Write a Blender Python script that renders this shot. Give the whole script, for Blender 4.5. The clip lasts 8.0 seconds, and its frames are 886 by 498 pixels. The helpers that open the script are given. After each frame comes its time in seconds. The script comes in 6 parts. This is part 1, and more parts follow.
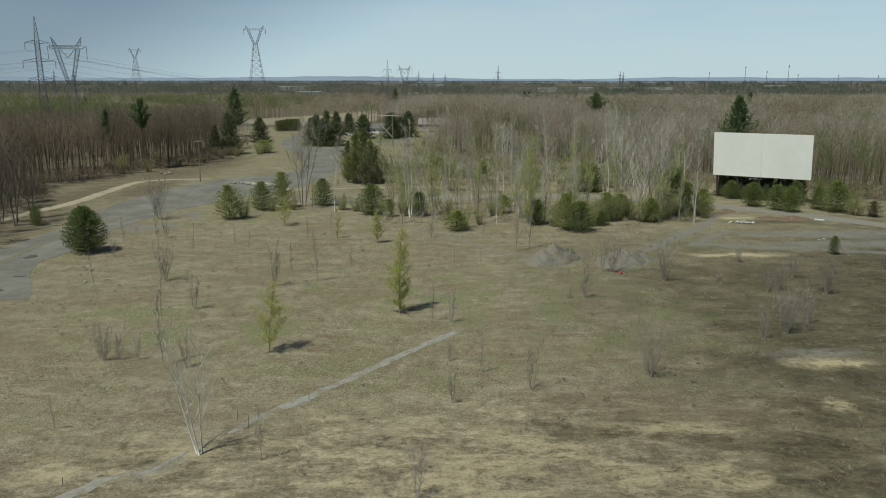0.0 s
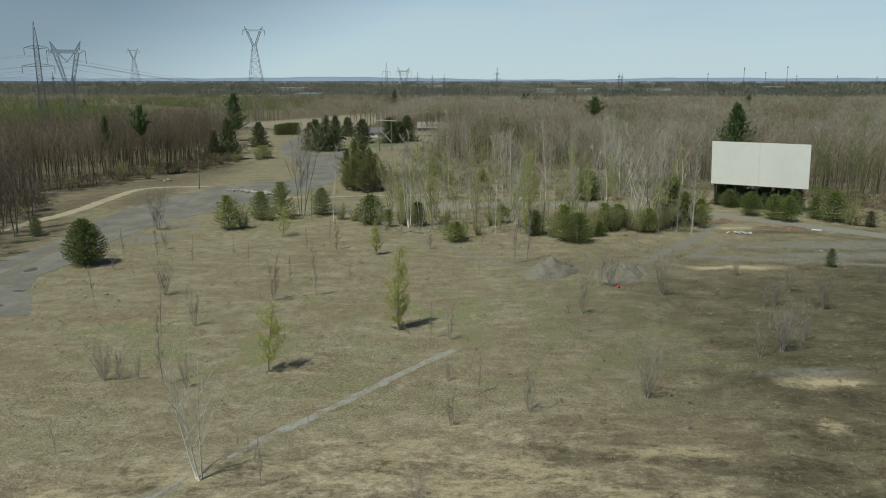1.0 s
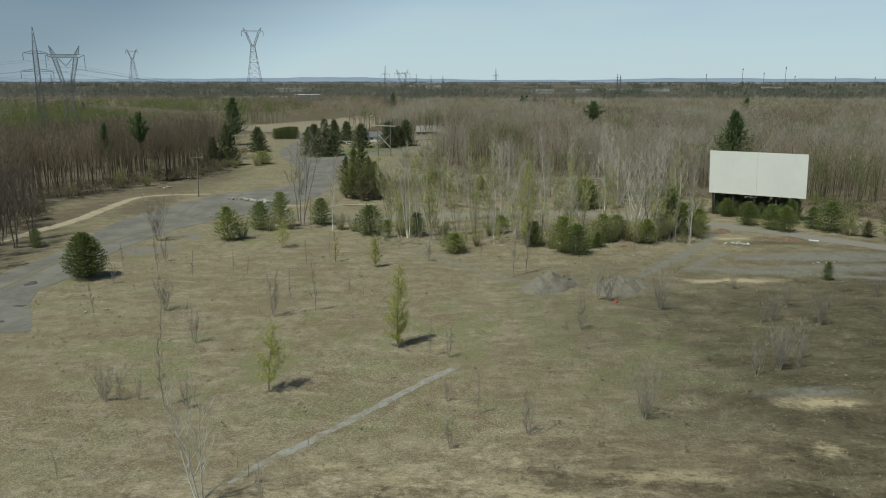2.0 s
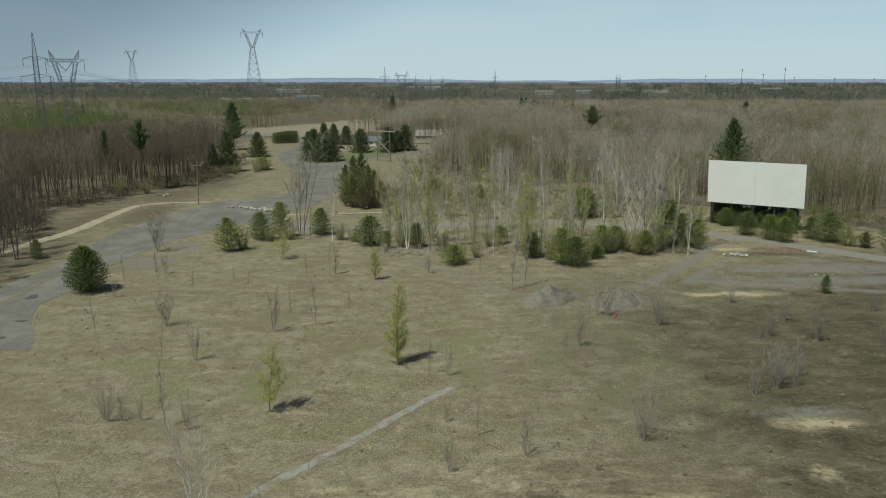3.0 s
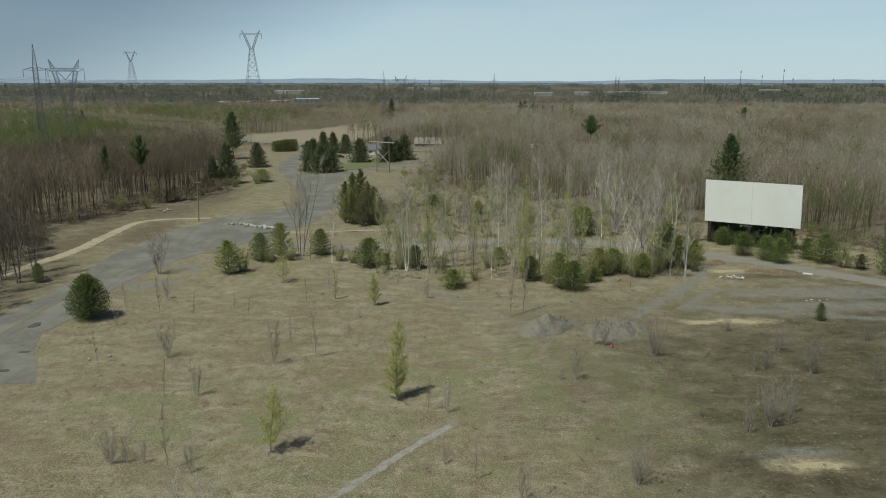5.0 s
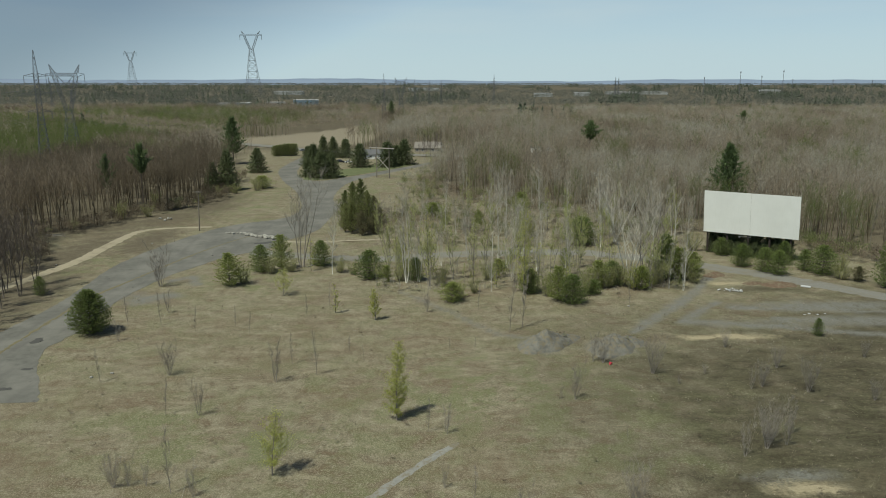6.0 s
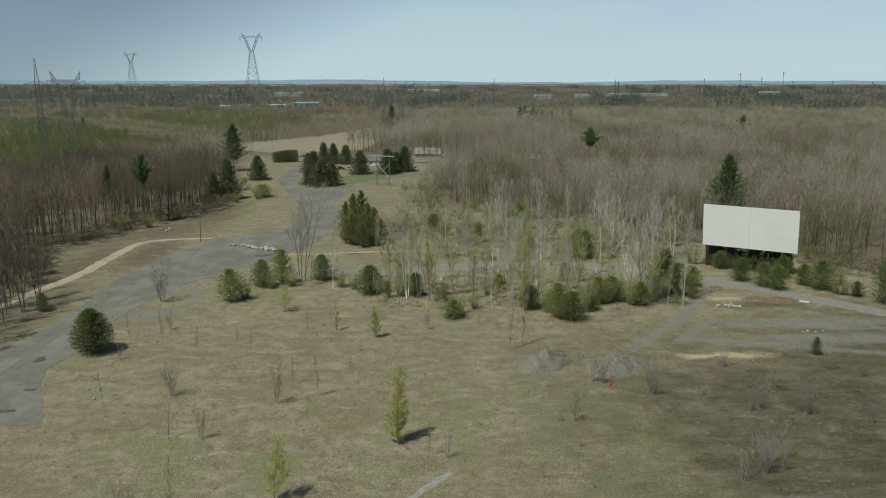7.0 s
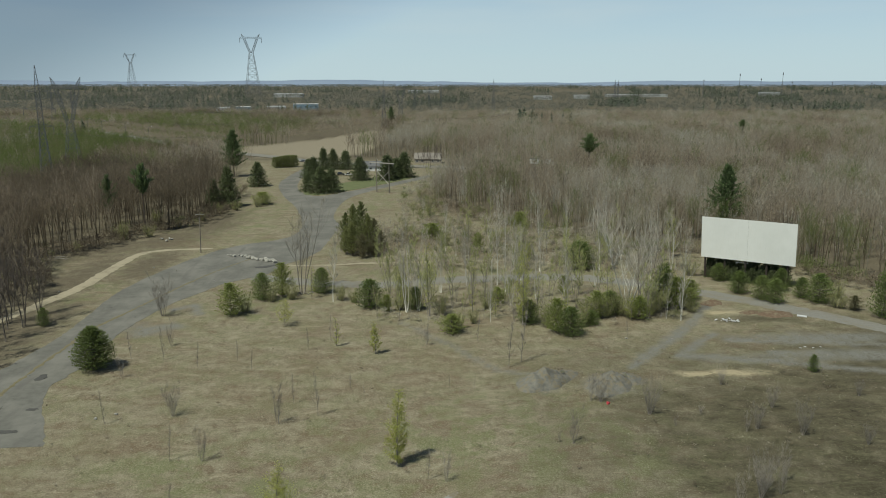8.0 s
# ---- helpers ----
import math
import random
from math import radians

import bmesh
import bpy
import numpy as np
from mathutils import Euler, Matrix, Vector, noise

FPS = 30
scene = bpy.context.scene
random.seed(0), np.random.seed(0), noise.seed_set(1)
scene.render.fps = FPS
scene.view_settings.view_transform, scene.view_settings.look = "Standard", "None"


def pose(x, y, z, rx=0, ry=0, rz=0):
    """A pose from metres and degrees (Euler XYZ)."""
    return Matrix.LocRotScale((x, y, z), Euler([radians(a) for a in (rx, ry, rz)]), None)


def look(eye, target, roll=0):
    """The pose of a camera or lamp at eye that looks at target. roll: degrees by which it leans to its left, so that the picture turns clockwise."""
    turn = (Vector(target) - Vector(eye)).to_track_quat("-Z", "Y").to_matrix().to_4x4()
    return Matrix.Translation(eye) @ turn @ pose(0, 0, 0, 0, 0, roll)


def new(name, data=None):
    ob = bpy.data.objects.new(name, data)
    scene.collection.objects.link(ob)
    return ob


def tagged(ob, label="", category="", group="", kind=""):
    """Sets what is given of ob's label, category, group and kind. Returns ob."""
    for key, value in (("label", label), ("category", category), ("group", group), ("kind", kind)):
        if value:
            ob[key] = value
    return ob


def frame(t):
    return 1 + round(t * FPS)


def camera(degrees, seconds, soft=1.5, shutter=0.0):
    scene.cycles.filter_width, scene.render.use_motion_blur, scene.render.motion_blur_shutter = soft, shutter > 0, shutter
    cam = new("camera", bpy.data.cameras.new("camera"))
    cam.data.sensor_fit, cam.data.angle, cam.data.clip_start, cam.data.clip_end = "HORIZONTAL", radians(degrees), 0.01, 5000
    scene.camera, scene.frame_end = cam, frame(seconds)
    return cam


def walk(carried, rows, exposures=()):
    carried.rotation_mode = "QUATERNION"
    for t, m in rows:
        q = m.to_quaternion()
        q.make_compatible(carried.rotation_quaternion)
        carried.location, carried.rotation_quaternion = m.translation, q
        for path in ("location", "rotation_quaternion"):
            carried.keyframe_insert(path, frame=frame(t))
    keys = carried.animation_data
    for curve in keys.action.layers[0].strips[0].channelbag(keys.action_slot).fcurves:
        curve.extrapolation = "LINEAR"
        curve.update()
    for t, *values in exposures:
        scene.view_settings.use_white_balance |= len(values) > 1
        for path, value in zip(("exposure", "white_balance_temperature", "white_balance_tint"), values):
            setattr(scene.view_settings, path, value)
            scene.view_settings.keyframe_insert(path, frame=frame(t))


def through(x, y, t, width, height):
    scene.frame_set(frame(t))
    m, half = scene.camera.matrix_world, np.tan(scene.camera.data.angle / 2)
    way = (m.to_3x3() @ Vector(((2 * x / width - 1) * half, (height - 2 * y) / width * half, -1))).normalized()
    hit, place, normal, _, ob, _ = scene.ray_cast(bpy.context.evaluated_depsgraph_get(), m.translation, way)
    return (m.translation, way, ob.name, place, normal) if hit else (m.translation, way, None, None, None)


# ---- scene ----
cam = camera(62.0, 8.0, 1.0)
PATH = [
    (0.0, (0.136, -2.234, 29.618), (0.1352, -0.2834, 29.1758), 0.0),
    (0.5, (0.144, -2.203, 30.728), (0.1448, -0.2525, 30.2858), 0.0),
    (1.0, (0.226, -2.213, 31.895), (0.2277, -0.2628, 31.4532), -0.0),
    (1.5, (0.210, -2.202, 33.091), (0.2134, -0.2510, 32.6490), 0.0),
    (3.0, (0.193, -2.257, 36.770), (0.1997, -0.3061, 36.3287), 0.0),
    (3.5, (0.221, -2.280, 38.005), (0.2277, -0.3297, 37.5629), -0.0),
    (4.0, (0.211, -2.249, 39.286), (0.2186, -0.2981, 38.8446), -0.0),
    (4.5, (0.236, -2.316, 40.605), (0.2444, -0.3652, 40.1636), -0.0),
    (6.0, (0.264, -2.463, 45.014), (0.2733, -0.5130, 44.5712), 0.0),
    (6.5, (0.198, -2.484, 46.693), (0.2073, -0.5336, 46.2517), -0.0),
    (7.0, (0.198, -2.523, 48.503), (0.2073, -0.5727, 48.0616), 0.0),
    (7.5, (0.157, -2.535, 50.239), (0.1680, -0.5842, 49.7978), 0.0),
    (8.0, (0.266, -2.503, 51.940), (0.2761, -0.5528, 51.4980), 0.0),
]
walk(cam, [(t, look(eye, target, roll)) for t, eye, target, roll in PATH], [(0.0, 0.0, 6500, 0), (8.0, 0.0, 6500, 0)])

# ---- sky and sun ----
SUN_AZ, SUN_EL = radians(227.0), radians(61.0)
world = bpy.data.worlds.new("sky")
scene.world = world
world.use_nodes = True
wn, wl = world.node_tree.nodes, world.node_tree.links
wn.clear()
w_out = wn.new("ShaderNodeOutputWorld")
w_bg = wn.new("ShaderNodeBackground")
w_sky = wn.new("ShaderNodeTexSky")
w_sky.sky_type = "NISHITA"
w_sky.sun_disc = False
w_sky.sun_elevation, w_sky.sun_rotation = SUN_EL, SUN_AZ
w_sky.air_density, w_sky.dust_density, w_sky.ozone_density = 0.7, 0.1, 3.0
w_bg.inputs["Strength"].default_value = 0.09
# thin high cloud veils
w_co = wn.new("ShaderNodeTexCoord")
w_map = wn.new("ShaderNodeMapping")
w_map.inputs["Scale"].default_value = (2.0, 2.0, 14.0)
w_map.inputs["Rotation"].default_value = (0.0, radians(8), 0.0)
w_noise = wn.new("ShaderNodeTexNoise")
w_noise.inputs["Scale"].default_value = 2.2
w_noise.inputs["Detail"].default_value = 7.0
w_ramp = wn.new("ShaderNodeValToRGB")
w_ramp.color_ramp.elements[0].position, w_ramp.color_ramp.elements[1].position = 0.46, 0.74
w_ramp.color_ramp.elements[1].color = (0.42, 0.42, 0.42, 1)
w_mix = wn.new("ShaderNodeMixRGB")
w_mix.inputs["Color2"].default_value = (6.2, 6.6, 7.0, 1)
wl.new(w_co.outputs["Generated"], w_map.inputs["Vector"])
wl.new(w_map.outputs["Vector"], w_noise.inputs["Vector"])
wl.new(w_noise.outputs["Fac"], w_ramp.inputs["Fac"])
wl.new(w_ramp.outputs["Color"], w_mix.inputs["Fac"])
wl.new(w_sky.outputs["Color"], w_mix.inputs["Color1"])
# pale summer haze low over the horizon
w_sep = wn.new("ShaderNodeSeparateXYZ")
w_low = wn.new("ShaderNodeValToRGB")
w_low.color_ramp.elements[0].position, w_low.color_ramp.elements[0].color = 0.0, (0.92, 0.92, 0.92, 1)
w_low.color_ramp.elements[1].position, w_low.color_ramp.elements[1].color = 0.32, (0, 0, 0, 1)
w_haze = wn.new("ShaderNodeMixRGB")
w_haze.inputs["Color2"].default_value = (5.7, 6.85, 7.75, 1)
wl.new(w_co.outputs["Generated"], w_sep.inputs["Vector"])
wl.new(w_sep.outputs["Z"], w_low.inputs["Fac"])
wl.new(w_low.outputs["Color"], w_haze.inputs["Fac"])
wl.new(w_mix.outputs["Color"], w_haze.inputs["Color1"])
# the clear sky is deepest at a right angle from the sun
w_dot = wn.new("ShaderNodeVectorMath")
w_dot.operation = "DOT_PRODUCT"
w_dot.inputs[1].default_value = (math.sin(SUN_AZ) * math.cos(SUN_EL), math.cos(SUN_AZ) * math.cos(SUN_EL), math.sin(SUN_EL))
w_half = wn.new("ShaderNodeMath")
w_half.operation = "MULTIPLY_ADD"
w_half.inputs[1].default_value, w_half.inputs[2].default_value = 0.5, 0.5
w_phase = wn.new("ShaderNodeValToRGB")
w_phase.color_ramp.interpolation = "B_SPLINE"
for item, (at, c) in zip([w_phase.color_ramp.elements[0], w_phase.color_ramp.elements[1], *(w_phase.color_ramp.elements.new(0.5) for _ in range(5))], (
        (0.0, (1.14, 1.14, 1.15)), (0.335, (1.14, 1.14, 1.16)), (0.378, (1.02, 1.03, 1.05)), (0.415, (0.76, 0.785, 0.83)), (0.458, (0.44, 0.47, 0.53)), (0.56, (0.55, 0.58, 0.62)), (0.8, (1.0, 1.0, 1.0)))):
    item.position, item.color = at, (*c, 1)
w_deep = wn.new("ShaderNodeMixRGB")
w_deep.blend_type = "MULTIPLY"
w_deep.inputs["Fac"].default_value = 1.0
wl.new(w_co.outputs["Generated"], w_dot.inputs[0])
wl.new(w_dot.outputs["Value"], w_half.inputs[0])
wl.new(w_half.outputs["Value"], w_phase.inputs["Fac"])
wl.new(w_haze.outputs["Color"], w_deep.inputs["Color1"])
wl.new(w_phase.outputs["Color"], w_deep.inputs["Color2"])
wl.new(w_deep.outputs["Color"], w_bg.inputs["Color"])
wl.new(w_bg.outputs["Background"], w_out.inputs["Surface"])

sun_data = bpy.data.lights.new("sun", "SUN")
sun_data.energy, sun_data.angle, sun_data.color = 4.6, radians(0.53), (1.0, 0.955, 0.85)
sun = new("sun", sun_data)
to_sun = Vector((math.sin(SUN_AZ) * math.cos(SUN_EL), math.cos(SUN_AZ) * math.cos(SUN_EL), math.sin(SUN_EL)))
sun.matrix_world = look(to_sun * 100, (0, 0, 0))

# ---- materials ----
class Nodes:
    """Short hands for building a node material."""

    def __init__(self, name):
        self.mat = bpy.data.materials.new(name)
        self.mat.use_nodes = True
        self.n, self.l = self.mat.node_tree.nodes, self.mat.node_tree.links
        self.bsdf = self.n["Principled BSDF"]
        self.co = self.n.new("ShaderNodeTexCoord").outputs["Object"]

    def noise(self, scale, detail=5.0, rough=0.6, stretch=None, distort=0.0):
        x = self.n.new("ShaderNodeTexNoise")
        x.inputs["Scale"].default_value, x.inputs["Detail"].default_value = scale, detail
        x.inputs["Roughness"].default_value, x.inputs["Distortion"].default_value = rough, distort
        co = self.co
        if stretch:
            m = self.n.new("ShaderNodeMapping")
            m.inputs["Scale"].default_value = stretch
            self.l.new(co, m.inputs["Vector"])
            co = m.outputs["Vector"]
        self.l.new(co, x.inputs["Vector"])
        return x.outputs["Fac"]

    def ramp(self, fac, stops):
        r = self.n.new("ShaderNodeValToRGB")
        e = r.color_ramp.elements
        while len(e) < len(stops):
            e.new(0.5)
        for item, (at, c) in zip(e, stops):
            item.position, item.color = at, (*c, 1) if len(c) == 3 else c
        self.l.new(fac, r.inputs["Fac"])
        return r.outputs["Color"]

    def grey(self, fac, a, b):
        return self.ramp(fac, [(a, (0, 0, 0)), (b, (1, 1, 1))])

    def mix(self, fac, a, b, kind="MIX"):
        m = self.n.new("ShaderNodeMixRGB")
        m.blend_type = kind
        for key, v in (("Fac", fac), ("Color1", a), ("Color2", b)):
            if isinstance(v, (int, float)):
                m.inputs[key].default_value = v if key == "Fac" else (v, v, v, 1)
            elif isinstance(v, tuple):
                m.inputs[key].default_value = (*v, 1)
            else:
                self.l.new(v, m.inputs[key])
        return m.outputs["Color"]

    def math(self, op, a, b):
        m = self.n.new("ShaderNodeMath")
        m.operation = op
        m.use_clamp = True
        for i, v in enumerate((a, b)):
            if isinstance(v, (int, float)):
                m.inputs[i].default_value = v
            else:
                self.l.new(v, m.inputs[i])
        return m.outputs["Value"]

    def attr(self, name):
        a = self.n.new("ShaderNodeAttribute")
        a.attribute_name = name
        return a.outputs["Fac"]

    def random(self):
        return self.n.new("ShaderNodeObjectInfo").outputs["Random"]

    def island(self):
        return self.n.new("ShaderNodeNewGeometry").outputs["Random Per Island"]

    def see_through(self, color, share):
        """Lets light through thin leaves and twigs."""
        t, m = self.n.new("ShaderNodeBsdfTranslucent"), self.n.new("ShaderNodeMixShader")
        self.l.new(color, t.inputs["Color"])
        m.inputs["Fac"].default_value = share
        self.l.new(self.bsdf.outputs["BSDF"], m.inputs[1])
        self.l.new(t.outputs["BSDF"], m.inputs[2])
        self.l.new(m.outputs["Shader"], self.n["Material Output"].inputs["Surface"])

    def done(self, color, rough=0.85, bump=None, strength=0.3, distance=0.03, metal=0.0, spec=0.3):
        b = self.bsdf
        if isinstance(color, tuple):
            b.inputs["Base Color"].default_value = (*color, 1)
        else:
            self.l.new(color, b.inputs["Base Color"])
        if isinstance(rough, float):
            b.inputs["Roughness"].default_value = rough
        else:
            self.l.new(rough, b.inputs["Roughness"])
        b.inputs["Metallic"].default_value = metal
        b.inputs["Specular IOR Level"].default_value = spec
        if bump is not None:
            k = self.n.new("ShaderNodeBump")
            k.inputs["Strength"].default_value, k.inputs["Distance"].default_value = strength, distance
            self.l.new(bump, k.inputs["Height"])
            self.l.new(k.outputs["Normal"], b.inputs["Normal"])
        return self.mat


def simple(name, c1, c2, scale=2.0, fine=20.0, rough=0.85, strength=0.3, distance=0.02, metal=0.0, rand=0.0, spec=0.3):
    """Two colours broken up at two scales, with fine relief."""
    k = Nodes(name)
    big, small = k.noise(scale), k.noise(fine, 4.0)
    f = k.mix(0.45, big, small)
    col = k.ramp(f, [(0.32, c1), (0.68, c2)])
    if rand:
        v = k.ramp(k.random(), [(0.0, (1 - rand,) * 3), (1.0, (1 + rand,) * 3)])
        col = k.mix(1.0, col, v, "MULTIPLY")
    return k.done(col, rough, small, strength, distance, metal, spec)


def leafy(name, stops, rough=0.7, through=0.0):
    """Foliage: a tone per tree and a tone per clump."""
    k = Nodes(name)
    f = k.mix(0.55, k.random(), k.island())
    col = k.ramp(f, stops)
    col = k.mix(k.grey(k.noise(1.3, 3.0), 0.35, 0.7), col, k.mix(1.0, col, (0.7, 0.72, 0.68), "MULTIPLY"))
    out = k.done(col, rough, spec=0.25)
    if through:
        k.see_through(col, through)
    return out


def woody(name):
    """Twigs and trunks of the joined woods; the tint attribute runs from grey through russet and olive to fresh green."""
    k = Nodes(name)
    t = k.attr("tint")
    # dark brown at 0.52: bark tone with the western woods' shade in it
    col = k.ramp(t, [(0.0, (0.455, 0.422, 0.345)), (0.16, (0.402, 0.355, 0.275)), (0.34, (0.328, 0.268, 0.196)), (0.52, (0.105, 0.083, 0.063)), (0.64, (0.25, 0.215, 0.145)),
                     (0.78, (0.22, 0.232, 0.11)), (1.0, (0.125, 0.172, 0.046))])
    v = k.ramp(k.island(), [(0.0, (0.95, 0.95, 0.95)), (1.0, (1.05, 1.05, 1.05))])
    col = k.mix(1.0, col, v, "MULTIPLY")
    out = k.done(col, 0.9, spec=0.1)
    k.see_through(col, 0.52)
    return out


def ground_material():
    k = Nodes("dry_field")
    n2, n3, n4 = k.noise(0.62, 10.0, 0.76, (1.0, 0.7, 1.0)), k.noise(3.4, 9.0, 0.8), k.noise(0.16, 9.0, 0.72, None, 0.2)
    flecks = k.noise(6.5, 4.0, 0.7)
    broad = k.noise(0.07, 8.0, 0.72, (0.8, 1.3, 1.0))
    straw = k.ramp(n3, [(0.3, (0.105, 0.09, 0.058)), (0.5, (0.198, 0.175, 0.119)), (0.72, (0.325, 0.295, 0.215))])
    brown = k.ramp(n3, [(0.28, (0.07, 0.056, 0.036)), (0.72, (0.17, 0.14, 0.094))])
    col = k.mix(k.math("MULTIPLY", k.grey(n2, 0.45, 0.58), 0.75), straw, brown)
    col = k.mix(k.math("MULTIPLY", k.grey(broad, 0.5, 0.58), 0.7), col, k.ramp(n3, [(0.3, (0.09, 0.069, 0.044)), (0.7, (0.185, 0.146, 0.098))]))
    drift = k.noise(0.3, 9.0, 0.74, (0.6, 1.25, 1.0), 0.5)
    col = k.mix(k.math("MULTIPLY", k.grey(drift, 0.52, 0.6), 0.8), col, k.ramp(n3, [(0.3, (0.078, 0.056, 0.034)), (0.7, (0.175, 0.13, 0.084))]))
    col = k.mix(k.math("MULTIPLY", k.ramp(drift, [(0.38, (1, 1, 1)), (0.46, (0, 0, 0))]), 0.6), col, k.ramp(n3, [(0.3, (0.175, 0.152, 0.1)), (0.7, (0.375, 0.335, 0.238))]))
    olive = k.ramp(n3, [(0.3, (0.08, 0.093, 0.04)), (0.7, (0.172, 0.178, 0.085))])
    col = k.mix(k.math("MULTIPLY", k.grey(n4, 0.45, 0.57), k.math("ADD", k.math("MULTIPLY", k.attr("green"), 0.6), 0.34)), col, olive)
    col = k.mix(k.math("MULTIPLY", k.grey(flecks, 0.53, 0.64), 0.62), col, (0.34, 0.32, 0.245))
    col = k.mix(k.math("MULTIPLY", k.ramp(flecks, [(0.36, (1, 1, 1)), (0.48, (0, 0, 0))]), 0.62), col, (0.075, 0.063, 0.041))
    streaks = k.noise(0.21, 10.0, 0.7, (0.75, 1.7, 1.0), 0.7)
    mottle = k.noise(1.1, 12.0, 0.82, (0.8, 1.2, 1.0), 0.4)
    rough = k.mix(0.45, k.mix(0.3, streaks, n3), mottle)
    # darkest ground tones, mixed in where the dark mask is strong
    soil = k.ramp(rough, [(0.43, (0.03, 0.025, 0.016)), (0.48, (0.052, 0.045, 0.028)), (0.53, (0.073, 0.067, 0.041)), (0.58, (0.112, 0.1, 0.064)), (0.63, (0.23, 0.2, 0.135))])
    bare = k.ramp(rough, [(0.42, (0.06, 0.049, 0.033)), (0.47, (0.13, 0.109, 0.073)), (0.515, (0.215, 0.185, 0.126)), (0.56, (0.32, 0.28, 0.194)), (0.61, (0.42, 0.372, 0.264))])
    col = k.mix(k.math("MULTIPLY", k.grey(k.mix(0.5, n4, mottle), 0.3, 0.52), k.attr("bare")), col, bare)
    col = k.mix(k.math("MULTIPLY", k.grey(k.mix(0.5, n4, mottle), 0.3, 0.48), k.attr("dark")), col, soil)
    litter = k.ramp(k.mix(0.5, n3, mottle), [(0.4, (0.055, 0.046, 0.032)), (0.5, (0.095, 0.08, 0.056)), (0.62, (0.165, 0.142, 0.1))])
    col = k.mix(k.math("MULTIPLY", k.attr("litter"), k.ramp(k.mix(0.5, n2, mottle), [(0.42, (0.6, 0.6, 0.6)), (0.52, (1, 1, 1))])), col, litter)
    meadow = k.ramp(n2, [(0.3, (0.175, 0.15, 0.108)), (0.7, (0.24, 0.21, 0.155))])
    col = k.mix(k.attr("meadow"), col, meadow)
    leaf = k.ramp(n3, [(0.3, (0.085, 0.064, 0.04)), (0.7, (0.195, 0.15, 0.098))])
    col = k.mix(k.math("MULTIPLY", k.attr("leaves"), k.grey(k.mix(0.5, n2, mottle), 0.42, 0.56)), col, leaf)
    gravel = k.ramp(n3, [(0.3, (0.10, 0.098, 0.086)), (0.7, (0.205, 0.20, 0.178))])
    grav = k.math("MULTIPLY", k.attr("gravel"), k.grey(k.mix(0.4, n2, n3), 0.37, 0.52))
    col = k.mix(grav, col, gravel)
    sand = k.ramp(n3, [(0.3, (0.22, 0.185, 0.118)), (0.7, (0.37, 0.32, 0.212))])
    edge = k.math("ADD", k.attr("sand"), k.math("MULTIPLY", k.grey(n4, 0.35, 0.75), 0.5))
    heart = k.grey(k.math("ADD", k.attr("sand"), k.math("MULTIPLY", k.grey(mottle, 0.4, 0.6), 0.1)), 0.9, 1.0)
    patch = k.math("MULTIPLY", k.grey(k.mix(0.6, streaks, mottle), 0.43, 0.55), 0.85)
    col = k.mix(k.math("MAXIMUM", heart, k.math("MULTIPLY", k.grey(edge, 0.4, 0.95), patch)), col, sand)
    return k.done(col, 0.95, n3, 0.8, 0.12, spec=0.12)


def asphalt_material():
    k = Nodes("old_asphalt")
    big, mid, fine = k.noise(0.12, 5.0), k.noise(0.8, 6.0), k.noise(14.0, 5.0)
    col = k.ramp(mid, [(0.3, (0.098, 0.096, 0.083)), (0.7, (0.137, 0.133, 0.117))])
    col = k.mix(k.grey(big, 0.42, 0.62), col, (0.158, 0.152, 0.133))
    streak = k.noise(0.5, 4.0, 0.6, (0.7, 0.12, 1.0))
    col = k.mix(k.grey(streak, 0.52, 0.75), col, (0.105, 0.10, 0.09))
    col = k.mix(k.math("MULTIPLY", k.grey(k.noise(0.33, 8.0, 0.7, None, 0.6), 0.64, 0.69), 0.75), col, (0.05, 0.048, 0.043))
    col = k.mix(0.18, col, fine, "OVERLAY")
    return k.done(col, 0.9, fine, 0.4, 0.01, spec=0.2)


def gravel_material(name, a, b, weeds=0.65, lumps=0.25, bare=0.5):
    k = Nodes(name)
    big, mid, fine = k.noise(lumps, 7.0, 0.68), k.noise(1.6, 6.0), k.noise(9.0, 6.0, 0.75)
    col = k.ramp(k.mix(0.5, mid, fine), [(0.32, a), (0.68, b)])
    col = k.mix(k.math("MULTIPLY", k.grey(k.mix(0.35, big, mid), bare, bare + 0.1), weeds), col, (0.16, 0.138, 0.094))
    return k.done(col, 0.95, fine, 0.6, 0.04, spec=0.15)


def screen_material():
    k = Nodes("screen_paint")
    big, streak, fine = k.noise(0.25, 5.0), k.noise(1.0, 5.0, 0.6, (3.0, 3.0, 0.25)), k.noise(30.0, 3.0)
    col = k.ramp(big, [(0.3, (0.66, 0.665, 0.625)), (0.7, (0.71, 0.715, 0.675))])
    col = k.mix(k.math("MULTIPLY", k.grey(streak, 0.52, 0.8), 0.25), col, (0.56, 0.555, 0.50))
    return k.done(col, 0.7, fine, 0.15, 0.005, spec=0.3)


M_GROUND = ground_material()
M_ASPHALT = asphalt_material()
M_GRAVEL = gravel_material("gravel", (0.13, 0.125, 0.108), (0.22, 0.213, 0.188))
M_MOUND = gravel_material("mound_gravel", (0.085, 0.082, 0.07), (0.195, 0.188, 0.165), 0.9, 0.9, 0.48)
M_SOIL = gravel_material("bare_soil", (0.09, 0.062, 0.042), (0.165, 0.118, 0.082), 0.6, 0.8, 0.5)
M_SANDY = gravel_material("packed_sand", (0.235, 0.205, 0.145), (0.335, 0.298, 0.215))
M_CONCRETE = gravel_material("broken_concrete", (0.165, 0.163, 0.147), (0.28, 0.275, 0.25), 0.95, 0.7, 0.475)
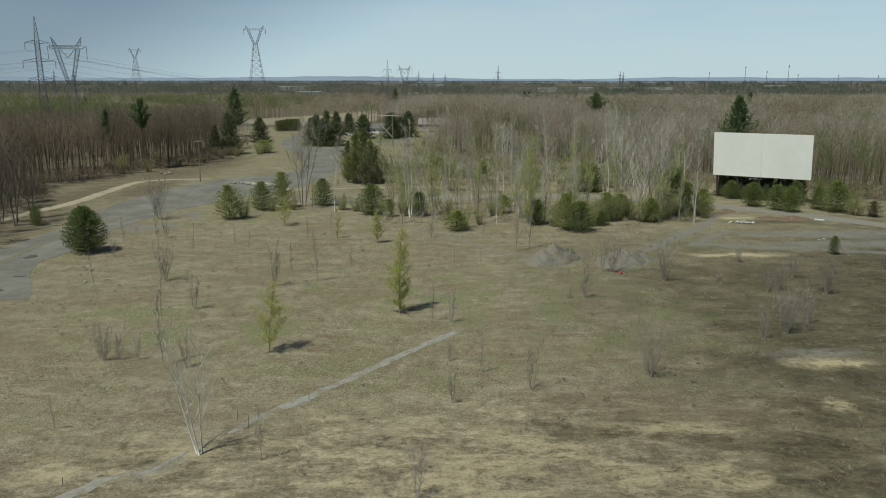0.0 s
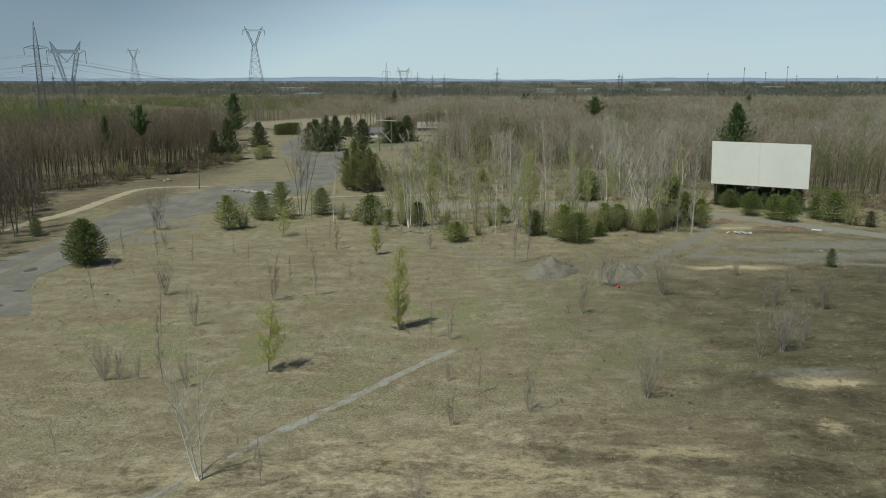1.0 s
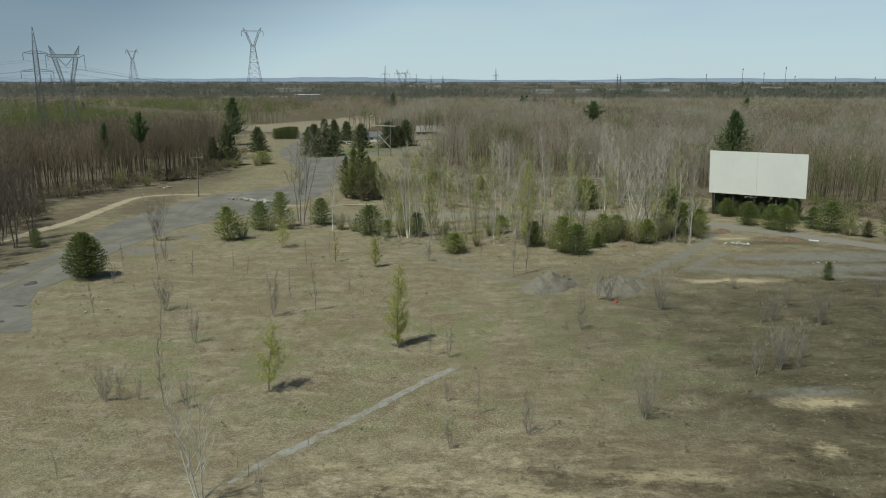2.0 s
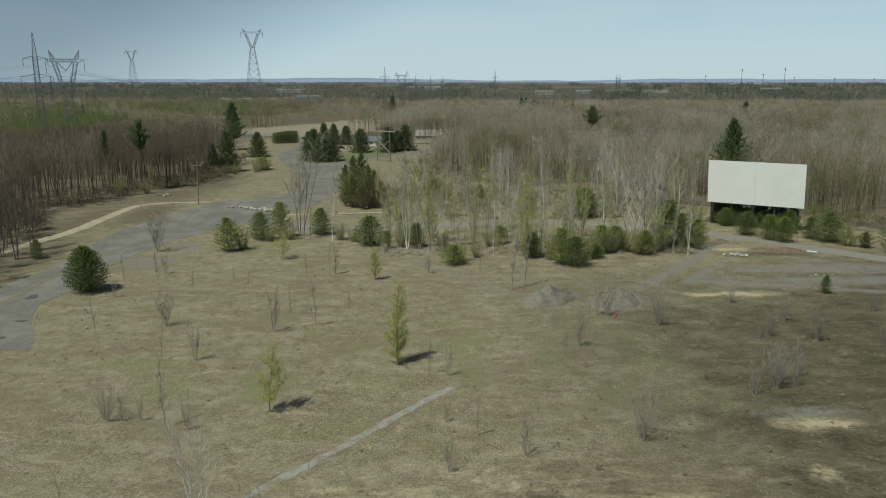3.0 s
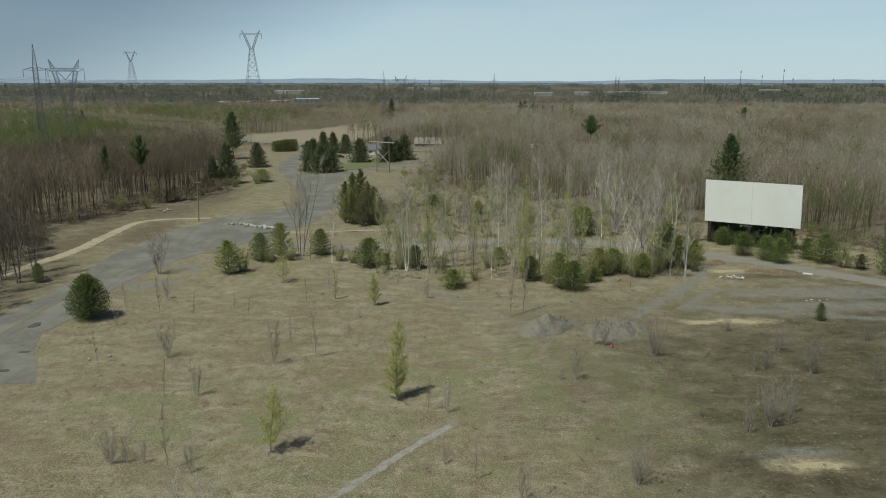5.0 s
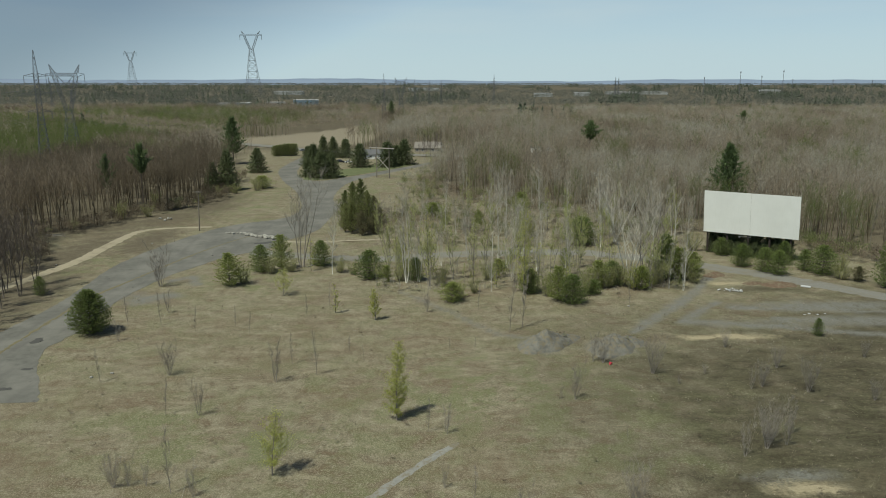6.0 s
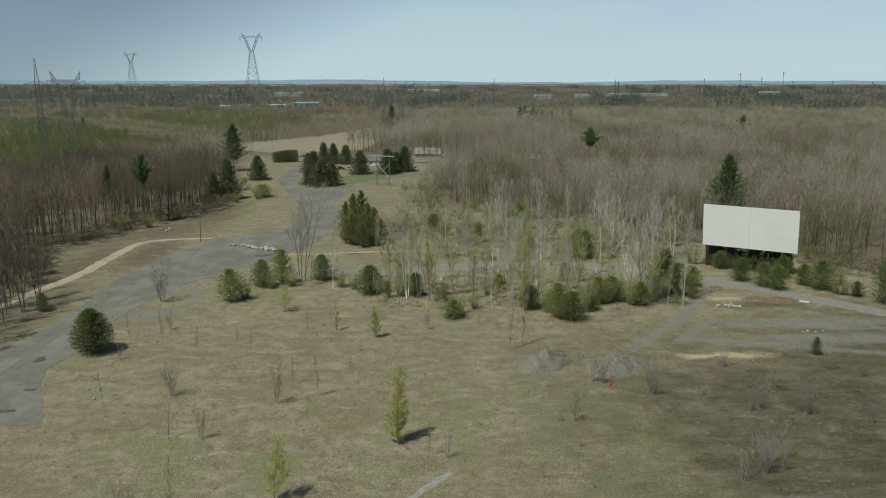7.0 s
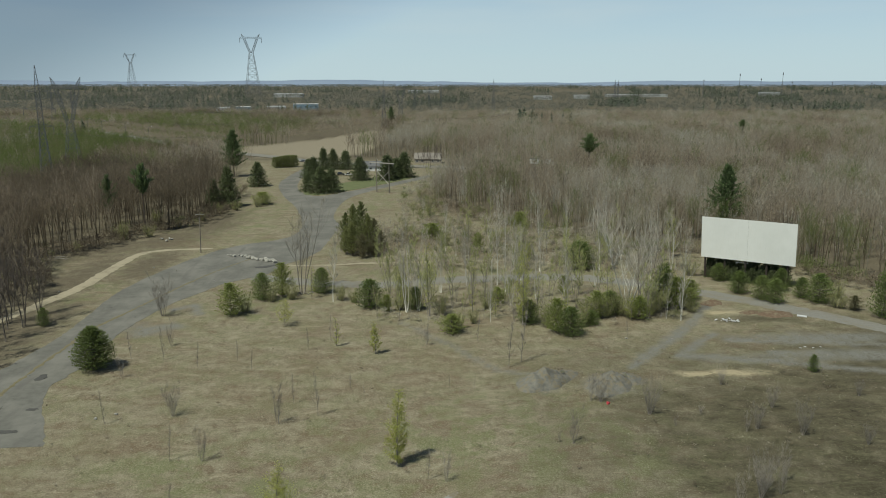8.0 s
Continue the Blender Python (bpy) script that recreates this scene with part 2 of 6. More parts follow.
M_WEEDS = simple("verge_weeds", (0.105, 0.09, 0.054), (0.17, 0.148, 0.088), 0.8, 9.0, 0.95, 0.6, 0.06)
M_LAWN = simple("spring_lawn", (0.075, 0.09, 0.04), (0.135, 0.145, 0.066), 0.3, 5.0, 0.95, 0.5, 0.05)
M_TAR = simple("dark_tar", (0.045, 0.044, 0.04), (0.085, 0.082, 0.075), 0.8, 9.0, 0.85, 0.3, 0.01)
M_SCREEN = screen_material()
M_STEEL = simple("galvanised_steel", (0.10, 0.105, 0.108), (0.16, 0.165, 0.168), 0.6, 14.0, 0.7, 0.1, 0.01, 0.2)
M_DARKSTEEL = simple("rusty_dark_steel", (0.045, 0.04, 0.036), (0.09, 0.07, 0.055), 1.2, 14.0, 0.8, 0.2, 0.01, 0.2)
M_WIRE = simple("aluminium_wire", (0.10, 0.105, 0.11), (0.15, 0.155, 0.16), 0.5, 10.0, 0.6, 0.0, 0.01, 0.3)
M_POLE = simple("weathered_pole_wood", (0.12, 0.105, 0.085), (0.22, 0.195, 0.165), 1.5, 22.0, 0.9, 0.5, 0.01)
M_BARK = simple("grey_bark", (0.15, 0.13, 0.11), (0.27, 0.245, 0.215), 1.2, 10.0, 0.95, 0.6, 0.02, 0.0, 0.2)
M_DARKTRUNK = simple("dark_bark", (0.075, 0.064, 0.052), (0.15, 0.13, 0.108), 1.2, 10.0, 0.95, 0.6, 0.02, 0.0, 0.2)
M_BIRCH = simple("pale_bark", (0.36, 0.345, 0.3), (0.56, 0.54, 0.48), 1.4, 9.0, 0.85, 0.4, 0.01, 0.0, 0.15)
M_TWIG = simple("bare_twigs", (0.26, 0.235, 0.19), (0.39, 0.357, 0.295), 0.8, 6.0, 0.95, 0.2, 0.01, 0.0, 0.2)
M_SAPTWIG = simple("sapling_twigs", (0.17, 0.15, 0.122), (0.29, 0.265, 0.22), 0.8, 6.0, 0.95, 0.2, 0.01, 0.0, 0.2)
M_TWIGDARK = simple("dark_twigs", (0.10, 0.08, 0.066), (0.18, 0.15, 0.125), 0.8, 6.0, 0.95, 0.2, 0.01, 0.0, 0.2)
M_BUDS = leafy("catkin_twigs", [(0.0, (0.31, 0.32, 0.12)), (1.0, (0.43, 0.44, 0.185))])
M_DARKBARK = simple("conifer_bark", (0.07, 0.055, 0.045), (0.13, 0.105, 0.085), 1.5, 12.0, 0.95, 0.6, 0.02)
M_PINE = leafy("pine_needles", [(0.0, (0.115, 0.16, 0.044)), (0.5, (0.175, 0.225, 0.066)), (1.0, (0.25, 0.30, 0.098))], 0.65, 0.4)
M_YELLOWPINE = leafy("yellowish_needles", [(0.0, (0.185, 0.225, 0.058)), (0.5, (0.255, 0.295, 0.082)), (1.0, (0.33, 0.36, 0.12))], 0.65, 0.45)
M_SPRUCE = leafy("spruce_needles", [(0.0, (0.085, 0.108, 0.05)), (0.5, (0.125, 0.15, 0.068)), (1.0, (0.175, 0.2, 0.092))], 0.7, 0.34)
M_CEDAR = leafy("cedar_sprays", [(0.0, (0.155, 0.18, 0.068)), (0.5, (0.22, 0.245, 0.095)), (1.0, (0.30, 0.315, 0.13))], 0.7, 0.5)
M_BROWNCEDAR = leafy("winter_brown_cedar", [(0.0, (0.19, 0.18, 0.098)), (1.0, (0.29, 0.27, 0.155))], 0.8, 0.5)
M_LEAF = leafy("fresh_poplar_leaves", [(0.0, (0.35, 0.37, 0.09)), (0.5, (0.45, 0.46, 0.13)), (1.0, (0.55, 0.55, 0.20))], 0.6, 0.55)
M_WOODS = woody("woods")
M_DARKPINE = leafy("dark_pine_needles", [(0.0, (0.095, 0.13, 0.04)), (0.5, (0.155, 0.195, 0.062)), (1.0, (0.225, 0.265, 0.094))], 0.65, 0.4)
M_WHITEPINE = leafy("white_pine_needles", [(0.0, (0.10, 0.145, 0.06)), (0.5, (0.15, 0.2, 0.085)), (1.0, (0.21, 0.262, 0.12))], 0.65, 0.38)
M_OLIVECEDAR = leafy("olive_cedar_sprays", [(0.0, (0.20, 0.22, 0.08)), (0.5, (0.275, 0.292, 0.115)), (1.0, (0.35, 0.36, 0.155))], 0.7, 0.5)
# far woods: distance haze is put into this cool grey base colour
M_HAZEDWOODS = leafy("hazed_mixed_woods", [(0.0, (0.14, 0.15, 0.126)), (0.5, (0.17, 0.175, 0.148)), (1.0, (0.205, 0.203, 0.173))], 0.9, 0.5)
M_SHRUB = leafy("budding_shrub", [(0.0, (0.26, 0.265, 0.11)), (0.5, (0.34, 0.34, 0.15)), (1.0, (0.42, 0.41, 0.20))], 0.8, 0.5)
# far conifers: needle green paled and greyed, haze put into the colour
M_HAZEDCONIFER = leafy("hazed_conifer_needles", [(0.0, (0.09, 0.112, 0.078)), (1.0, (0.15, 0.17, 0.12))], 0.7, 0.5)

# ---- mesh helpers ----
rng = np.random.default_rng(7)


def trimesh(name, V, T, mat, attrs=None, smooth=False, second=None, first_count=0):
    """A mesh from arrays of corners and triangles; those past first_count take the second material."""
    V, T = np.asarray(V, dtype=np.float32).reshape(-1, 3), np.asarray(T, dtype=np.int32).reshape(-1, 3)
    me = bpy.data.meshes.new(name)
    me.vertices.add(len(V))
    me.vertices.foreach_set("co", V.ravel())
    me.loops.add(T.size)
    me.loops.foreach_set("vertex_index", T.ravel())
    me.polygons.add(len(T))
    me.polygons.foreach_set("loop_start", np.arange(0, T.size, 3, dtype=np.int32))
    me.polygons.foreach_set("loop_total", np.full(len(T), 3, dtype=np.int32))
    me.polygons.foreach_set("use_smooth", np.full(len(T), smooth, dtype=bool))
    for key, values in (attrs or {}).items():
        me.attributes.new(key, "FLOAT", "POINT").data.foreach_set("value", np.asarray(values, dtype=np.float32))
    me.materials.append(mat)
    if second:
        me.materials.append(second)
        me.polygons.foreach_set("material_index", (np.arange(len(T)) >= first_count).astype(np.int32))
    me.update(calc_edges=True)
    return me


class Bag:
    """Collects corners and triangles."""

    def __init__(self):
        self.v, self.t, self.n = [], [], 0

    def add(self, V, T):
        V = np.asarray(V, dtype=float).reshape(-1, 3)
        self.v.append(V)
        self.t.append(np.asarray(T, dtype=int).reshape(-1, 3) + self.n)
        self.n += len(V)
        return self

    def tube(self, pts, radii, sides=5, cap=True):
        pts = [Vector(p) for p in pts]
        V, T = [], []
        for i, p in enumerate(pts):
            d = (pts[min(i + 1, len(pts) - 1)] - pts[max(i - 1, 0)]).normalized()
            a = d.orthogonal().normalized()
            b = d.cross(a)
            for s in range(sides):
                w = 2 * math.pi * s / sides
                V.append(p + (a * math.cos(w) + b * math.sin(w)) * radii[i])
        for i in range(len(pts) - 1):
            for s in range(sides):
                q, r = i * sides + s, i * sides + (s + 1) % sides
                T += [(q, r, r + sides), (q, r + sides, q + sides)]
        if cap:
            for base in (0, (len(pts) - 1) * sides):
                T += [(base, base + s, base + s + 1) for s in range(1, sides - 1)]
        return self.add(V, T)

    def bar(self, a, b, w, h=None):
        """A square bar from a to b."""
        return self.tube([a, b], [w * 0.7071, w * 0.7071], 4)

    def box(self, cx, cy, cz, sx, sy, sz, turn=0.0):
        c, s = math.cos(turn), math.sin(turn)
        V = []
        for dz in (-0.5, 0.5):
            for dx, dy in ((-0.5, -0.5), (0.5, -0.5), (0.5, 0.5), (-0.5, 0.5)):
                x, y = dx * sx, dy * sy
                V.append((cx + c * x - s * y, cy + s * x + c * y, cz + dz * sz))
        T = [(0, 2, 1), (0, 3, 2), (4, 5, 6), (4, 6, 7), (0, 1, 5), (0, 5, 4), (1, 2, 6), (1, 6, 5), (2, 3, 7), (2, 7, 6), (3, 0, 4), (3, 4, 7)]
        return self.add(V, T)

    def arrays(self):
        return np.concatenate(self.v), np.concatenate(self.t)

    def mesh(self, name, mat, smooth=False):
        return trimesh(name, *self.arrays(), mat, None, smooth)


def thing(name, label, category, group="", at=None):
    return tagged(new(name), label, category, group) if at is None else placed(tagged(new(name), label, category, group), at)


def placed(ob, m):
    ob.matrix_basis = m
    return ob


def part(name, data, parent, label=""):
    """Links a mesh as one part under a thing or a part. data: a mesh or a Bag with its material."""
    ob = new(name, data[0].mesh(name, data[1]) if isinstance(data, tuple) else data)
    ob.parent = parent
    return tagged(ob, label)


def smooth_line(pts, step=1.5, closed=False):
    """Points along a smooth curve through pts (Catmull-Rom)."""
    P = [np.array(p, dtype=float) for p in pts]
    n = len(P)
    out = []
    for i in range(n if closed else n - 1):
        if closed:
            a, b, c, d = P[i - 1], P[i], P[(i + 1) % n], P[(i + 2) % n]
        else:
            a, b, c, d = P[max(i - 1, 0)], P[i], P[i + 1], P[min(i + 2, n - 1)]
        k = max(2, int(np.linalg.norm(c - b) / step))
        for j in range(k):
            t = j / k
            out.append(0.5 * ((2 * b) + (c - a) * t + (2 * a - 5 * b + 4 * c - d) * t * t + (3 * b - a - 3 * c + d) * t ** 3))
    if not closed:
        out.append(P[-1])
    return np.array(out)


def ribbon(name, centre, width, z, mat, ragged=0.3, across=4, step=1.0, crown=0.0):
    """A strip of ground along a centre line, with ragged edges."""
    C = smooth_line(centre, step)
    D = np.gradient(C, axis=0)
    D /= np.linalg.norm(D, axis=1)[:, None]
    N = np.stack([-D[:, 1], D[:, 0]], 1)
    w = np.interp(np.linspace(0, 1, len(C)), np.linspace(0, 1, len(width)), width) if isinstance(width, (list, tuple)) else np.full(len(C), width)
    left = w / 2 + rng.normal(0, ragged, len(C)) * np.minimum(1, w)
    right = w / 2 + rng.normal(0, ragged, len(C)) * np.minimum(1, w)
    V, T = [], []
    for i in range(len(C)):
        for j in range(across + 1):
            u = j / across
            p = C[i] + N[i] * (left[i] * (1 - u) - right[i] * u)
            V.append((p[0], p[1], z + crown * (1 - (2 * u - 1) ** 2) - (0.06 if j in (0, across) else 0)))
    for i in range(len(C) - 1):
        for j in range(across):
            q = i * (across + 1) + j
            T += [(q, q + across + 1, q + 1), (q + 1, q + across + 1, q + across + 2)]
    return new(name, trimesh(name, V, T, mat, None, True))


def sheet(name, outline, z, mat, skirt=0.12):
    """A flat piece of ground with a ragged outline and a skirt down into the soil."""
    me = bpy.data.meshes.new(name)
    bm = bmesh.new()
    top = [bm.verts.new((p[0] + rng.normal(0, 0.15), p[1] + rng.normal(0, 0.15), z)) for p in outline]
    bm.faces.new(top)
    bmesh.ops.triangulate(bm, faces=bm.faces[:])
    low = [bm.verts.new((v.co.x, v.co.y, z - skirt)) for v in top]
    for i in range(len(top)):
        j = (i + 1) % len(top)
        bm.faces.new((top[i], low[i], low[j], top[j]))
    bmesh.ops.recalc_face_normals(bm, faces=bm.faces[:])
    bm.to_mesh(me)
    bm.free()
    me.materials.append(mat)
    return new(name, me)


def inside(poly, X, Y):
    """Which of the points X, Y lie in the polygon."""
    r = np.zeros(X.shape, dtype=bool)
    P = np.asarray(poly, dtype=float)
    for (x0, y0), (x1, y1) in zip(P, np.roll(P, -1, axis=0)):
        if y0 == y1:
            continue
        c = ((y0 > Y) != (y1 > Y)) & (X < (x1 - x0) * (Y - y0) / (y1 - y0) + x0)
        r ^= c
    return r


def near_line(pts, X, Y):
    """Distance of the points X, Y from a polyline."""
    d = np.full(X.shape, 1e9)
    P = np.asarray(pts, dtype=float)
    for a, b in zip(P[:-1], P[1:]):
        ab = b - a
        t = np.clip(((X - a[0]) * ab[0] + (Y - a[1]) * ab[1]) / (ab @ ab), 0, 1)
        d = np.minimum(d, np.hypot(X - a[0] - t * ab[0], Y - a[1] - t * ab[1]))
    return d


def waves(X, Y, size, seed, octaves=4):
    """Smooth random field, about -1 to 1."""
    r = np.random.default_rng(seed)
    out, amp = np.zeros_like(X, dtype=float), 1.0
    for o in range(octaves):
        for _ in range(5):
            a, ph, f = r.uniform(0, 6.283), r.uniform(0, 6.283), 2 * math.pi / (size * r.uniform(0.7, 1.5)) * 2 ** o
            out += amp * 0.3 * np.sin(f * (X * math.cos(a) + Y * math.sin(a)) + ph)
        amp *= 0.55
    return out

# ---- plan of the place ----
ROAD_OUT = [(-82.5, 94.6), (-81.6, 117.1), (-80.4, 129.3), (-79.1, 142.9), (-79.6, 155.2), (-81.0, 176.4), (-79.2, 191.7), (-76.4, 205.7), (-72.2, 218.5), (-67.9, 227.9),
            (-62.4, 234.6), (-55.7, 239.2), (-50.6, 248.0), (-50.4, 265.8), (-59.5, 303.2), (-73.6, 342.9), (-83.5, 382.6), (-84.5, 424.0), (-83.5, 455.6), (-88, 489.0)]
ISLAND = [(-80, 489.0), (-78.2, 455.6), (-75.0, 393.9), (-69.7, 361.6), (-61.6, 342.8), (-54.4, 339.1), (-47.7, 348.1), (-35.8, 365.3), (-13.0, 405.5), (10, 446.7)]
ROAD_IN = [(13, 439.6), (-10.6, 396.7), (-32.1, 356.6), (-40.6, 334.0), (-42.7, 310.2), (-41.3, 283.2), (-36.8, 265.7), (-37.2, 227.7), (-39.7, 216.1), (-45.2, 205.5),
           (-47.4, 195.7), (-56.4, 185.7), (-59.1, 178.8), (-64.1, 166.7), (-67.0, 152.0), (-67.4, 142.9), (-66.5, 127.3), (-67.7, 119.4), (-66.0, 112.8), (-57.5, 96.6)]
GRAVEL_ROAD = [(-50, 192.2), (-38, 188.1), (-26.2, 185.0), (-11.3, 184.9), (3.7, 189.4), (14.4, 190.4), (26.9, 192.2), (39.0, 190.9), (50.2, 186.2), (59.3, 181.7),
               (67.4, 175.4), (76.1, 168.9), (83.5, 161.5), (90.0, 155.4), (96.6, 148.1), (107, 137.1), (130, 112.8)]
TRACK = [(-46, 205.5), (-35.4, 205.4), (-20.9, 207.9), (-9.3, 208.7), (4.1, 210.9), (15.8, 210.5)]
SAND_PATH = [(-106, 131.7), (-99.9, 150.3), (-97.0, 158.2), (-95.0, 169.2), (-92.6, 184.4), (-93.0, 202.4), (-92.0, 220.2), (-85.1, 225.6), (-72, 227.9)]
FOOTPATH = [(-32, 40.6), (-28.2, 45.6), (-26.6, 47.5), (-25.2, 49.1), (-22.8, 50.1), (-20.9, 53.1), (-18.5, 56.3), (-16.1, 60.0), (-13.1, 63.6), (-9.4, 68.4), (-5.1, 74.3),
            (-1.5, 79.1), (2.6, 83.8)]
HIGHWAY = [(-720, 1058.0), (-484, 875.7), (-399.7, 822.9), (-338.1, 764.1), (-272.8, 687.5), (-199.0, 597.2), (-145.5, 545.4), (-114.0, 519.0), (-84, 491.4), (-40, 467.8), (20, 451.4)]
TOWER_TRACK = [(-420, 352.6), (-267.0, 414.8), (-236.5, 441.9), (-205, 464.3), (-150, 517.2)]
MEADOW = [(-158, 561.9), (-150, 605.4), (-115, 670.0), (-71, 805.2), (-11, 864.0), (30, 928.6), (30, 864.0), (-50, 717.1), (-52, 596.0), (-60, 534.9), (-92, 507.8), (-130, 534.9)]
WOOD_WEST = [(-170, 70.5), (-112, 117.5), (-103, 143.2), (-101.5, 156.2), (-104, 176.6), (-119, 205.9), (-118, 218.9), (-112, 224.2), (-107.7, 236.7), (-104.8, 250.6), (-97.6, 260.7),
             (-92.2, 268.0), (-90, 285.6), (-96, 334.3), (-106, 387.9), (-119.2, 446.8), (-140, 482.0), (-900, 1058.0), (-900, 70.5)]
WOOD_EAST = [(6, 472.6), (2, 405.5), (-1, 352.6), (-3.9, 309.9), (16.1, 279.8), (25.9, 266.8), (43.4, 246.9), (58.5, 230.4), (74.1, 221.0), (84, 218.6), (102.3, 204.5), (106, 188.1),
             (116, 178.7), (132, 164.6), (200, 70.5), (700, 70.5), (900, 1058.0), (0, 1058.0), (-14, 658.3)]
PILES = [(18.6, 119.4, 4.4, 3.0), (22.4, 122.3, 3.0, 1.2), (30.2, 118.3, 4.6, 2.5), (33.6, 120.6, 3.0, 1.3)]
SAND = [(-31.5, 50.3, 2.2, 1.88), (-22.3, 52.9, 3.5, 1.18), (-4.3, 54.1, 2.6, 1.88), (3.5, 48.2, 6.5, 4.4), (5.6, 54.1, 3.4, 2.35), (-5.6, 47.8, 2.5, 1.41), (10.1, 53.1, 3.0, 1.06),
        (17.3, 50.0, 4.6, 1.6), (22.3, 49.3, 3.4, 1.4), (42.2, 73.1, 3.6, 1.41), (48.6, 123.5, 3.6, 1.1), (55.2, 124.2, 4.2, 1.3),
        (37.2, 62.4, 1.6, 1.06), (-9.3, 59.1, 2.2, 0.82), (66, 160.5, 4.2, 1.18), (20, 57.6, 5.0, 0.94)]
BARE = [(0, 49.4, 30, 9.4), (-30, 47.0, 12, 5.9), (26, 52.9, 20, 7.0), (14, 58.8, 12, 4.7), (38, 62.3, 10, 3.5), (-12, 50, 16, 8), (-22, 48, 10, 6)]
DARK = [(38, 72, 10, 7), (52, 92, 18, 9), (80, 120, 20, 12), (58, 86, 18, 12), (64, 104, 22, 15), (46, 78, 12, 8), (40, 60, 12, 6), (48, 55.2, 16, 10.6), (36, 48.5, 12, 6), (31, 53.5, 7, 3), (17, 57.5, 6, 1.8), (66, 87.0, 22, 14.1), (60, 105.8, 20, 8.2), (73, 155.2, 8, 1.9), (74, 98, 30, 26), (50, 66, 15, 12), (80, 70, 24, 30),
        (-23.6, 51.6, 1.3, 0.7), (98, 127, 26, 22), (88, 113, 20, 16)]
LITTER = [(-92, 128, 10, 12), (-95, 150, 8, 14), (-88, 118, 8, 10), (-91, 136.4, 8, 25.9), (-88, 117.5, 6, 18.8), (-97, 136.4, 9, 23.5), (-88, 157.5, 4, 10.6), (-98, 188.1, 6, 30.6), (-108, 230.4, 12, 16.5), (-92, 241.0, 10, 14.1), (-84, 206.9, 5, 16.5), (-86, 272.7, 8, 25.9)]
LEAVES = [(-1, 131.7, 6, 4.11), (3, 128.1, 5, 2.94), (-11, 118.7, 6, 3.53), (-2, 122.3, 5, 2.59), (-33, 115.2, 6, 3.53), (-40, 131.7, 5, 3.53), (-22, 127.0, 6, 3.06), (-55, 77.6, 9, 5.88), (-8, 108.1, 6, 2.82), (-48, 96.4, 7, 3.53), (8, 77.6, 9, 3.76), (22, 61.1, 8, 3.53), (-66, 185.7, 4, 11.8), (-82, 235.1, 8, 5.88),
          (-64, 150.5, 3, 4.7), (60, 70.5, 9, 4.11), (-14, 98.7, 7, 2.82), (48, 54.1, 8, 3.53)]
GREEN = [(-14, 345, 12, 26), (-30, 305, 7, 16), (-78, 300, 10, 18), (-60, 232, 6, 9), (-70, 262, 8, 12), (-34, 250, 4, 16), (-62, 148, 5, 4), (-66.5, 112, 2.4, 9), (10, 196, 26, 5), (-42, 158, 8, 4), (-88, 176.3, 4, 14.1), (-84, 251.6, 8, 18.8), (12, 98.7, 22, 10.6), (34, 92.9, 14, 9.4), (-26, 84.6, 14, 5.88), (-34, 89.3, 9, 4.7), (28, 82.3, 14, 7.05), (-43, 170.4, 9, 5.88), (-45, 164.6, 8, 7.05), (-70, 118.7, 4, 10.6), (-6, 70.5, 9, 3.53), (-36, 47.0, 3, 5.88),
         (55, 89.3, 14, 7.05)]
WORN_TRACK = [(-8, 152.8), (-5.0, 149.6), (-1.8, 144.5), (2.8, 138.9), (7.0, 131.2), (10.9, 125.4), (16.5, 123.4)]
SIDE_PATH = [(64.5, 165.7), (62, 162.2), (55.5, 152.2), (49.7, 143.8), (44, 136.4), (38.2, 129.4), (36, 126.4)]
GRAVEL_ROWS = [SIDE_PATH, ((-62, 162.8), (-58, 166.3), (-54.5, 159.3)), ((58.5, 145.8), (46.7, 132.4)), ((46.5, 131.8), (57.4, 131.7), (71.5, 127.5), (95, 121.1)), ((60.3, 142.0), (78.1, 140.1), (98, 136.9)),
               ((66, 134.6), (82, 132.2), (98, 129.3)), ((40.5, 75.0), (46, 76.2)), ((36, 75.8), (40, 74.1)), ((-20, 54.1), (-23, 49.6))]

GRAVEL_PATCHES = [(-62.5, 148.5, 4.0, 3.2), (-58.5, 150.5, 2.6, 1.8), (80, 142.5, 14, 2.4), (82, 133.0, 15, 2.2), (62, 130.5, 8, 1.2), (43, 76, 3.0, 0.9)]

# ---- ground: one sheet to the horizon ----
gx = np.concatenate([-np.geomspace(5600, 118, 34), np.arange(-117, 117.1, 1.1), np.geomspace(118, 5600, 34)])
gy = np.concatenate([np.linspace(-900, 22, 14), np.arange(26, 253, 1.15), np.geomspace(254, 5060, 70)])
GX, GY = np.meshgrid(gx, gy)
road_poly = np.concatenate([smooth_line(ROAD_OUT), smooth_line(ISLAND), smooth_line(ROAD_IN)])


def blobs(items, X, Y, seed):
    out = np.zeros_like(X)
    wob = waves(X, Y, 6.0, seed)
    for x, y, a, b in items:
        q = np.hypot((X - x) / a, (Y - y) / b) + 0.35 * wob
        out = np.maximum(out, np.clip(1.45 - 0.8 * q, 0, 1))
    return out


paved = inside(road_poly, GX, GY) | (near_line(GRAVEL_ROAD, GX, GY) < 6.5) | (near_line(SAND_PATH, GX, GY) < 3) | (near_line(FOOTPATH, GX, GY) < 1.5)
GZ = 0.035 * waves(GX, GY, 5.0, 3) + 0.12 * np.clip(waves(GX, GY, 40.0, 4, 2), -1, 1)
level = np.clip(np.minimum(near_line(ROAD_OUT, GX, GY), near_line(ROAD_IN, GX, GY)) / 9, 0, 1)
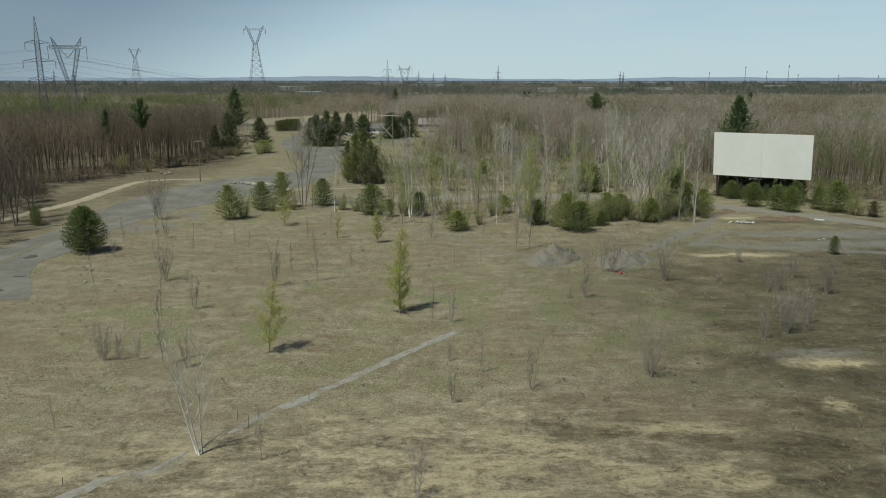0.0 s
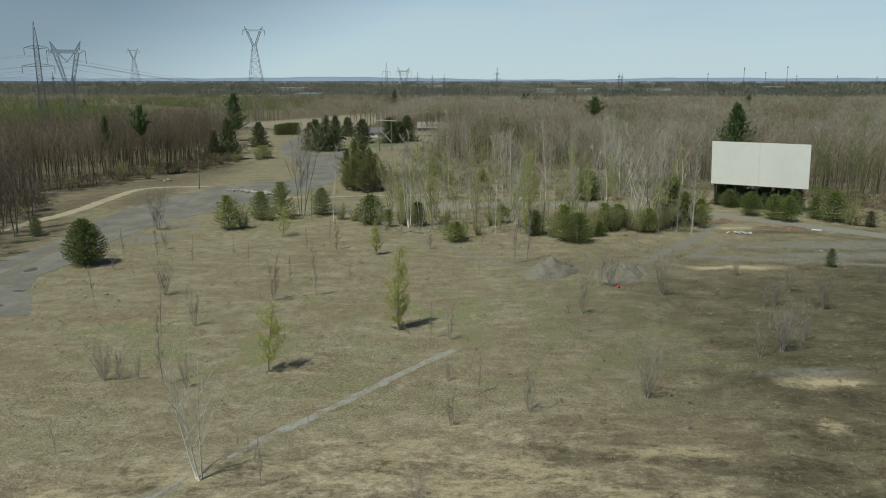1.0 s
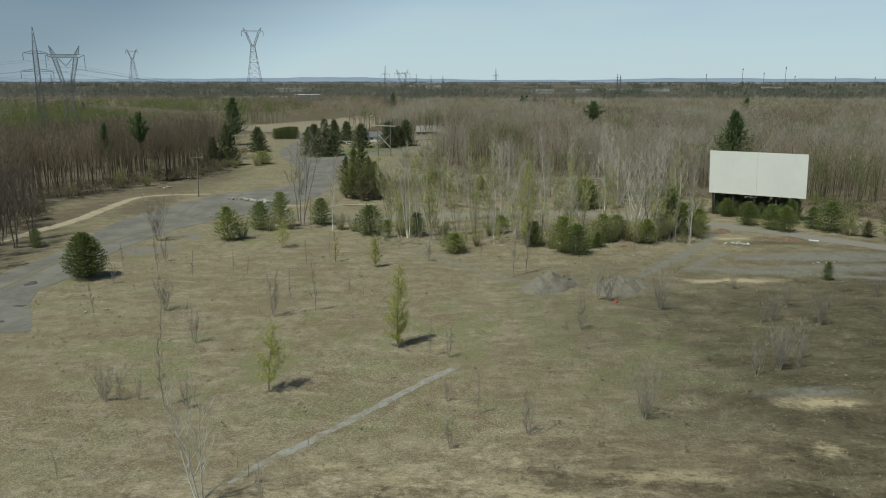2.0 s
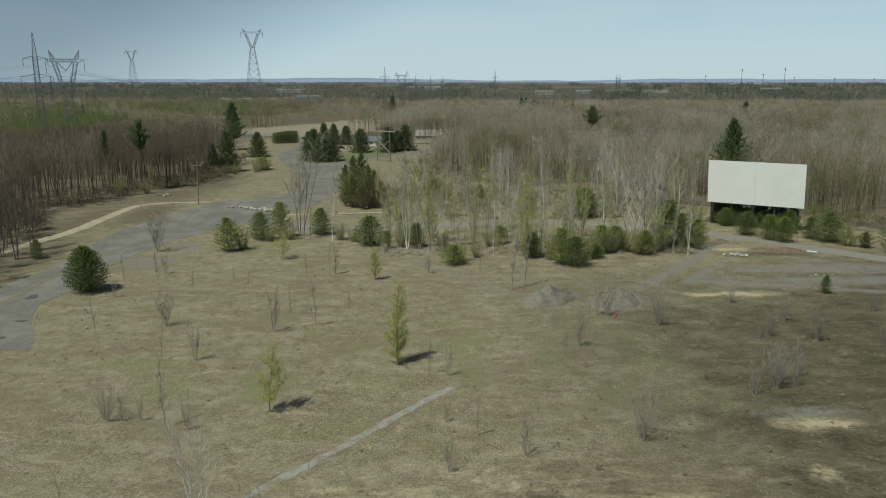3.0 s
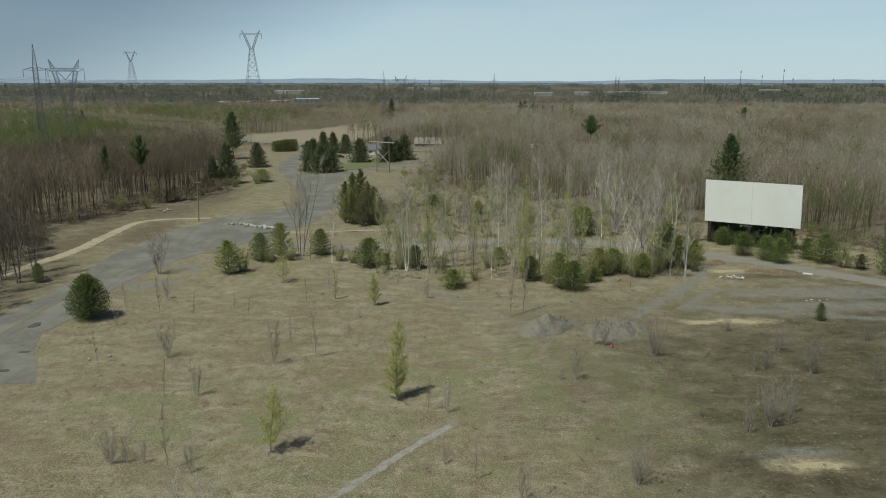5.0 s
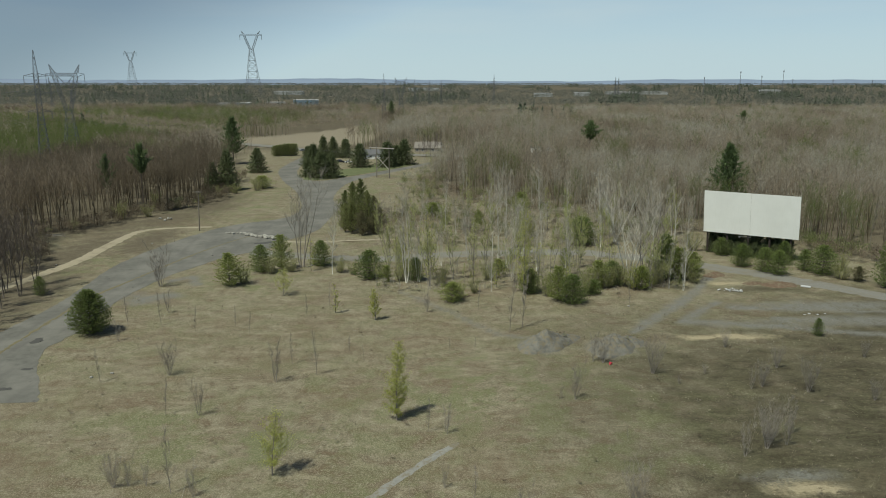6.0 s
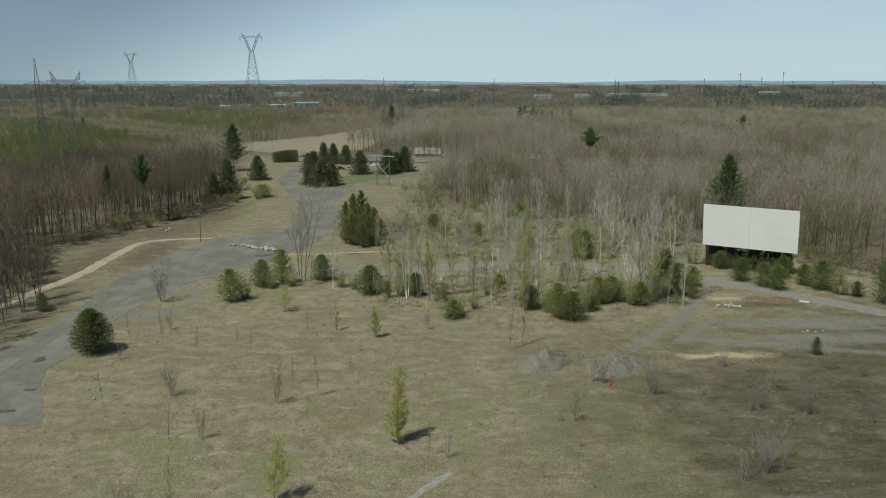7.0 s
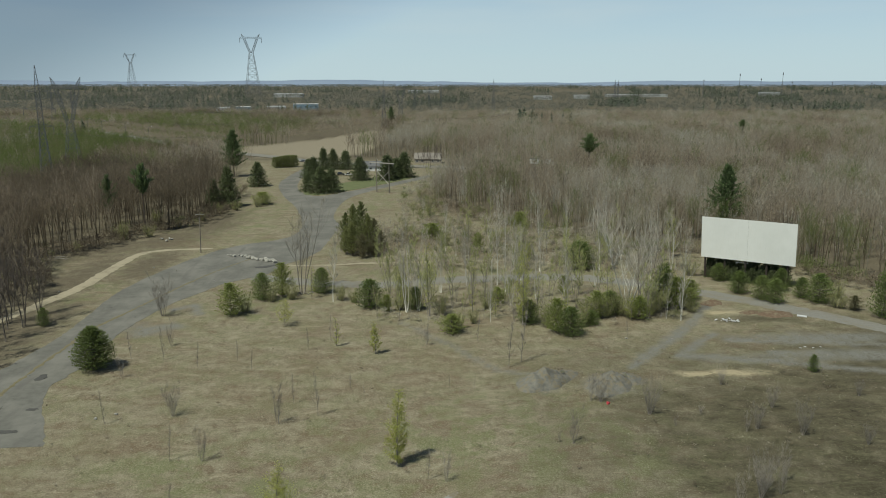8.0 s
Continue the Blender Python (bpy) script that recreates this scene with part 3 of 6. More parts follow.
GZ = np.where(paved, -0.02, (GZ - 0.04) * level - 0.01 * (1 - level)) * (np.abs(GX) < 130) * (GY < 270.4)


def far_rise(Y):
    """The far plain rises gently to the foot of the hills."""
    u = np.clip((Y - 1528.2) / 3400, 0, 1)
    return 24.0 * u * u * (3 - 2 * u)


GZ += far_rise(GY)
gravel_mask = np.zeros_like(GX)
for row in GRAVEL_ROWS:
    gravel_mask = np.maximum(gravel_mask, np.clip(1.5 - near_line(row, GX, GY) / (1.15 + 0.4 * waves(GX, GY, 9.0, 17)), 0, 1))
gravel_mask[:] = np.where(GY < 82.3, np.clip(gravel_mask - 0.45, 0, 1), gravel_mask)
gravel_mask = np.maximum(gravel_mask, 0.75 * np.clip(1.4 - near_line(WORN_TRACK, GX, GY) / (0.75 + 0.3 * waves(GX, GY, 7.0, 27)), 0, 1))
gravel_mask = np.maximum(gravel_mask, blobs(GRAVEL_PATCHES, GX, GY, 19))
for x, y, r, h in PILES:
    gravel_mask = np.maximum(gravel_mask, 0.55 * np.clip(3.4 - 3.0 * np.hypot(GX - x, GY - y) / r - 0.9 * waves(GX, GY, 3.6, 18), 0, 1))
woods_mask = (inside(WOOD_WEST, GX, GY) | inside(WOOD_EAST, GX, GY) | (GY > 505.5)) & ~inside(MEADOW, GX, GY)
masks = {
    # dark: the spots of DARK and a broad darkening towards positive x
    "sand": blobs(SAND, GX, GY, 11) * np.where(GY < 70.5, 0.8, 1.2), "bare": blobs(BARE, GX, GY, 15) * 0.9, "dark": np.maximum(blobs(DARK, GX, GY, 12) * 0.86, 0.92 * np.clip((GX - 6) / 36, 0, 1) * np.clip((150 - GY) / 40, 0, 1) * np.clip(0.8 + 0.5 * waves(GX, GY, 18.0, 28, 3), 0, 1)), "green": blobs(GREEN, GX, GY, 13) * 0.8,
    "gravel": gravel_mask, "leaves": blobs(LEAVES, GX, GY, 16) * 0.5, "litter": np.maximum(woods_mask * 1.0, 1.0 * blobs(LITTER, GX, GY, 14)), "meadow": inside(MEADOW, GX, GY) * 0.9,
}
nx, ny = len(gx), len(gy)
qi = (np.arange(ny - 1)[:, None] * nx + np.arange(nx - 1)[None, :]).ravel()
tri = np.concatenate([np.stack([qi, qi + 1, qi + nx + 1], 1), np.stack([qi, qi + nx + 1, qi + nx], 1)])
ground = new("ground", trimesh("ground", np.stack([GX.ravel(), GY.ravel(), GZ.ravel()], 1), tri, M_GROUND, {k: v.ravel() for k, v in masks.items()}, True))
tagged(ground, "dry spring field with straw, bare soil and sand", "ground", kind="structure")


def ground_z(x, y):
    """Height of the ground at a place of the plan."""
    i, j = int(np.clip(np.searchsorted(gx, x) - 1, 0, nx - 2)), int(np.clip(np.searchsorted(gy, y) - 1, 0, ny - 2))
    u, v = (x - gx[i]) / (gx[i + 1] - gx[i]), (y - gy[j]) / (gy[j + 1] - gy[j])
    return float((GZ[j, i] * (1 - u) + GZ[j, i + 1] * u) * (1 - v) + (GZ[j + 1, i] * (1 - u) + GZ[j + 1, i + 1] * u) * v)


def mound(x, y, r, h, seed, mat=None, label="grey gravel mound overgrown with dry weeds", group="gravel mounds"):
    """A heap with an uneven crest and rills down its flanks."""
    name = "gravel_mound" if mat is None else "soil_mound"
    rings, segs = 18, 44
    A, U = np.meshgrid(np.linspace(0, 2 * math.pi, segs, endpoint=False), np.linspace(0, 1, rings))
    R = r * U * (1 + 0.16 * np.sin(2 * A + seed) + 0.07 * np.sin(5 * A + 2 * seed))
    X, Y = R * np.cos(A) * 1.15, R * np.sin(A) * 0.9
    Z = 1.0 * h * (1 - U) ** 0.85 * (1 + 0.14 * waves(X + 9 * seed, Y, 2.2, seed)) + 0.12 * (1 - U) ** 0.3 * waves(X, Y + 5 * seed, 0.7, seed + 1) - 0.12
    q = np.arange((rings - 1) * segs)
    nxt = (q // segs) * segs + (q % segs + 1) % segs
    T = np.concatenate([np.stack([q, q + segs, nxt + segs], 1), np.stack([q, nxt + segs, nxt], 1)])
    me = trimesh(name, np.stack([X.ravel(), Y.ravel(), Z.ravel()], 1), T, mat or M_MOUND, None, True)
    tagged(placed(new(name, me), pose(x, y, ground_z(x, y), 0, 0, 25 * seed)), label, "mound", group)


for k, pile in enumerate(PILES):
    mound(*pile, k + 1)
mound(77.4, 158.7, 3.6, 0.8, 7, M_SOIL, "low mound of reddish brown soil by the road", "soil mounds")
mound(72.0, 160.1, 2.2, 0.5, 8, M_SOIL, "low mound of reddish brown soil by the road", "soil mounds")
mound(66.0, 167.6, 2.6, 0.9, 9, M_SOIL, "low mound of reddish brown soil by the road", "soil mounds")
tagged(sheet("road", road_poly, 0.02, M_ASPHALT), "faded grey asphalt road with worn ragged edges", "road", kind="structure")
tagged(ribbon("road_gravel", GRAVEL_ROAD, [6, 6, 6.5, 6.5, 6.5, 6.0, 6.0, 6.5], 0.06, M_GRAVEL, 0.25, 6), "grey gravel road behind the bushes", "road", kind="structure")
tagged(ribbon("track", TRACK, 1.6, 0.05, M_SANDY, 0.2, 4), "sandy wheel track through dry grass", "track", kind="structure")
tagged(ribbon("path_sandy", SAND_PATH, [3.2, 3.2, 3.4, 3.6, 3.4, 2.4, 2.0], 0.06, M_SANDY, 0.2, 4), "pale packed-sand path along the woods", "path", kind="structure")
tagged(ribbon("path_concrete", FOOTPATH[6:], [0.4, 0.8, 1.3, 0.9, 1.1, 0.9, 1.3, 0.9, 1.1, 0.6], 0.05, M_CONCRETE, 0.11, 4, 0.8), "narrow broken concrete path in the field", "path", kind="structure")
tagged(ribbon("path_concrete_end", FOOTPATH[:6], [1.5, 1.0, 1.2, 0.6, 0.3], 0.05, M_CONCRETE, 0.12, 4, 0.8), "overgrown end of the broken concrete path", "path", kind="structure")
tagged(ribbon("road_highway", HIGHWAY, 12.0, 0.4, M_GRAVEL, 0.1, 4, 8.0), "pale highway beyond the woods", "road", kind="structure")
tagged(ribbon("track_tower", TOWER_TRACK, 3.0, 0.3, M_SANDY, 0.3, 4, 4.0), "pale service track under the pylons", "track", kind="structure")
tagged(sheet("lawn", smooth_line([(-64, 345.0), (-56, 341.5), (-49, 350.3), (-37, 366.8), (-14, 407.9), (-28, 413.8), (-48, 387.9), (-60, 366.8)], closed=True), 0.09, M_LAWN), "short green lawn by the driveway", "lawn", kind="structure")

# ---- trees ----
def arc(p, d, length, n, lift, r, wobble=0.12):
    """A bending line of n pieces from p along d."""
    pts, d = [Vector(p)], Vector(d).normalized()
    for _ in range(n):
        d = (d + Vector((r.normal(0, wobble), r.normal(0, wobble), lift / n))).normalized()
        pts.append(pts[-1] + d * (length / n))
    return pts


def twigs(bag, tips, r, count, length, width, up=0.5):
    """Thin tapering twigs at random places of the given lines."""
    V, T = [], []
    for k in range(count):
        line = tips[r.integers(len(tips))]
        s = r.uniform(0.25, 1.0) * (len(line) - 1)
        i = min(int(s), len(line) - 2)
        p = line[i].lerp(line[i + 1], s - i)
        d = (line[i + 1] - line[i]).normalized() + Vector((r.normal(0, 0.55), r.normal(0, 0.55), r.normal(up, 0.35)))
        d.normalize()
        side = d.cross(Vector((r.normal(), r.normal(), r.normal()))).normalized() * width * r.uniform(0.5, 1.0)
        L = length * r.uniform(0.5, 1.2)
        V += [p - side, p + side, p + d * L]
        T.append((3 * k, 3 * k + 1, 3 * k + 2))
    bag.add([tuple(v) for v in V], T)


def bare_tree_meshes(name, seed, h, spread, stems=1, limbs=13, twig_count=260, trunk_mat=None, twig_mat=None, radius=None, twig_w=0.022, start=0.28, lean=0.0, upright=0.5, splay=0.22, reach=1.0):
    """Meshes of a leafless tree: stems, the limbs with their branches, and the fine twigs of the crown."""
    r = np.random.default_rng(seed)
    stems_out, branches, crown, tips = [], Bag(), Bag(), []
    radius = radius or 0.0075 * h + 0.01
    for s in range(stems):
        a = 6.283 * s / stems + r.uniform(0, 1)
        tilt = (splay if stems > 1 else 0.03) * r.uniform(0.6, 1.3)
        hs = h * (1.0 if s == 0 else r.uniform(0.62, 0.98))
        off = r.uniform(0.08, 0.3) * (stems > 1) * h / 12
        main = arc((off * math.cos(a), off * math.sin(a), -0.15), (tilt * math.cos(a) + lean, tilt * math.sin(a), 1), hs, 8, 0.15, r, 0.04)
        rad = [radius / stems ** 0.4 * (1 - 0.93 * (i / 8) ** 0.9) for i in range(9)]
        stems_out.append(Bag().tube(main, rad, 6 if stems == 1 else 5))
        tips.append(main[4:])
        count = max(4, limbs // stems)
        for k in range(count):
            u = start + (0.95 - start) * (k + r.uniform(0, 1)) / count
            i = min(int(u * 8), 7)
            p = main[i].lerp(main[i + 1], u * 8 - i)
            w = r.uniform(0, 6.283)
            L = spread * (1.15 - 0.75 * u) * r.uniform(0.65, 1.15)
            limb = arc(p, (math.cos(w), math.sin(w), upright * r.uniform(0.8, 1.7)), L, 3, 0.5, r)
            r0 = rad[i] * 0.55
            branches.tube(limb, [r0, r0 * 0.7, r0 * 0.42, 0.01], 3, False)
            tips.append(limb)
            for _ in range(4):
                j = r.integers(0, 3)
                q = limb[j].lerp(limb[j + 1], r.uniform(0.3, 1))
                d = (limb[j + 1] - limb[j]).normalized() + Vector((r.normal(0, 0.5), r.normal(0, 0.5), r.normal(0.35, 0.3)))
                br = arc(q, d, L * r.uniform(0.3, 0.6), 1, 0.3, r)
                branches.tube(br, [r0 * 0.4, 0.008], 3, False)
                tips.append(br)
    twigs(crown, tips, r, twig_count, 0.075 * reach * h ** 0.85, twig_w)
    bark = trunk_mat or M_BARK
    count_first = sum(len(t) for t in branches.t)
    both = Bag().add(*branches.arrays()).add(*crown.arrays()).arrays()
    return [("trunk" if stems == 1 else "stem", b.mesh(name + "_stem", bark, True)) for b in stems_out] + [("crown", trimesh(name + "_crown", *both, bark, None, False, twig_mat or M_TWIG, count_first))]


def clumps(bag, P, D, r, size, per=3, flat=0.5):
    """Small bunches of pointed leaves at the places P, turned outwards along D."""
    P, D = np.asarray(P), np.asarray(D)
    n = len(P)
    P, D = np.repeat(P, per, 0), np.repeat(D, per, 0)
    m = n * per
    d = D + r.normal(0, 0.55, (m, 3))
    d /= np.linalg.norm(d, axis=1)[:, None]
    s = np.cross(d, r.normal(0, 1, (m, 3)))
    s /= np.linalg.norm(s, axis=1)[:, None]
    L = size * r.uniform(0.6, 1.3, m)[:, None]
    p = P + r.normal(0, size * 0.3, (m, 3))
    V = np.stack([p - s * L * flat, p + s * L * flat, p + d * L * 1.5], 1).reshape(-1, 3)
    bag.add(V, np.arange(3 * m).reshape(-1, 3))


def conifer_meshes(name, seed, shape, mat, whorls=15, arms=8, size=0.05, per=3, ragged=0.18, droop=0.0, base=0.05, thick=0.014, gaps=0.0, along=6):
    """Meshes of a conifer one metre high and one metre wide at most; shape(u) is the outline's half width at height u."""
    r = np.random.default_rng(seed)
    trunk, crown = Bag(), Bag()
    trunk.tube([(0, 0, -0.02), (0.01, 0, 0.4), (0, 0.01, 0.75), (0, 0, 0.99)], [thick, thick * 0.75, thick * 0.4, 0.002], 6)
    P, D = [], []
    for k in range(whorls):
        u = base + (0.97 - base) * (k + r.uniform(0, 0.6)) / whorls
        for a in range(arms):
            if r.uniform() < gaps:
                continue
            w = 6.283 * (a + r.uniform(0, 0.8)) / arms + k
            L = shape(u) * r.uniform(1 - ragged * 2, 1 + ragged)
            rise = (0.35 - droop) * L + r.normal(0, 0.01)
            tip = Vector((math.cos(w) * L, math.sin(w) * L, rise))
            trunk.tube([(0, 0, u), Vector((0, 0, u)) + tip * 0.92], [thick * 0.3 * (1.1 - u), 0.002], 3, False)
            for s in np.linspace(0.22, 1.0, along):
                q = Vector((0, 0, u)) + tip * s
                q.z += -droop * 0.15 * math.sin(s * 3.1)
                side = Vector((-math.sin(w), math.cos(w), 0)) * r.normal(0, 0.16 * L * (1.15 - s))
                P.append(tuple(q + side))
                D.append((math.cos(w) * 0.8, math.sin(w) * 0.8, 0.35 - droop))
    P.append((0, 0, 0.96))
    D.append((0, 0, 1))
    clumps(crown, P, D, r, size, per, 0.3)
    return [("trunk", trunk.mesh(name + "_trunk", M_DARKBARK)), ("crown", crown.mesh(name + "_crown", mat))]


def leafy_meshes(name, seed, h, width, n, mat, size=0.16, trunk_mat=None, low=0.12):
    """Meshes of a slender young tree in fresh leaf."""
    r = np.random.default_rng(seed)
    trunk, crown, P, D = Bag(), Bag(), [], []
    main = arc((0, 0, -0.1), (0.02, 0, 1), h, 7, 0.2, r, 0.03)
    trunk.tube(main, [0.009 * h * (1 - 0.92 * i / 7) + 0.01 for i in range(8)], 5)
    count = max(24, int(h * 7))
    for k in range(count):
        u = low + (0.95 - low) * (k + r.uniform(0, 1)) / count
        i = min(int(u * 7), 6)
        p = main[i].lerp(main[i + 1], u * 7 - i)
        w = r.uniform(0, 6.283)
        L = width * 0.62 * (1.2 - u) * min(1, 0.5 + 3 * (u - low)) * r.uniform(0.45, 1.3)
        br = arc(p, (math.cos(w), math.sin(w), 0.6), L * 1.4, 3, 0.5, r, 0.15)
        trunk.tube(br, [0.018, 0.012, 0.008, 0.004], 3, False)
        for _ in range(max(3, int(n / count * 1.7 * (1.12 - u)))):
            s = r.uniform(0.25, 1) * 3
            j = min(int(s), 2)
            P.append(tuple(br[j].lerp(br[j + 1], s - j) + Vector(tuple(r.normal(0, 0.05 * width, 3)))))
            D.append(tuple(r.normal(0, 0.6, 3) + np.array((0, 0, 0.3))))
    clumps(crown, P, D, r, size, 2, 0.42)
    return [("trunk", trunk.mesh(name + "_trunk", trunk_mat or M_BARK)), ("crown", crown.mesh(name + "_crown", mat))]


def plant(name, meshes, x, y, label, category, group, size=(1, 1, 1), turn=None, sink=0.0):
    """Sets a tree with its parts on the ground."""
    turn = rng.uniform(0, 360) if turn is None else turn
    ob = thing(name, label, category, group)
    ob.matrix_basis = pose(x, y, ground_z(x, y) - sink, 0, 0, turn) @ Matrix.Diagonal((*size, 1))
    for key, me in meshes:
        part(key, me, ob)
    return ob


pine_shape = lambda u: 0.56 * min(1.0, 0.8 + 1.0 * u) * max(0.03, 1 - u ** 1.7) ** 0.72
bush_shape = lambda u: 0.54 * min(1.0, 0.7 + 1.4 * u) * max(0.04, 1 - u ** 1.8) ** 0.66
spruce_shape = lambda u: 0.5 * max(0.02, 1.02 - u) ** 0.72
cedar_shape = lambda u: 0.5 * min(1.0, 0.75 + 1.2 * u) * max(0.03, 1 - u ** 1.6)
ROAD_PINE = conifer_meshes("road_pine", 19, lambda u: 0.54 * min(1.0, 0.82 + 0.9 * u) * max(0.03, 1 - u ** 1.9) ** 0.75, M_DARKPINE, 24, 15, 0.02, 11, 0.07, 0.05, 0.01, 0.014, 0.0, 9)
PINES = [conifer_meshes(f"pine_{i}", 20 + i, pine_shape, M_PINE, 19, 12, 0.027, 5, 0.16, 0.1, 0.01, 0.014, 0.0, 7) for i in range(3)]
YPINES = [conifer_meshes(f"yellow_pine_{i}", 30 + i, bush_shape, M_YELLOWPINE, 17, 10, 0.029, 5, 0.26, 0.0, 0.02, 0.014, 0.06, 8) for i in range(3)]
SPRUCES = [conifer_meshes(f"spruce_{i}", 40 + i, spruce_shape, M_SPRUCE, 21, 10, 0.042, 3, 0.16, 0.42, 0.02, along=7) for i in range(2)]
CEDARS = [conifer_meshes(f"cedar_{i}", 50 + i, cedar_shape, m, 22, 9, 0.024, 6, 0.4, -0.12, 0.02, 0.014, 0.05, 8) for i, m in enumerate((M_CEDAR, M_OLIVECEDAR, M_BROWNCEDAR))]
tall_shape = lambda u: 0.5 * max(0.1, 1 - max(0.0, (u - 0.45) / 0.56) ** 1.4) * (0.7 + 0.3 * math.sin(u * 41))
full_shape = lambda u: 0.5 * max(0.12, 1 - max(0.0, (u - 0.3) / 0.72) ** 1.25) * (0.8 + 0.2 * math.sin(u * 41))
WHITEPINE = [conifer_meshes("white_pine_0", 60, tall_shape, M_WHITEPINE, 18, 8, 0.032, 6, 0.3, -0.02, 0.58, 0.022, 0.12, 8), conifer_meshes("white_pine_1", 61, tall_shape, M_WHITEPINE, 18, 8, 0.03, 5, 0.4, -0.02, 0.42, 0.012, 0.3, 8),
             conifer_meshes("white_pine_2", 62, full_shape, M_WHITEPINE, 19, 9, 0.03, 5, 0.24, 0.0, 0.2, 0.013, 0.06, 9)]

HEDGE_KIND = conifer_meshes("hedge", 70, lambda u: 0.5 * max(0.1, 1 - u ** 4) ** 0.5, M_CEDAR, 16, 9, 0.05, 4, 0.14, 0.1, 0.02)

# young pines and other conifers of the bush line: x, y, height, width
YOUNG_PINES = [(-29.2, 176.1, 6.7, 4.8), (-16.1, 164.1, 7.0, 6.4), (-5.4, 162.7, 5.6, 4.0), (40.2, 201.5, 8.3, 8.6), (19.9, 152.6, 5.5, 4.6), (27.8, 144.4, 6.3, 5.6),
               (-43.0, 171.2, 6.9, 5.0), (52.5, 163.5, 11.1, 6.2), (33.4, 151.3, 3.3, 3.7), (39.2, 158.9, 5.6, 5.4), (69.0, 124.5, 3.4, 1.9)]
YELLOW_PINES = [(-47.2, 158.5, 7.7, 6.0), (-38.6, 173.6, 8.8, 5.0), (-11.9, 160.9, 4.1, 3.1), (2.9, 146.3, 4.3, 5.4), (-2.1, 240.4, 5.8, 8.0), (29.0, 254.6, 7.2, 6.0), (14.2, 167.0, 4.3, 4.6),
                (25.1, 146.2, 7.6, 5.0), (31.4, 175.6, 4.8, 3.0), (35.7, 156.5, 6.3, 5.4), (45.0, 155.2, 5.4, 5.0), (55.9, 163.5, 7.7, 5.8), (61.5, 170.4, 5.1, 4.6), (12.2, 221.0, 6.5, 3.2),
                (-76.4, 314.9, 5.5, 9.0), (60, 165.7, 4.4, 4.0)]
SCREEN_PINES = [(75.0, 188.1, 4.9, 4.8), (75.6, 175.9, 5.9, 5.6), (79.0, 170.4, 6.2, 5.6), (81.0, 167.4, 6.2, 5.6), (87.4, 178.7, 6.0, 4.6), (91.9, 168.1, 7.4, 7.6), (89.6, 172.1, 5.4, 4.8), (100.4, 155.9, 11.4, 6.4),
                (-85.8, 150.9, 4.3, 3.0)]
CEDAR_CLUSTER = [(-29.3, 226.0, 12.0, 6.4), (-26.6, 223.5, 15.0, 7.0), (-23.8, 220.6, 16.4, 7.4), (-26.4, 217.6, 10.5, 7.0), (-21.6, 218.6, 13.0, 6.6), (-20.0, 222.0, 11.0, 6.0), (-23.0, 215.0, 7.5, 6.0),
                 (-28.6, 219.6, 9.0, 6.2), (-19.6, 216.4, 6.5, 5.4), (-18.0, 219.8, 8.0, 5.4), (97.1, 161.9, 3.6, 5.4)]
SPRUCE_TREES = [(-89.2, 308.2, 18.1, 8.4), (-94.2, 303.3, 13.5, 6.0), (-92.0, 371.9, 12.9, 9.0), (-70.0, 446.5, 13.6, 7.6), (-64.1, 446.5, 13.0, 7.6), (-56.6, 446.3, 12.0, 8.3), (-42.6, 395.6, 13.2, 10.0),
                (-66.8, 391.4, 13.6, 8.5), (-56.3, 349.1, 13.3, 10.4), (-63, 352.6, 10.0, 6.5), (-51.8, 351.5, 12.0, 9.2), (-27.8, 395.9, 14.5, 10.0), (-19.2, 407.8, 14.6, 10.4), 
                (-23.5, 405.3, 11.7, 9.2), (-72, 405.5, 11, 8)]
HEDGE_TREES = [(-101.0, 454.9, 6.6, 5.0), (-98.8, 455.6, 6.9, 5.2), (-96.6, 456.6, 7.2, 5.2), (-94.4, 457.3, 7.5, 5.4), (-92.2, 458.2, 7.6, 5.4), (-90.0, 459.3, 7.4, 5.2)]
WHITE_PINES = [(-114.3, 250.6, 21.0, 7.0), (-103.5, 253.9, 24.0, 11.0), (-114.8, 411.4, 26.5, 16.0), (96.5, 242.2, 25.6, 15.0), (83, 405.5, 24.0, 15.5), (89, 376.2, 12.0, 10), (250, 611.3, 22, 14), (-60, 940.4, 22, 12)]
for k, (x, y, h, w) in enumerate(YOUNG_PINES):
    plant("pine_tree", PINES[k % 3], x, y, "young dark green pine with full low crown", "tree", "young pines", (1.18 * w, 1.18 * w, h))
plant("pine_tree", ROAD_PINE, -63.6, 126.2, "full dark green pine alone beside the road", "tree", "young pines", (7.4, 7.4, 8.4))
for k, (x, y, h, w) in enumerate(YELLOW_PINES):
    plant("pine_tree", YPINES[k % 3], x, y, "young yellowish green pine in the bush line", "tree", "young pines", (1.15 * w, 1.15 * w, h))
for k, (x, y, h, w) in enumerate(SCREEN_PINES):
    plant("pine_tree", PINES[(k + 1) % 3], x, y, "bushy green pine beside the gravel road", "tree", "young pines", (w, w, h))
for x, y, h, w in ((77.6, 189.6, 4.4, 4.2), (81.4, 187.2, 4.6, 4.4), (85.0, 185.3, 4.2, 4.2), (79.5, 188.4, 4.0, 4.2), (83.2, 186.3, 4.4, 4.2), (87.2, 183.9, 4.4, 4.0)):
    plant("spruce_tree", SPRUCES[0], x, y, "small dark spruce in the shade under the screen", "tree", "spruces", (w, w, h))
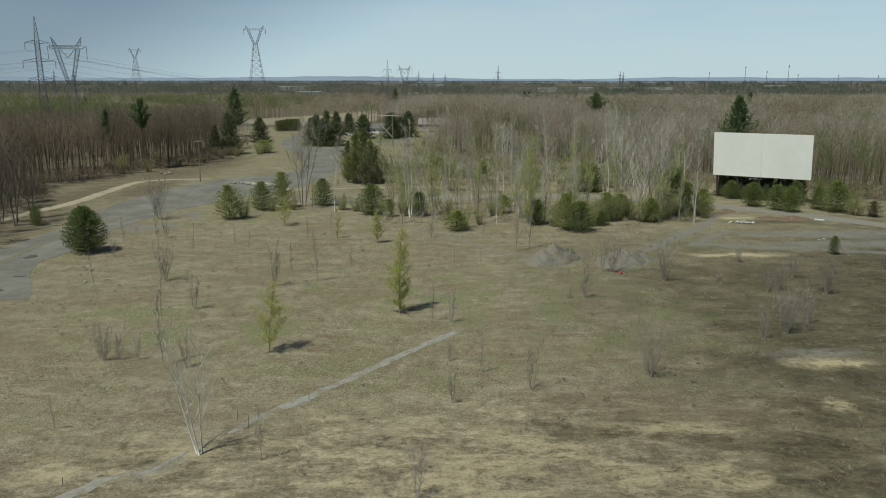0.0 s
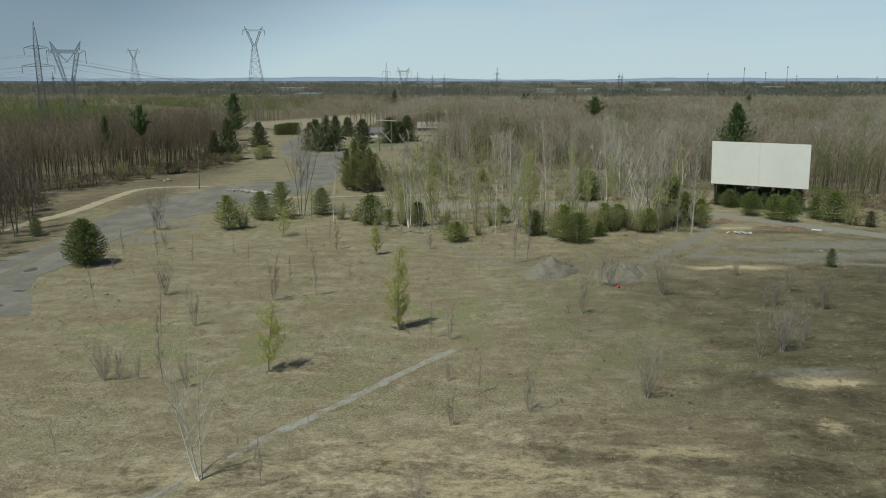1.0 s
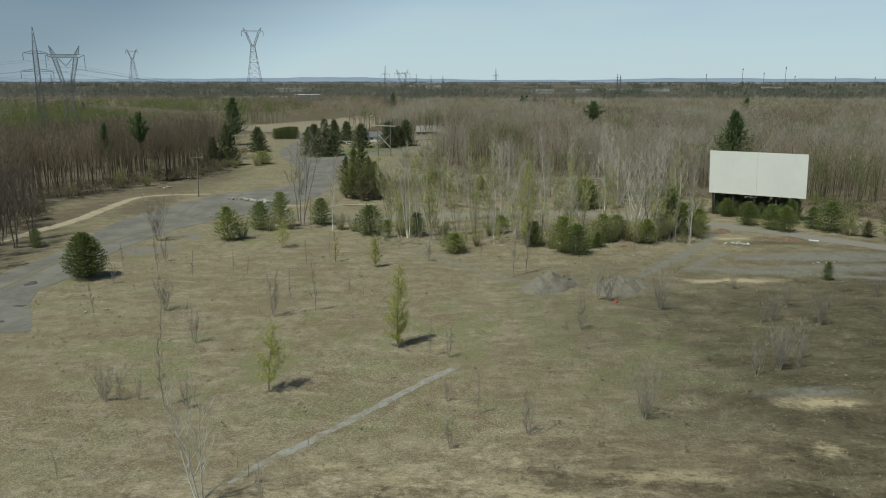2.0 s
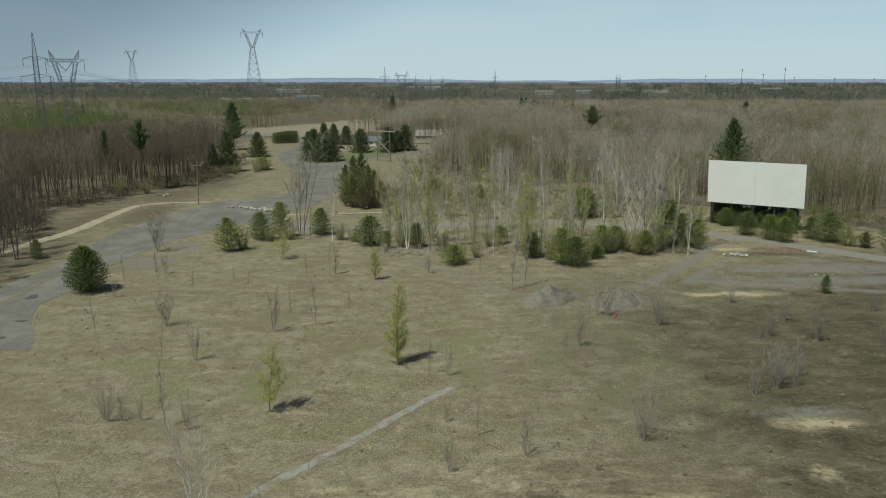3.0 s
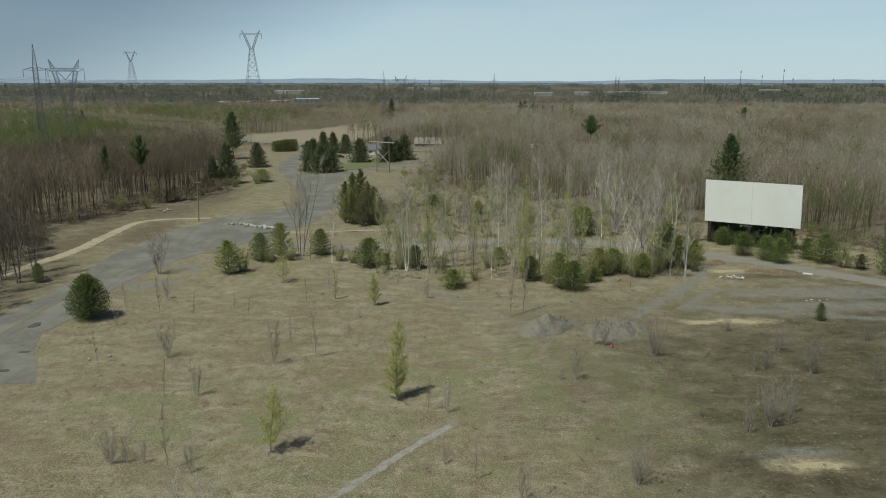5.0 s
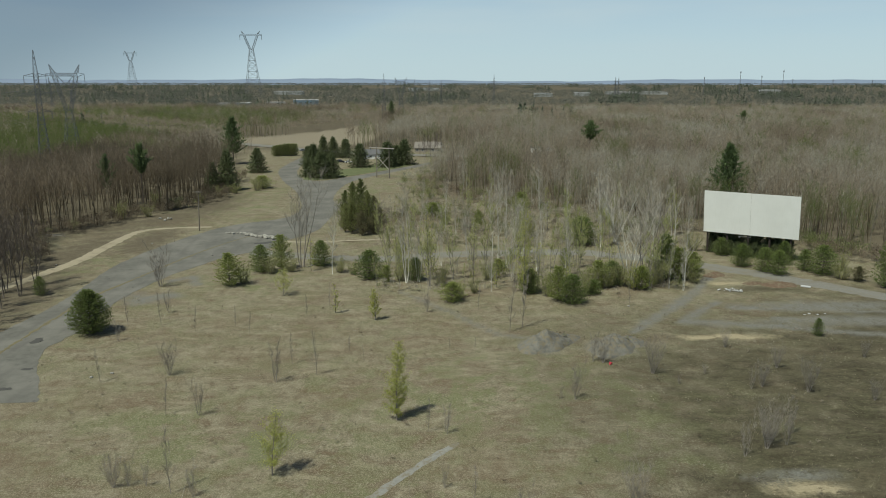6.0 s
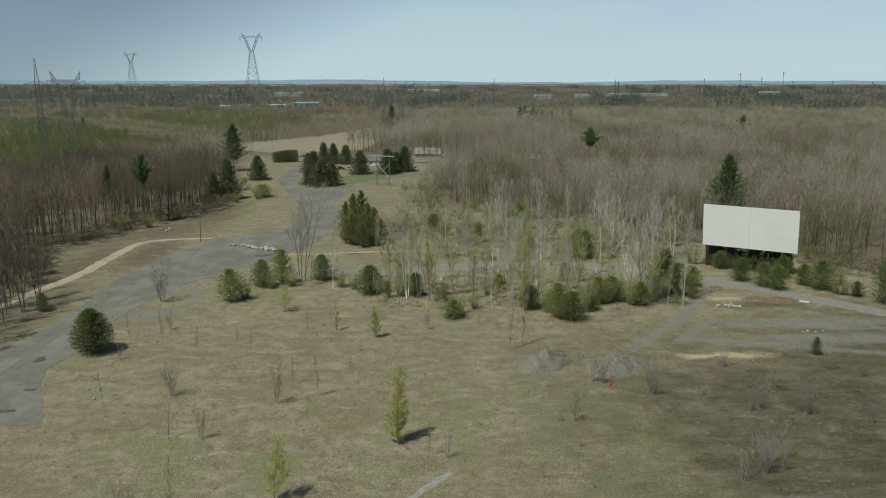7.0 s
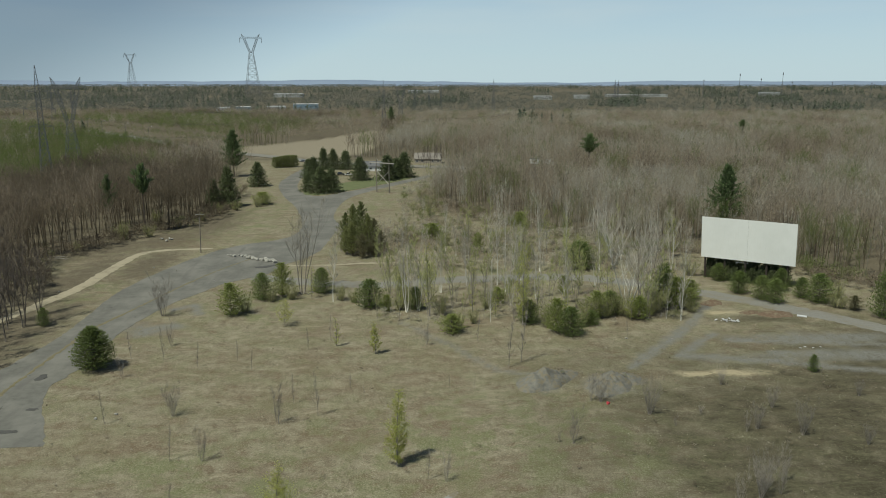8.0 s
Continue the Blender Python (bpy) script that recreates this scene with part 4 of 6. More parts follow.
for k in range(9):
    plant("spruce_tree", SPRUCES[k % 2], 73.6 + 2.0 * k + 0.9, 192.8 - 1.15 * k + 0.6 * (k % 2), "dark spruce close behind the screen", "tree", "spruces", (5.4, 5.4, 6.6 + 0.5 * (k % 3)))
for k, (x, y, h, w) in enumerate(CEDAR_CLUSTER):
    plant("cedar_tree", CEDARS[(0, 1, 0, 1, 1, 2, 2, 1, 2, 2, 2)[k]], x, y, "dense green and brown cedar in a clump", "tree", "cedars", (w, w, h))
for k, (x, y, h, w) in enumerate(SPRUCE_TREES):
    plant("spruce_tree", SPRUCES[k % 2], x, y, "dark conical spruce with drooping branches", "tree", "spruces", (1.45 * w, 1.45 * w, h))
for k, (x, y, h, w) in enumerate(HEDGE_TREES):
    plant("hedge_shrub", HEDGE_KIND, x, y, "rounded clipped cedar hedge beside the road", "shrub", "hedge", (w, w, h))
for k, (x, y, h, w) in enumerate(WHITE_PINES):
    plant("white_pine_tree", WHITEPINE[(1, 0, 2, 2, 0, 2, 1, 2)[k]], x, y, "tall white pine standing above bare woods", "tree", "white pines", (w, w, h))

# bare trees of the bush line: x, y, height, kind
BARE_KINDS = [
    bare_tree_meshes("bare_a", 101, 20, 6.5, 4, 40, 2600, M_BARK, M_TWIG, 0.2, 0.014, upright=1.0, splay=0.2, reach=1.4),
    bare_tree_meshes("bare_b", 102, 20, 4.4, 1, 28, 1700, M_BIRCH, M_TWIG, 0.12, 0.014, upright=1.0),
    bare_tree_meshes("bare_c", 103, 20, 4.2, 3, 30, 2000, M_BIRCH, M_TWIG, 0.15, 0.014, upright=1.1, splay=0.16),
    bare_tree_meshes("bare_d", 104, 20, 7.5, 6, 48, 3000, M_BIRCH, M_TWIG, 0.25, 0.017, upright=1.0, splay=0.34, reach=1.4),
    bare_tree_meshes("bare_e", 105, 20, 4.2, 2, 26, 2100, M_BARK, M_BUDS, 0.12, 0.019, upright=1.0, splay=0.1),
    bare_tree_meshes("bare_f", 106, 20, 5.0, 7, 42, 2400, M_BARK, M_TWIG, 0.14, 0.024, start=0.12, upright=1.2, splay=0.16),
]
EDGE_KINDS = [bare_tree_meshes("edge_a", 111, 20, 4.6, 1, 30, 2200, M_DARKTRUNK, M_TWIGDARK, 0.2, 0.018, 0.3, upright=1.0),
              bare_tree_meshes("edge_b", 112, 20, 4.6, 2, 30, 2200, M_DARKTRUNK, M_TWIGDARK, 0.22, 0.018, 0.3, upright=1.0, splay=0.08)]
BARE_TREES = [(-34.2, 176.1, 25, 0), (-25.4, 168.7, 17.6, 1), (-7.3, 160.5, 22, 2), (-2.0, 155.5, 20, 4), (15.4, 183.6, 19, 1), (17.0, 175.7, 22, 2), (13.6, 178.3, 19.1, 1), (28.5, 198.3, 22, 1),
              (44.0, 161.4, 25, 3), (46.4, 159.3, 24, 0), (55.1, 157.0, 20, 1), (-4.6, 162.0, 20.7, 2), (-12.2, 176.0, 17.5, 4), (17.5, 166.1, 18, 2), (9.0, 208.4, 8.6, 0), (45.2, 198.2, 20.9, 1),
              (50.7, 204.8, 20.7, 3), (35.7, 198.3, 16.2, 4), (56.2, 186.1, 19.9, 1), (22, 202.2, 17, 2), (38, 211.6, 19, 1), (60, 206.9, 18, 1), (66, 199.8, 18, 2), (-8, 188.1, 15, 4), (-11.6, 165.7, 16, 4), (-1.4, 168.1, 18, 4), (3.4, 163.4, 16, 4), (8.4, 171.6, 18, 4), (0.6, 177.0, 17, 2), (11.4, 170.0, 18, 4), (20.4, 176.3, 18, 4),
              (26.4, 164.6, 17, 4), (33.6, 172.8, 17, 4), (37.6, 165.7, 16, 4), (24, 171.6, 18, 2), (30, 161.0, 15, 1)]
for x, y, h, k in BARE_TREES:
    s = h / 20
    pale = k in (1, 2, 3)
    plant("bare_tree", BARE_KINDS[k], x, y, "leafless pale-barked tree rising from bushes" if pale else "leafless grey tree with budding twigs", "tree", "bare trees", (s, s, s))

# thin regrowth among and behind the bushes
grow = np.random.default_rng(77)
for _ in range(105):
    x, y = grow.uniform(-16, 68), 154 + 87 * grow.uniform(0, 1) ** 1.6
    if (x > 57 and y < 197.5) or abs(near_line(GRAVEL_ROAD, np.array([x]), np.array([y]))[0]) < 5 or near_line(TRACK, np.array([x]), np.array([y]))[0] < 2.5 or inside(WOOD_EAST, np.array([x]), np.array([y]))[0]:
        continue
    k = int(grow.choice([1, 2, 4, 4, 4, 4, 5, 5]))
    s = grow.uniform(0.3, 0.85) if k != 5 else grow.uniform(0.15, 0.4)
    label = ("", "thin leafless pale-barked young tree", "thin leafless pale-barked young tree", "", "thin young tree with yellowish buds", "many-stemmed leafless shrub in old field")[k]
    plant("bare_tree" if k != 5 else "bare_shrub", BARE_KINDS[k], x, y, label, "tree" if k != 5 else "shrub", "regrowth", (s, s, s))
for _ in range(26):
    x, y = grow.uniform(-13, 10), grow.uniform(240, 390)
    if near_line(ROAD_IN, np.array([x]), np.array([y]))[0] < 8 or inside(WOOD_EAST, np.array([x]), np.array([y]))[0]:
        continue
    k = int(grow.choice([2, 4, 5, 5]))
    s = grow.uniform(0.3, 0.6) if k != 5 else grow.uniform(0.2, 0.4)
    plant("bare_tree" if k != 5 else "bare_shrub", BARE_KINDS[k], x, y, ("", "", "thin leafless pale-barked young tree", "", "thin young tree with yellowish buds", "many-stemmed leafless shrub in old field")[k], "tree" if k != 5 else "shrub", "regrowth", (s, s, s))
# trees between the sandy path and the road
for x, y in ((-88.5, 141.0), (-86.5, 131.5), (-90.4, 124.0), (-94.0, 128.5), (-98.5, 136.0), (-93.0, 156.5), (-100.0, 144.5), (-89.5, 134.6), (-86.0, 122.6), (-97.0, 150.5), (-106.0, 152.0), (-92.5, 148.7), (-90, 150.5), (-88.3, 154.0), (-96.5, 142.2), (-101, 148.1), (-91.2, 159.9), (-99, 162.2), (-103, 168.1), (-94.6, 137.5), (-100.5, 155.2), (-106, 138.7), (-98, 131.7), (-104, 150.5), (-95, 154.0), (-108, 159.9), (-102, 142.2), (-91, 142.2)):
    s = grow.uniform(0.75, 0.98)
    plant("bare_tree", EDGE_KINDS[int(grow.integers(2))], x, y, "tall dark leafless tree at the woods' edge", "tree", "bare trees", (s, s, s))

for x, y, s in ((-3.0, 462, 0.7), (-6.5, 466, 0.62), (-9.5, 458, 0.66), (-1.0, 456, 0.74), (-12.0, 464, 0.5), (-5.0, 450, 0.6), (1.5, 466, 0.72), (-8.0, 446, 0.52)):
    plant("bare_tree", EDGE_KINDS[int(grow.integers(2))], x, y, "leafless tree beside the tan house", "tree", "bare trees", (s, s, s))

# saplings in the field: x, y, height
SAP_KINDS = [bare_tree_meshes("sapling_a", 201, 6, 1.1, 1, 16, 260, M_BARK, M_SAPTWIG, 0.036, 0.008, 0.15, upright=1.8, reach=2.0),
             bare_tree_meshes("sapling_b", 202, 6, 1.3, 5, 34, 560, M_BARK, M_SAPTWIG, 0.042, 0.008, 0.06, upright=1.5, splay=0.16, reach=2.0),
             bare_tree_meshes("sapling_c", 203, 6, 1.8, 16, 70, 1250, M_BARK, M_SAPTWIG, 0.048, 0.008, 0.04, upright=1.35, splay=0.3, reach=2.0)]
SAPLINGS_FAR = [(-62.6, 158.0, 11.0, 2), (-51.8, 103.6, 5.5, 0), (-42.2, 106.3, 6.5, 2), (-24.9, 103.7, 8.0, 1), (-19.1, 106.5, 7.5, 0), (-37.6, 92.0, 5.5, 0), (-33.0, 92.0, 6.5, 1), (-57.1, 122.5, 4.7, 1),
                (-58.9, 131.3, 5.5, 0), (-52.5, 131.0, 6.5, 0), (-53.9, 138.7, 6.3, 1), (-44.7, 126.6, 5.0, 0), (-34.5, 125.8, 4.0, 0), (13.2, 126.8, 10.5, 0), (15.8, 129.7, 12.0, 0), (8.1, 141.6, 5.2, 0),
                (-2.3, 139.1, 6.1, 1), (25.5, 111.7, 6.2, 1), (27.0, 111.1, 5.9, 2), (34.0, 106.9, 7.5, 2), (36.9, 102.9, 2.2, 1), (42.2, 106.9, 2.0, 2), (20.0, 97.0, 7.2, 1), (18.0, 97.4, 2.4, 1)]
SAPLINGS_EAST = [(49.1, 101.7, 5.0, 2), (55.2, 99.7, 6.4, 2), (54.7, 109.3, 4.6, 2), (47.2, 100.9, 4.0, 1), (42.3, 83.7, 6.5, 2), (46.1, 86.5, 6.6, 1), (63.3, 96.6, 3.8, 2), (49.8, 118.6, 4.0, 2),
                 (24.6, 85.2, 1.8, 0), (2.0, 117.7, 2.4, 0), (-25.8, 136.0, 4.8, 0), (-22.3, 142.6, 5.0, 0), (-23.8, 111.0, 5.2, 0), (-12.4, 113.6, 2.4, 0), (71.5, 113.7, 3.6, 2), (39.2, 142.1, 4.6, 0),
                 (-15.2, 116.6, 3.2, 0), (6.3, 116.5, 2.8, 0), (-70.5, 130.2, 1.0, 0), (-38.2, 130.0, 4.2, 0), (1.2, 86.5, 5.4, 1), (-1.3, 87.1, 5.0, 0)]
SAPLINGS_NEAR = [(-36.9, 73.6, 4.8, 2), (-35.3, 73.9, 4.4, 1), (-33.3, 73.9, 3.8, 1), (-29.9, 72.3, 8.0, 0), (-27.3, 71.8, 5.0, 1), (-33.8, 57.1, 3.0, 0), (-14.5, 51.8, 5.2, 0), (-1.7, 46.2, 5.6, 1),
                 (1.0, 62.3, 4.5, 1), (8.8, 65.4, 6.0, 1), (4.0, 69.9, 4.8, 0), (0.8, 73.1, 3.2, 1), (21.4, 68.9, 6.6, 2), (23.5, 61.9, 1.8, 1), (37.9, 80.4, 6.2, 1), (41.5, 82.4, 6.5, 2),
                 (44.4, 83.3, 5.8, 1), (-3.1, 71.5, 1.8, 0)]
for x, y, h, k in SAPLINGS_FAR + SAPLINGS_EAST + SAPLINGS_NEAR:
    s = h / 6
    plant("sapling", SAP_KINDS[k], x, y, ("single thin leafless sapling in dry grass", "few-stemmed leafless sapling in dry grass", "many-stemmed leafless shrub in dry grass")[k], "sapling", "saplings", (s, s, s))
plant("bare_tree", bare_tree_meshes("near_tree", 221, 10.6, 4.2, 3, 27, 620, M_BIRCH, M_SAPTWIG, 0.125, 0.009, 0.2, -0.1, upright=1.0, splay=0.13, reach=1.8), -19.8, 52.8, "leafless forked tree beside the broken path", "tree", "bare trees", turn=0)

plant("bare_tree", BARE_KINDS[0], -47.5, 60.5, "leafless grey tree with budding twigs", "tree", "bare trees", (0.6, 0.6, 0.6))

# budding shrubs among the pines: x, y, height, width
def shrub_meshes(name, seed, mat):
    """Meshes of a many-stemmed shrub one metre high and wide, with sparse small leaves."""
    r = np.random.default_rng(seed)
    stems, leaves, P, D = Bag(), Bag(), [], []
    for k in range(16):
        w, out = r.uniform(0, 6.283), r.uniform(0.05, 0.42)
        s = arc((0.08 * math.cos(w), 0.08 * math.sin(w), -0.03), (out * math.cos(w), out * math.sin(w), 0.8), r.uniform(0.7, 1.02), 4, 0.1, r, 0.1)
        stems.tube(s, [0.012, 0.009, 0.006, 0.004, 0.002], 3, False)
        for _ in range(110):
            u = r.uniform(0.12, 1.0) * 4
            j = min(int(u), 3)
            P.append(tuple(s[j].lerp(s[j + 1], u - j) + Vector(tuple(r.normal(0, 0.055, 3)))))
            D.append(tuple(r.normal(0, 0.7, 3) + np.array((0, 0, 0.4))))
    clumps(leaves, P, D, r, 0.022, 2, 0.35)
    return [("woody_base", stems.mesh(name + "_base", M_BARK)), ("foliage", leaves.mesh(name + "_foliage", mat))]


SHRUB_KINDS = [shrub_meshes("shrub_0", 711, M_SHRUB), shrub_meshes("shrub_1", 712, M_SHRUB)]
SHRUBS = [(-88, 292, 5, 6), (-95, 262, 5, 6), (-84, 300, 4.6, 6), (-99, 246, 5, 5), (-90, 276, 4, 5), (-8, 330, 6, 6), (-4, 306, 6, 6), (-11, 300, 4, 4.6), (-3, 285, 5, 6), (-12, 262, 4, 4), (38.0, 156.8, 6.0, 6.0), (41.5, 158.2, 6.6, 6.6), (43.4, 155.9, 5.0, 5.4), (48.0, 158.2, 5.6, 5.6), (50.6, 160.3, 6.4, 5.6), (57.6, 164.1, 6.6, 6.0), (20.6, 154.5, 5.0, 4.6), (23.4, 150.0, 5.4, 4.6),
          (-44.6, 161.0, 5.6, 5.4), (-40.6, 169.7, 4.6, 5.0), (-9.0, 162.2, 5.0, 4.8), (0.6, 158.0, 5.8, 4.6), (4.4, 148.8, 4.6, 4.6), (11.6, 164.1, 4.4, 4.6), (30.6, 150.0, 5.2, 5.0), (33.0, 154.5, 6.0, 5.6),
          (-24.0, 170.0, 4.4, 5.0), (-20.4, 168.1, 4.0, 4.4), (-36.0, 171.6, 5.0, 5.0), (62.4, 173.0, 4.6, 5.0), (8.0, 152.8, 4.0, 4.0), (59.0, 160.8, 3.4, 4.4), (69.0, 192.8, 6.0, 6.0), (98.0, 171.6, 5.6, 6.0),
          (94.4, 164.1, 4.4, 6.0), (27.0, 212.8, 7.0, 7.0), (2.0, 231.6, 6.0, 6.6), (19.0, 230.4, 7.0, 6.0), (43.0, 215.1, 8.0, 7.0), (54.0, 218.6, 8.0, 7.0), (-77.0, 308.0, 6.0, 7.0), (-106.0, 241.0, 7.0, 7.0), (-103.0, 264.5, 7.0, 6.0)]
for k, (x, y, h, w) in enumerate(SHRUBS):
    plant("shrub", SHRUB_KINDS[k % 2], x, y, "loose olive-green shrub just coming into leaf", "shrub", "budding shrubs", (w, w, h))
for x, y, h in ((-16.6, 222.2, 11.5), (-18.5, 217.5, 9.0), (-15.0, 226.9, 9.5), (-30.5, 223.3, 9.0)):
    plant("bare_shrub", BARE_KINDS[5], x, y, "many-stemmed leafless shrub beside the cedars", "shrub", "regrowth", (h / 20, h / 20, h / 20))

# young trees in fresh leaf: x, y, height, width
LEAFY = [(-5.6, 90.7, 11.6, 3.5, 5600, 0.085), (-12.2, 134.0, 6.9, 2.4, 800, 0.14), (-20.5, 138.2, 6.4, 1.6, 300, 0.12), (-33.4, 150.9, 6.0, 4.4, 700, 0.14), (18.5, 151.4, 19.0, 5.0, 2000, 0.15),
         (-2.0, 158.1, 17.0, 5.0, 800, 0.16), (-19.4, 76.2, 8.3, 3.9, 3200, 0.085), (27, 148.1, 10, 2.4, 400, 0.14), (-8, 163.4, 13, 3.6, 420, 0.15), (8, 161.0, 12, 3.0, 260, 0.14), (22, 155.2, 11, 2.8, 320, 0.14), (40, 164.0, 10, 3.4, 300, 0.14), (57, 171.6, 9, 3, 260, 0.14),
         (31, 168.1, 9, 2.6, 260, 0.14), (-31, 171.6, 8, 3.0, 300, 0.14), (48, 209.2, 13, 4.0, 420, 0.16), (34, 223.3, 14, 4, 360, 0.16), (70, 213.9, 15, 4.5, 600, 0.17), (-9.5, 169.3, 9, 3.4, 300, 0.14), (13, 157.5, 7, 2.6, 240, 0.14),
         (21, 172.8, 6, 3.0, 240, 0.13), (43, 154.0, 6, 3.0, 260, 0.13)]
for k, (x, y, h, w, n, s) in enumerate(LEAFY):
    plant("poplar_tree", leafy_meshes(f"poplar_{k}", 300 + k, h, w, n, M_LEAF, s, None, 0.04 if k == 0 else 0.1), x, y, "slender young poplar in fresh yellow-green leaf", "tree", "poplars")

# ---- woods to the horizon ----
def scatter(n, x0, x1, y0, y1, keep, seed):
    r = np.random.default_rng(seed)
    X, Y = r.uniform(x0, x1, n), r.uniform(y0, y1, n)
    k = keep(X, Y)
    return X[k], Y[k], r


def twig_tree(seed, slivers, limbs, width, length, low=0.3, stem=True):
    """Corners and triangles of a light bare tree with a rounded crown of fine twigs, one unit high and about 0.4 wide."""
    r = np.random.default_rng(seed)
    b = Bag()
    bend = r.normal(0, 0.02, 2)
    if stem:
        b.tube([(0, 0, -0.01), (bend[0], bend[1], 0.5), (bend[0] * 2, bend[1] * 2, 0.9)], [0.0058, 0.0042, 0.0015], 3, False)
    V = []
    for _ in range(limbs):
        u, w = r.uniform(low, 0.8), r.uniform(0, 6.283)
        L = 0.22 * (1.2 - u) * r.uniform(0.7, 1.3) + 0.03
        p = np.array((bend[0] * u * 2, bend[1] * u * 2, u))
        q = p + np.array((math.cos(w) * L, math.sin(w) * L, L * r.uniform(0.8, 1.9)))
        s = np.array((-math.sin(w), math.cos(w), 0)) * 0.0024
        V += [p - s, p + s, q]
    for _ in range(slivers):
        d = r.normal(0, 1, 3)
        d /= np.linalg.norm(d)
        rad = r.uniform(0.15, 1.0) ** 0.5 * (0.85 + 0.25 * math.sin(5 * math.atan2(d[1], d[0]) + seed))
        a = np.array((d[0] * 0.19, d[1] * 0.19, 0.66 + d[2] * 0.3)) * 1.0
        a = np.array((0, 0, 0.6)) + (a - np.array((0, 0, 0.6))) * rad
        t = np.array((d[0] * 0.65, d[1] * 0.65, 0.75)) + r.normal(0, 0.45, 3)
        t /= np.linalg.norm(t)
        s = np.cross(t, r.normal(0, 1, 3))
        s *= width * r.uniform(0.5, 1.2) / np.linalg.norm(s)
        V += [a - s, a + s, a + t * length * r.uniform(0.6, 1.3)]
    b.add(V, np.arange(len(V)).reshape(-1, 3))
    V, T = b.arrays()
    return V, T, np.zeros(len(V))


def forest_tree(seed, limbs, per, width, trunk_tone):
    """A bare forest tree, one unit high: a tall stem, limbs that rise and spread from its upper half, and sprays of fine twigs along them. The third array shifts the tone of the stem."""
    r = np.random.default_rng(seed)
    b = Bag()
    bx, by = r.normal(0, 0.03, 2)
    b.tube([(0, 0, -0.01), (bx * 0.5, by * 0.5, 0.35), (bx, by, 0.62), (bx * 1.6, by * 1.6, 0.93)], [0.0074, 0.0058, 0.0042, 0.001], 3, False)
    V, shift = [], []
    for k in range(limbs):
        u = 0.36 + 0.52 * (k + r.uniform(0, 1)) / limbs
        w = 2.4 * k + r.uniform(-0.5, 0.5)
        L = (0.15 + 0.17 * math.sin(3.0 * (1.06 - u))) * r.uniform(0.7, 1.25)
        d = np.array((math.cos(w) * 0.62, math.sin(w) * 0.62, r.uniform(0.75, 1.25)))
        d /= np.linalg.norm(d)
        p = np.array((bx * u * 1.6, by * u * 1.6, u))
        q = p + d * L
        s = np.array((-math.sin(w), math.cos(w), 0)) * 0.0023
        V += [p - s, p + s, q]
        shift += [0.5 * trunk_tone] * 3
        for _ in range(per):
            f = r.uniform(0.2, 1.05)
            a = p + d * L * f + r.normal(0, 0.012, 3)
            t = d * 0.7 + r.normal(0, 0.55, 3) + np.array((0, 0, 0.45))
            t /= np.linalg.norm(t)
            s = np.cross(t, r.normal(0, 1, 3))
            s *= width * r.uniform(0.6, 1.3) / np.linalg.norm(s)
            V += [a - s, a + s, a + t * r.uniform(0.04, 0.1)]
            shift += [0.0] * 3
    stem = b.n
    b.add(V, np.arange(len(V)).reshape(-1, 3))
    V, T = b.arrays()
    return V, T, np.concatenate([np.full(stem, trunk_tone), shift])


def cone_tree(seed, tiers, n):
    """Corners and triangles of a far conifer, one unit high."""
    r = np.random.default_rng(seed)
    V = []
    for k in range(tiers * n):
        u, w = (k // n + r.uniform(0, 0.8)) / tiers, r.uniform(0, 6.283)
        L = 0.2 * (1.1 - u) * r.uniform(0.7, 1.2)
        p, q = np.array((0, 0, u + 0.14)), np.array((math.cos(w) * L, math.sin(w) * L, u - 0.02))
        s = np.array((-math.sin(w), math.cos(w), 0)) * L * 0.6
        V += [p, q - s, q + s]
    return np.array(V), np.arange(len(V)).reshape(-1, 3), np.zeros(len(V))


def stand(name, kinds, X, Y, H, W, r, mat, label, category, tint=None):
    """All trees of one wood as one object."""
    vs, ts, at, n = [], [], [], 0
    pick, turn = r.integers(0, len(kinds), len(X)), r.uniform(0, 6.283, len(X))
    for k, (V, T, shift) in enumerate(kinds):
        i = np.nonzero(pick == k)[0]
        if not len(i):
            continue
        c, s = np.cos(turn[i])[:, None], np.sin(turn[i])[:, None]
        x = (V[None, :, 0] * c - V[None, :, 1] * s) * W[i][:, None] + X[i][:, None]
        y = (V[None, :, 0] * s + V[None, :, 1] * c) * W[i][:, None] + Y[i][:, None]
        z = V[None, :, 2] * H[i][:, None] + far_rise(Y[i])[:, None]
        vs.append(np.stack([x, y, z], 2).reshape(-1, 3))
        ts.append((T[None] + (n + np.arange(len(i)) * len(V))[:, None, None]).reshape(-1, 3))
        if tint is not None:
            leafing = (tint[i] >= 0.62)[:, None]
            at.append(np.where(leafing, tint[i][:, None] - 0.9 * np.abs(shift)[None, :], np.clip(tint[i][:, None] + shift[None, :], 0, 0.58)).ravel())
        n += len(i) * len(V)
    me = trimesh(name, np.concatenate(vs), np.concatenate(ts), mat, {"tint": np.concatenate(at)} if tint is not None else None, True)
    return tagged(new(name, me), label, category, kind="stuff")


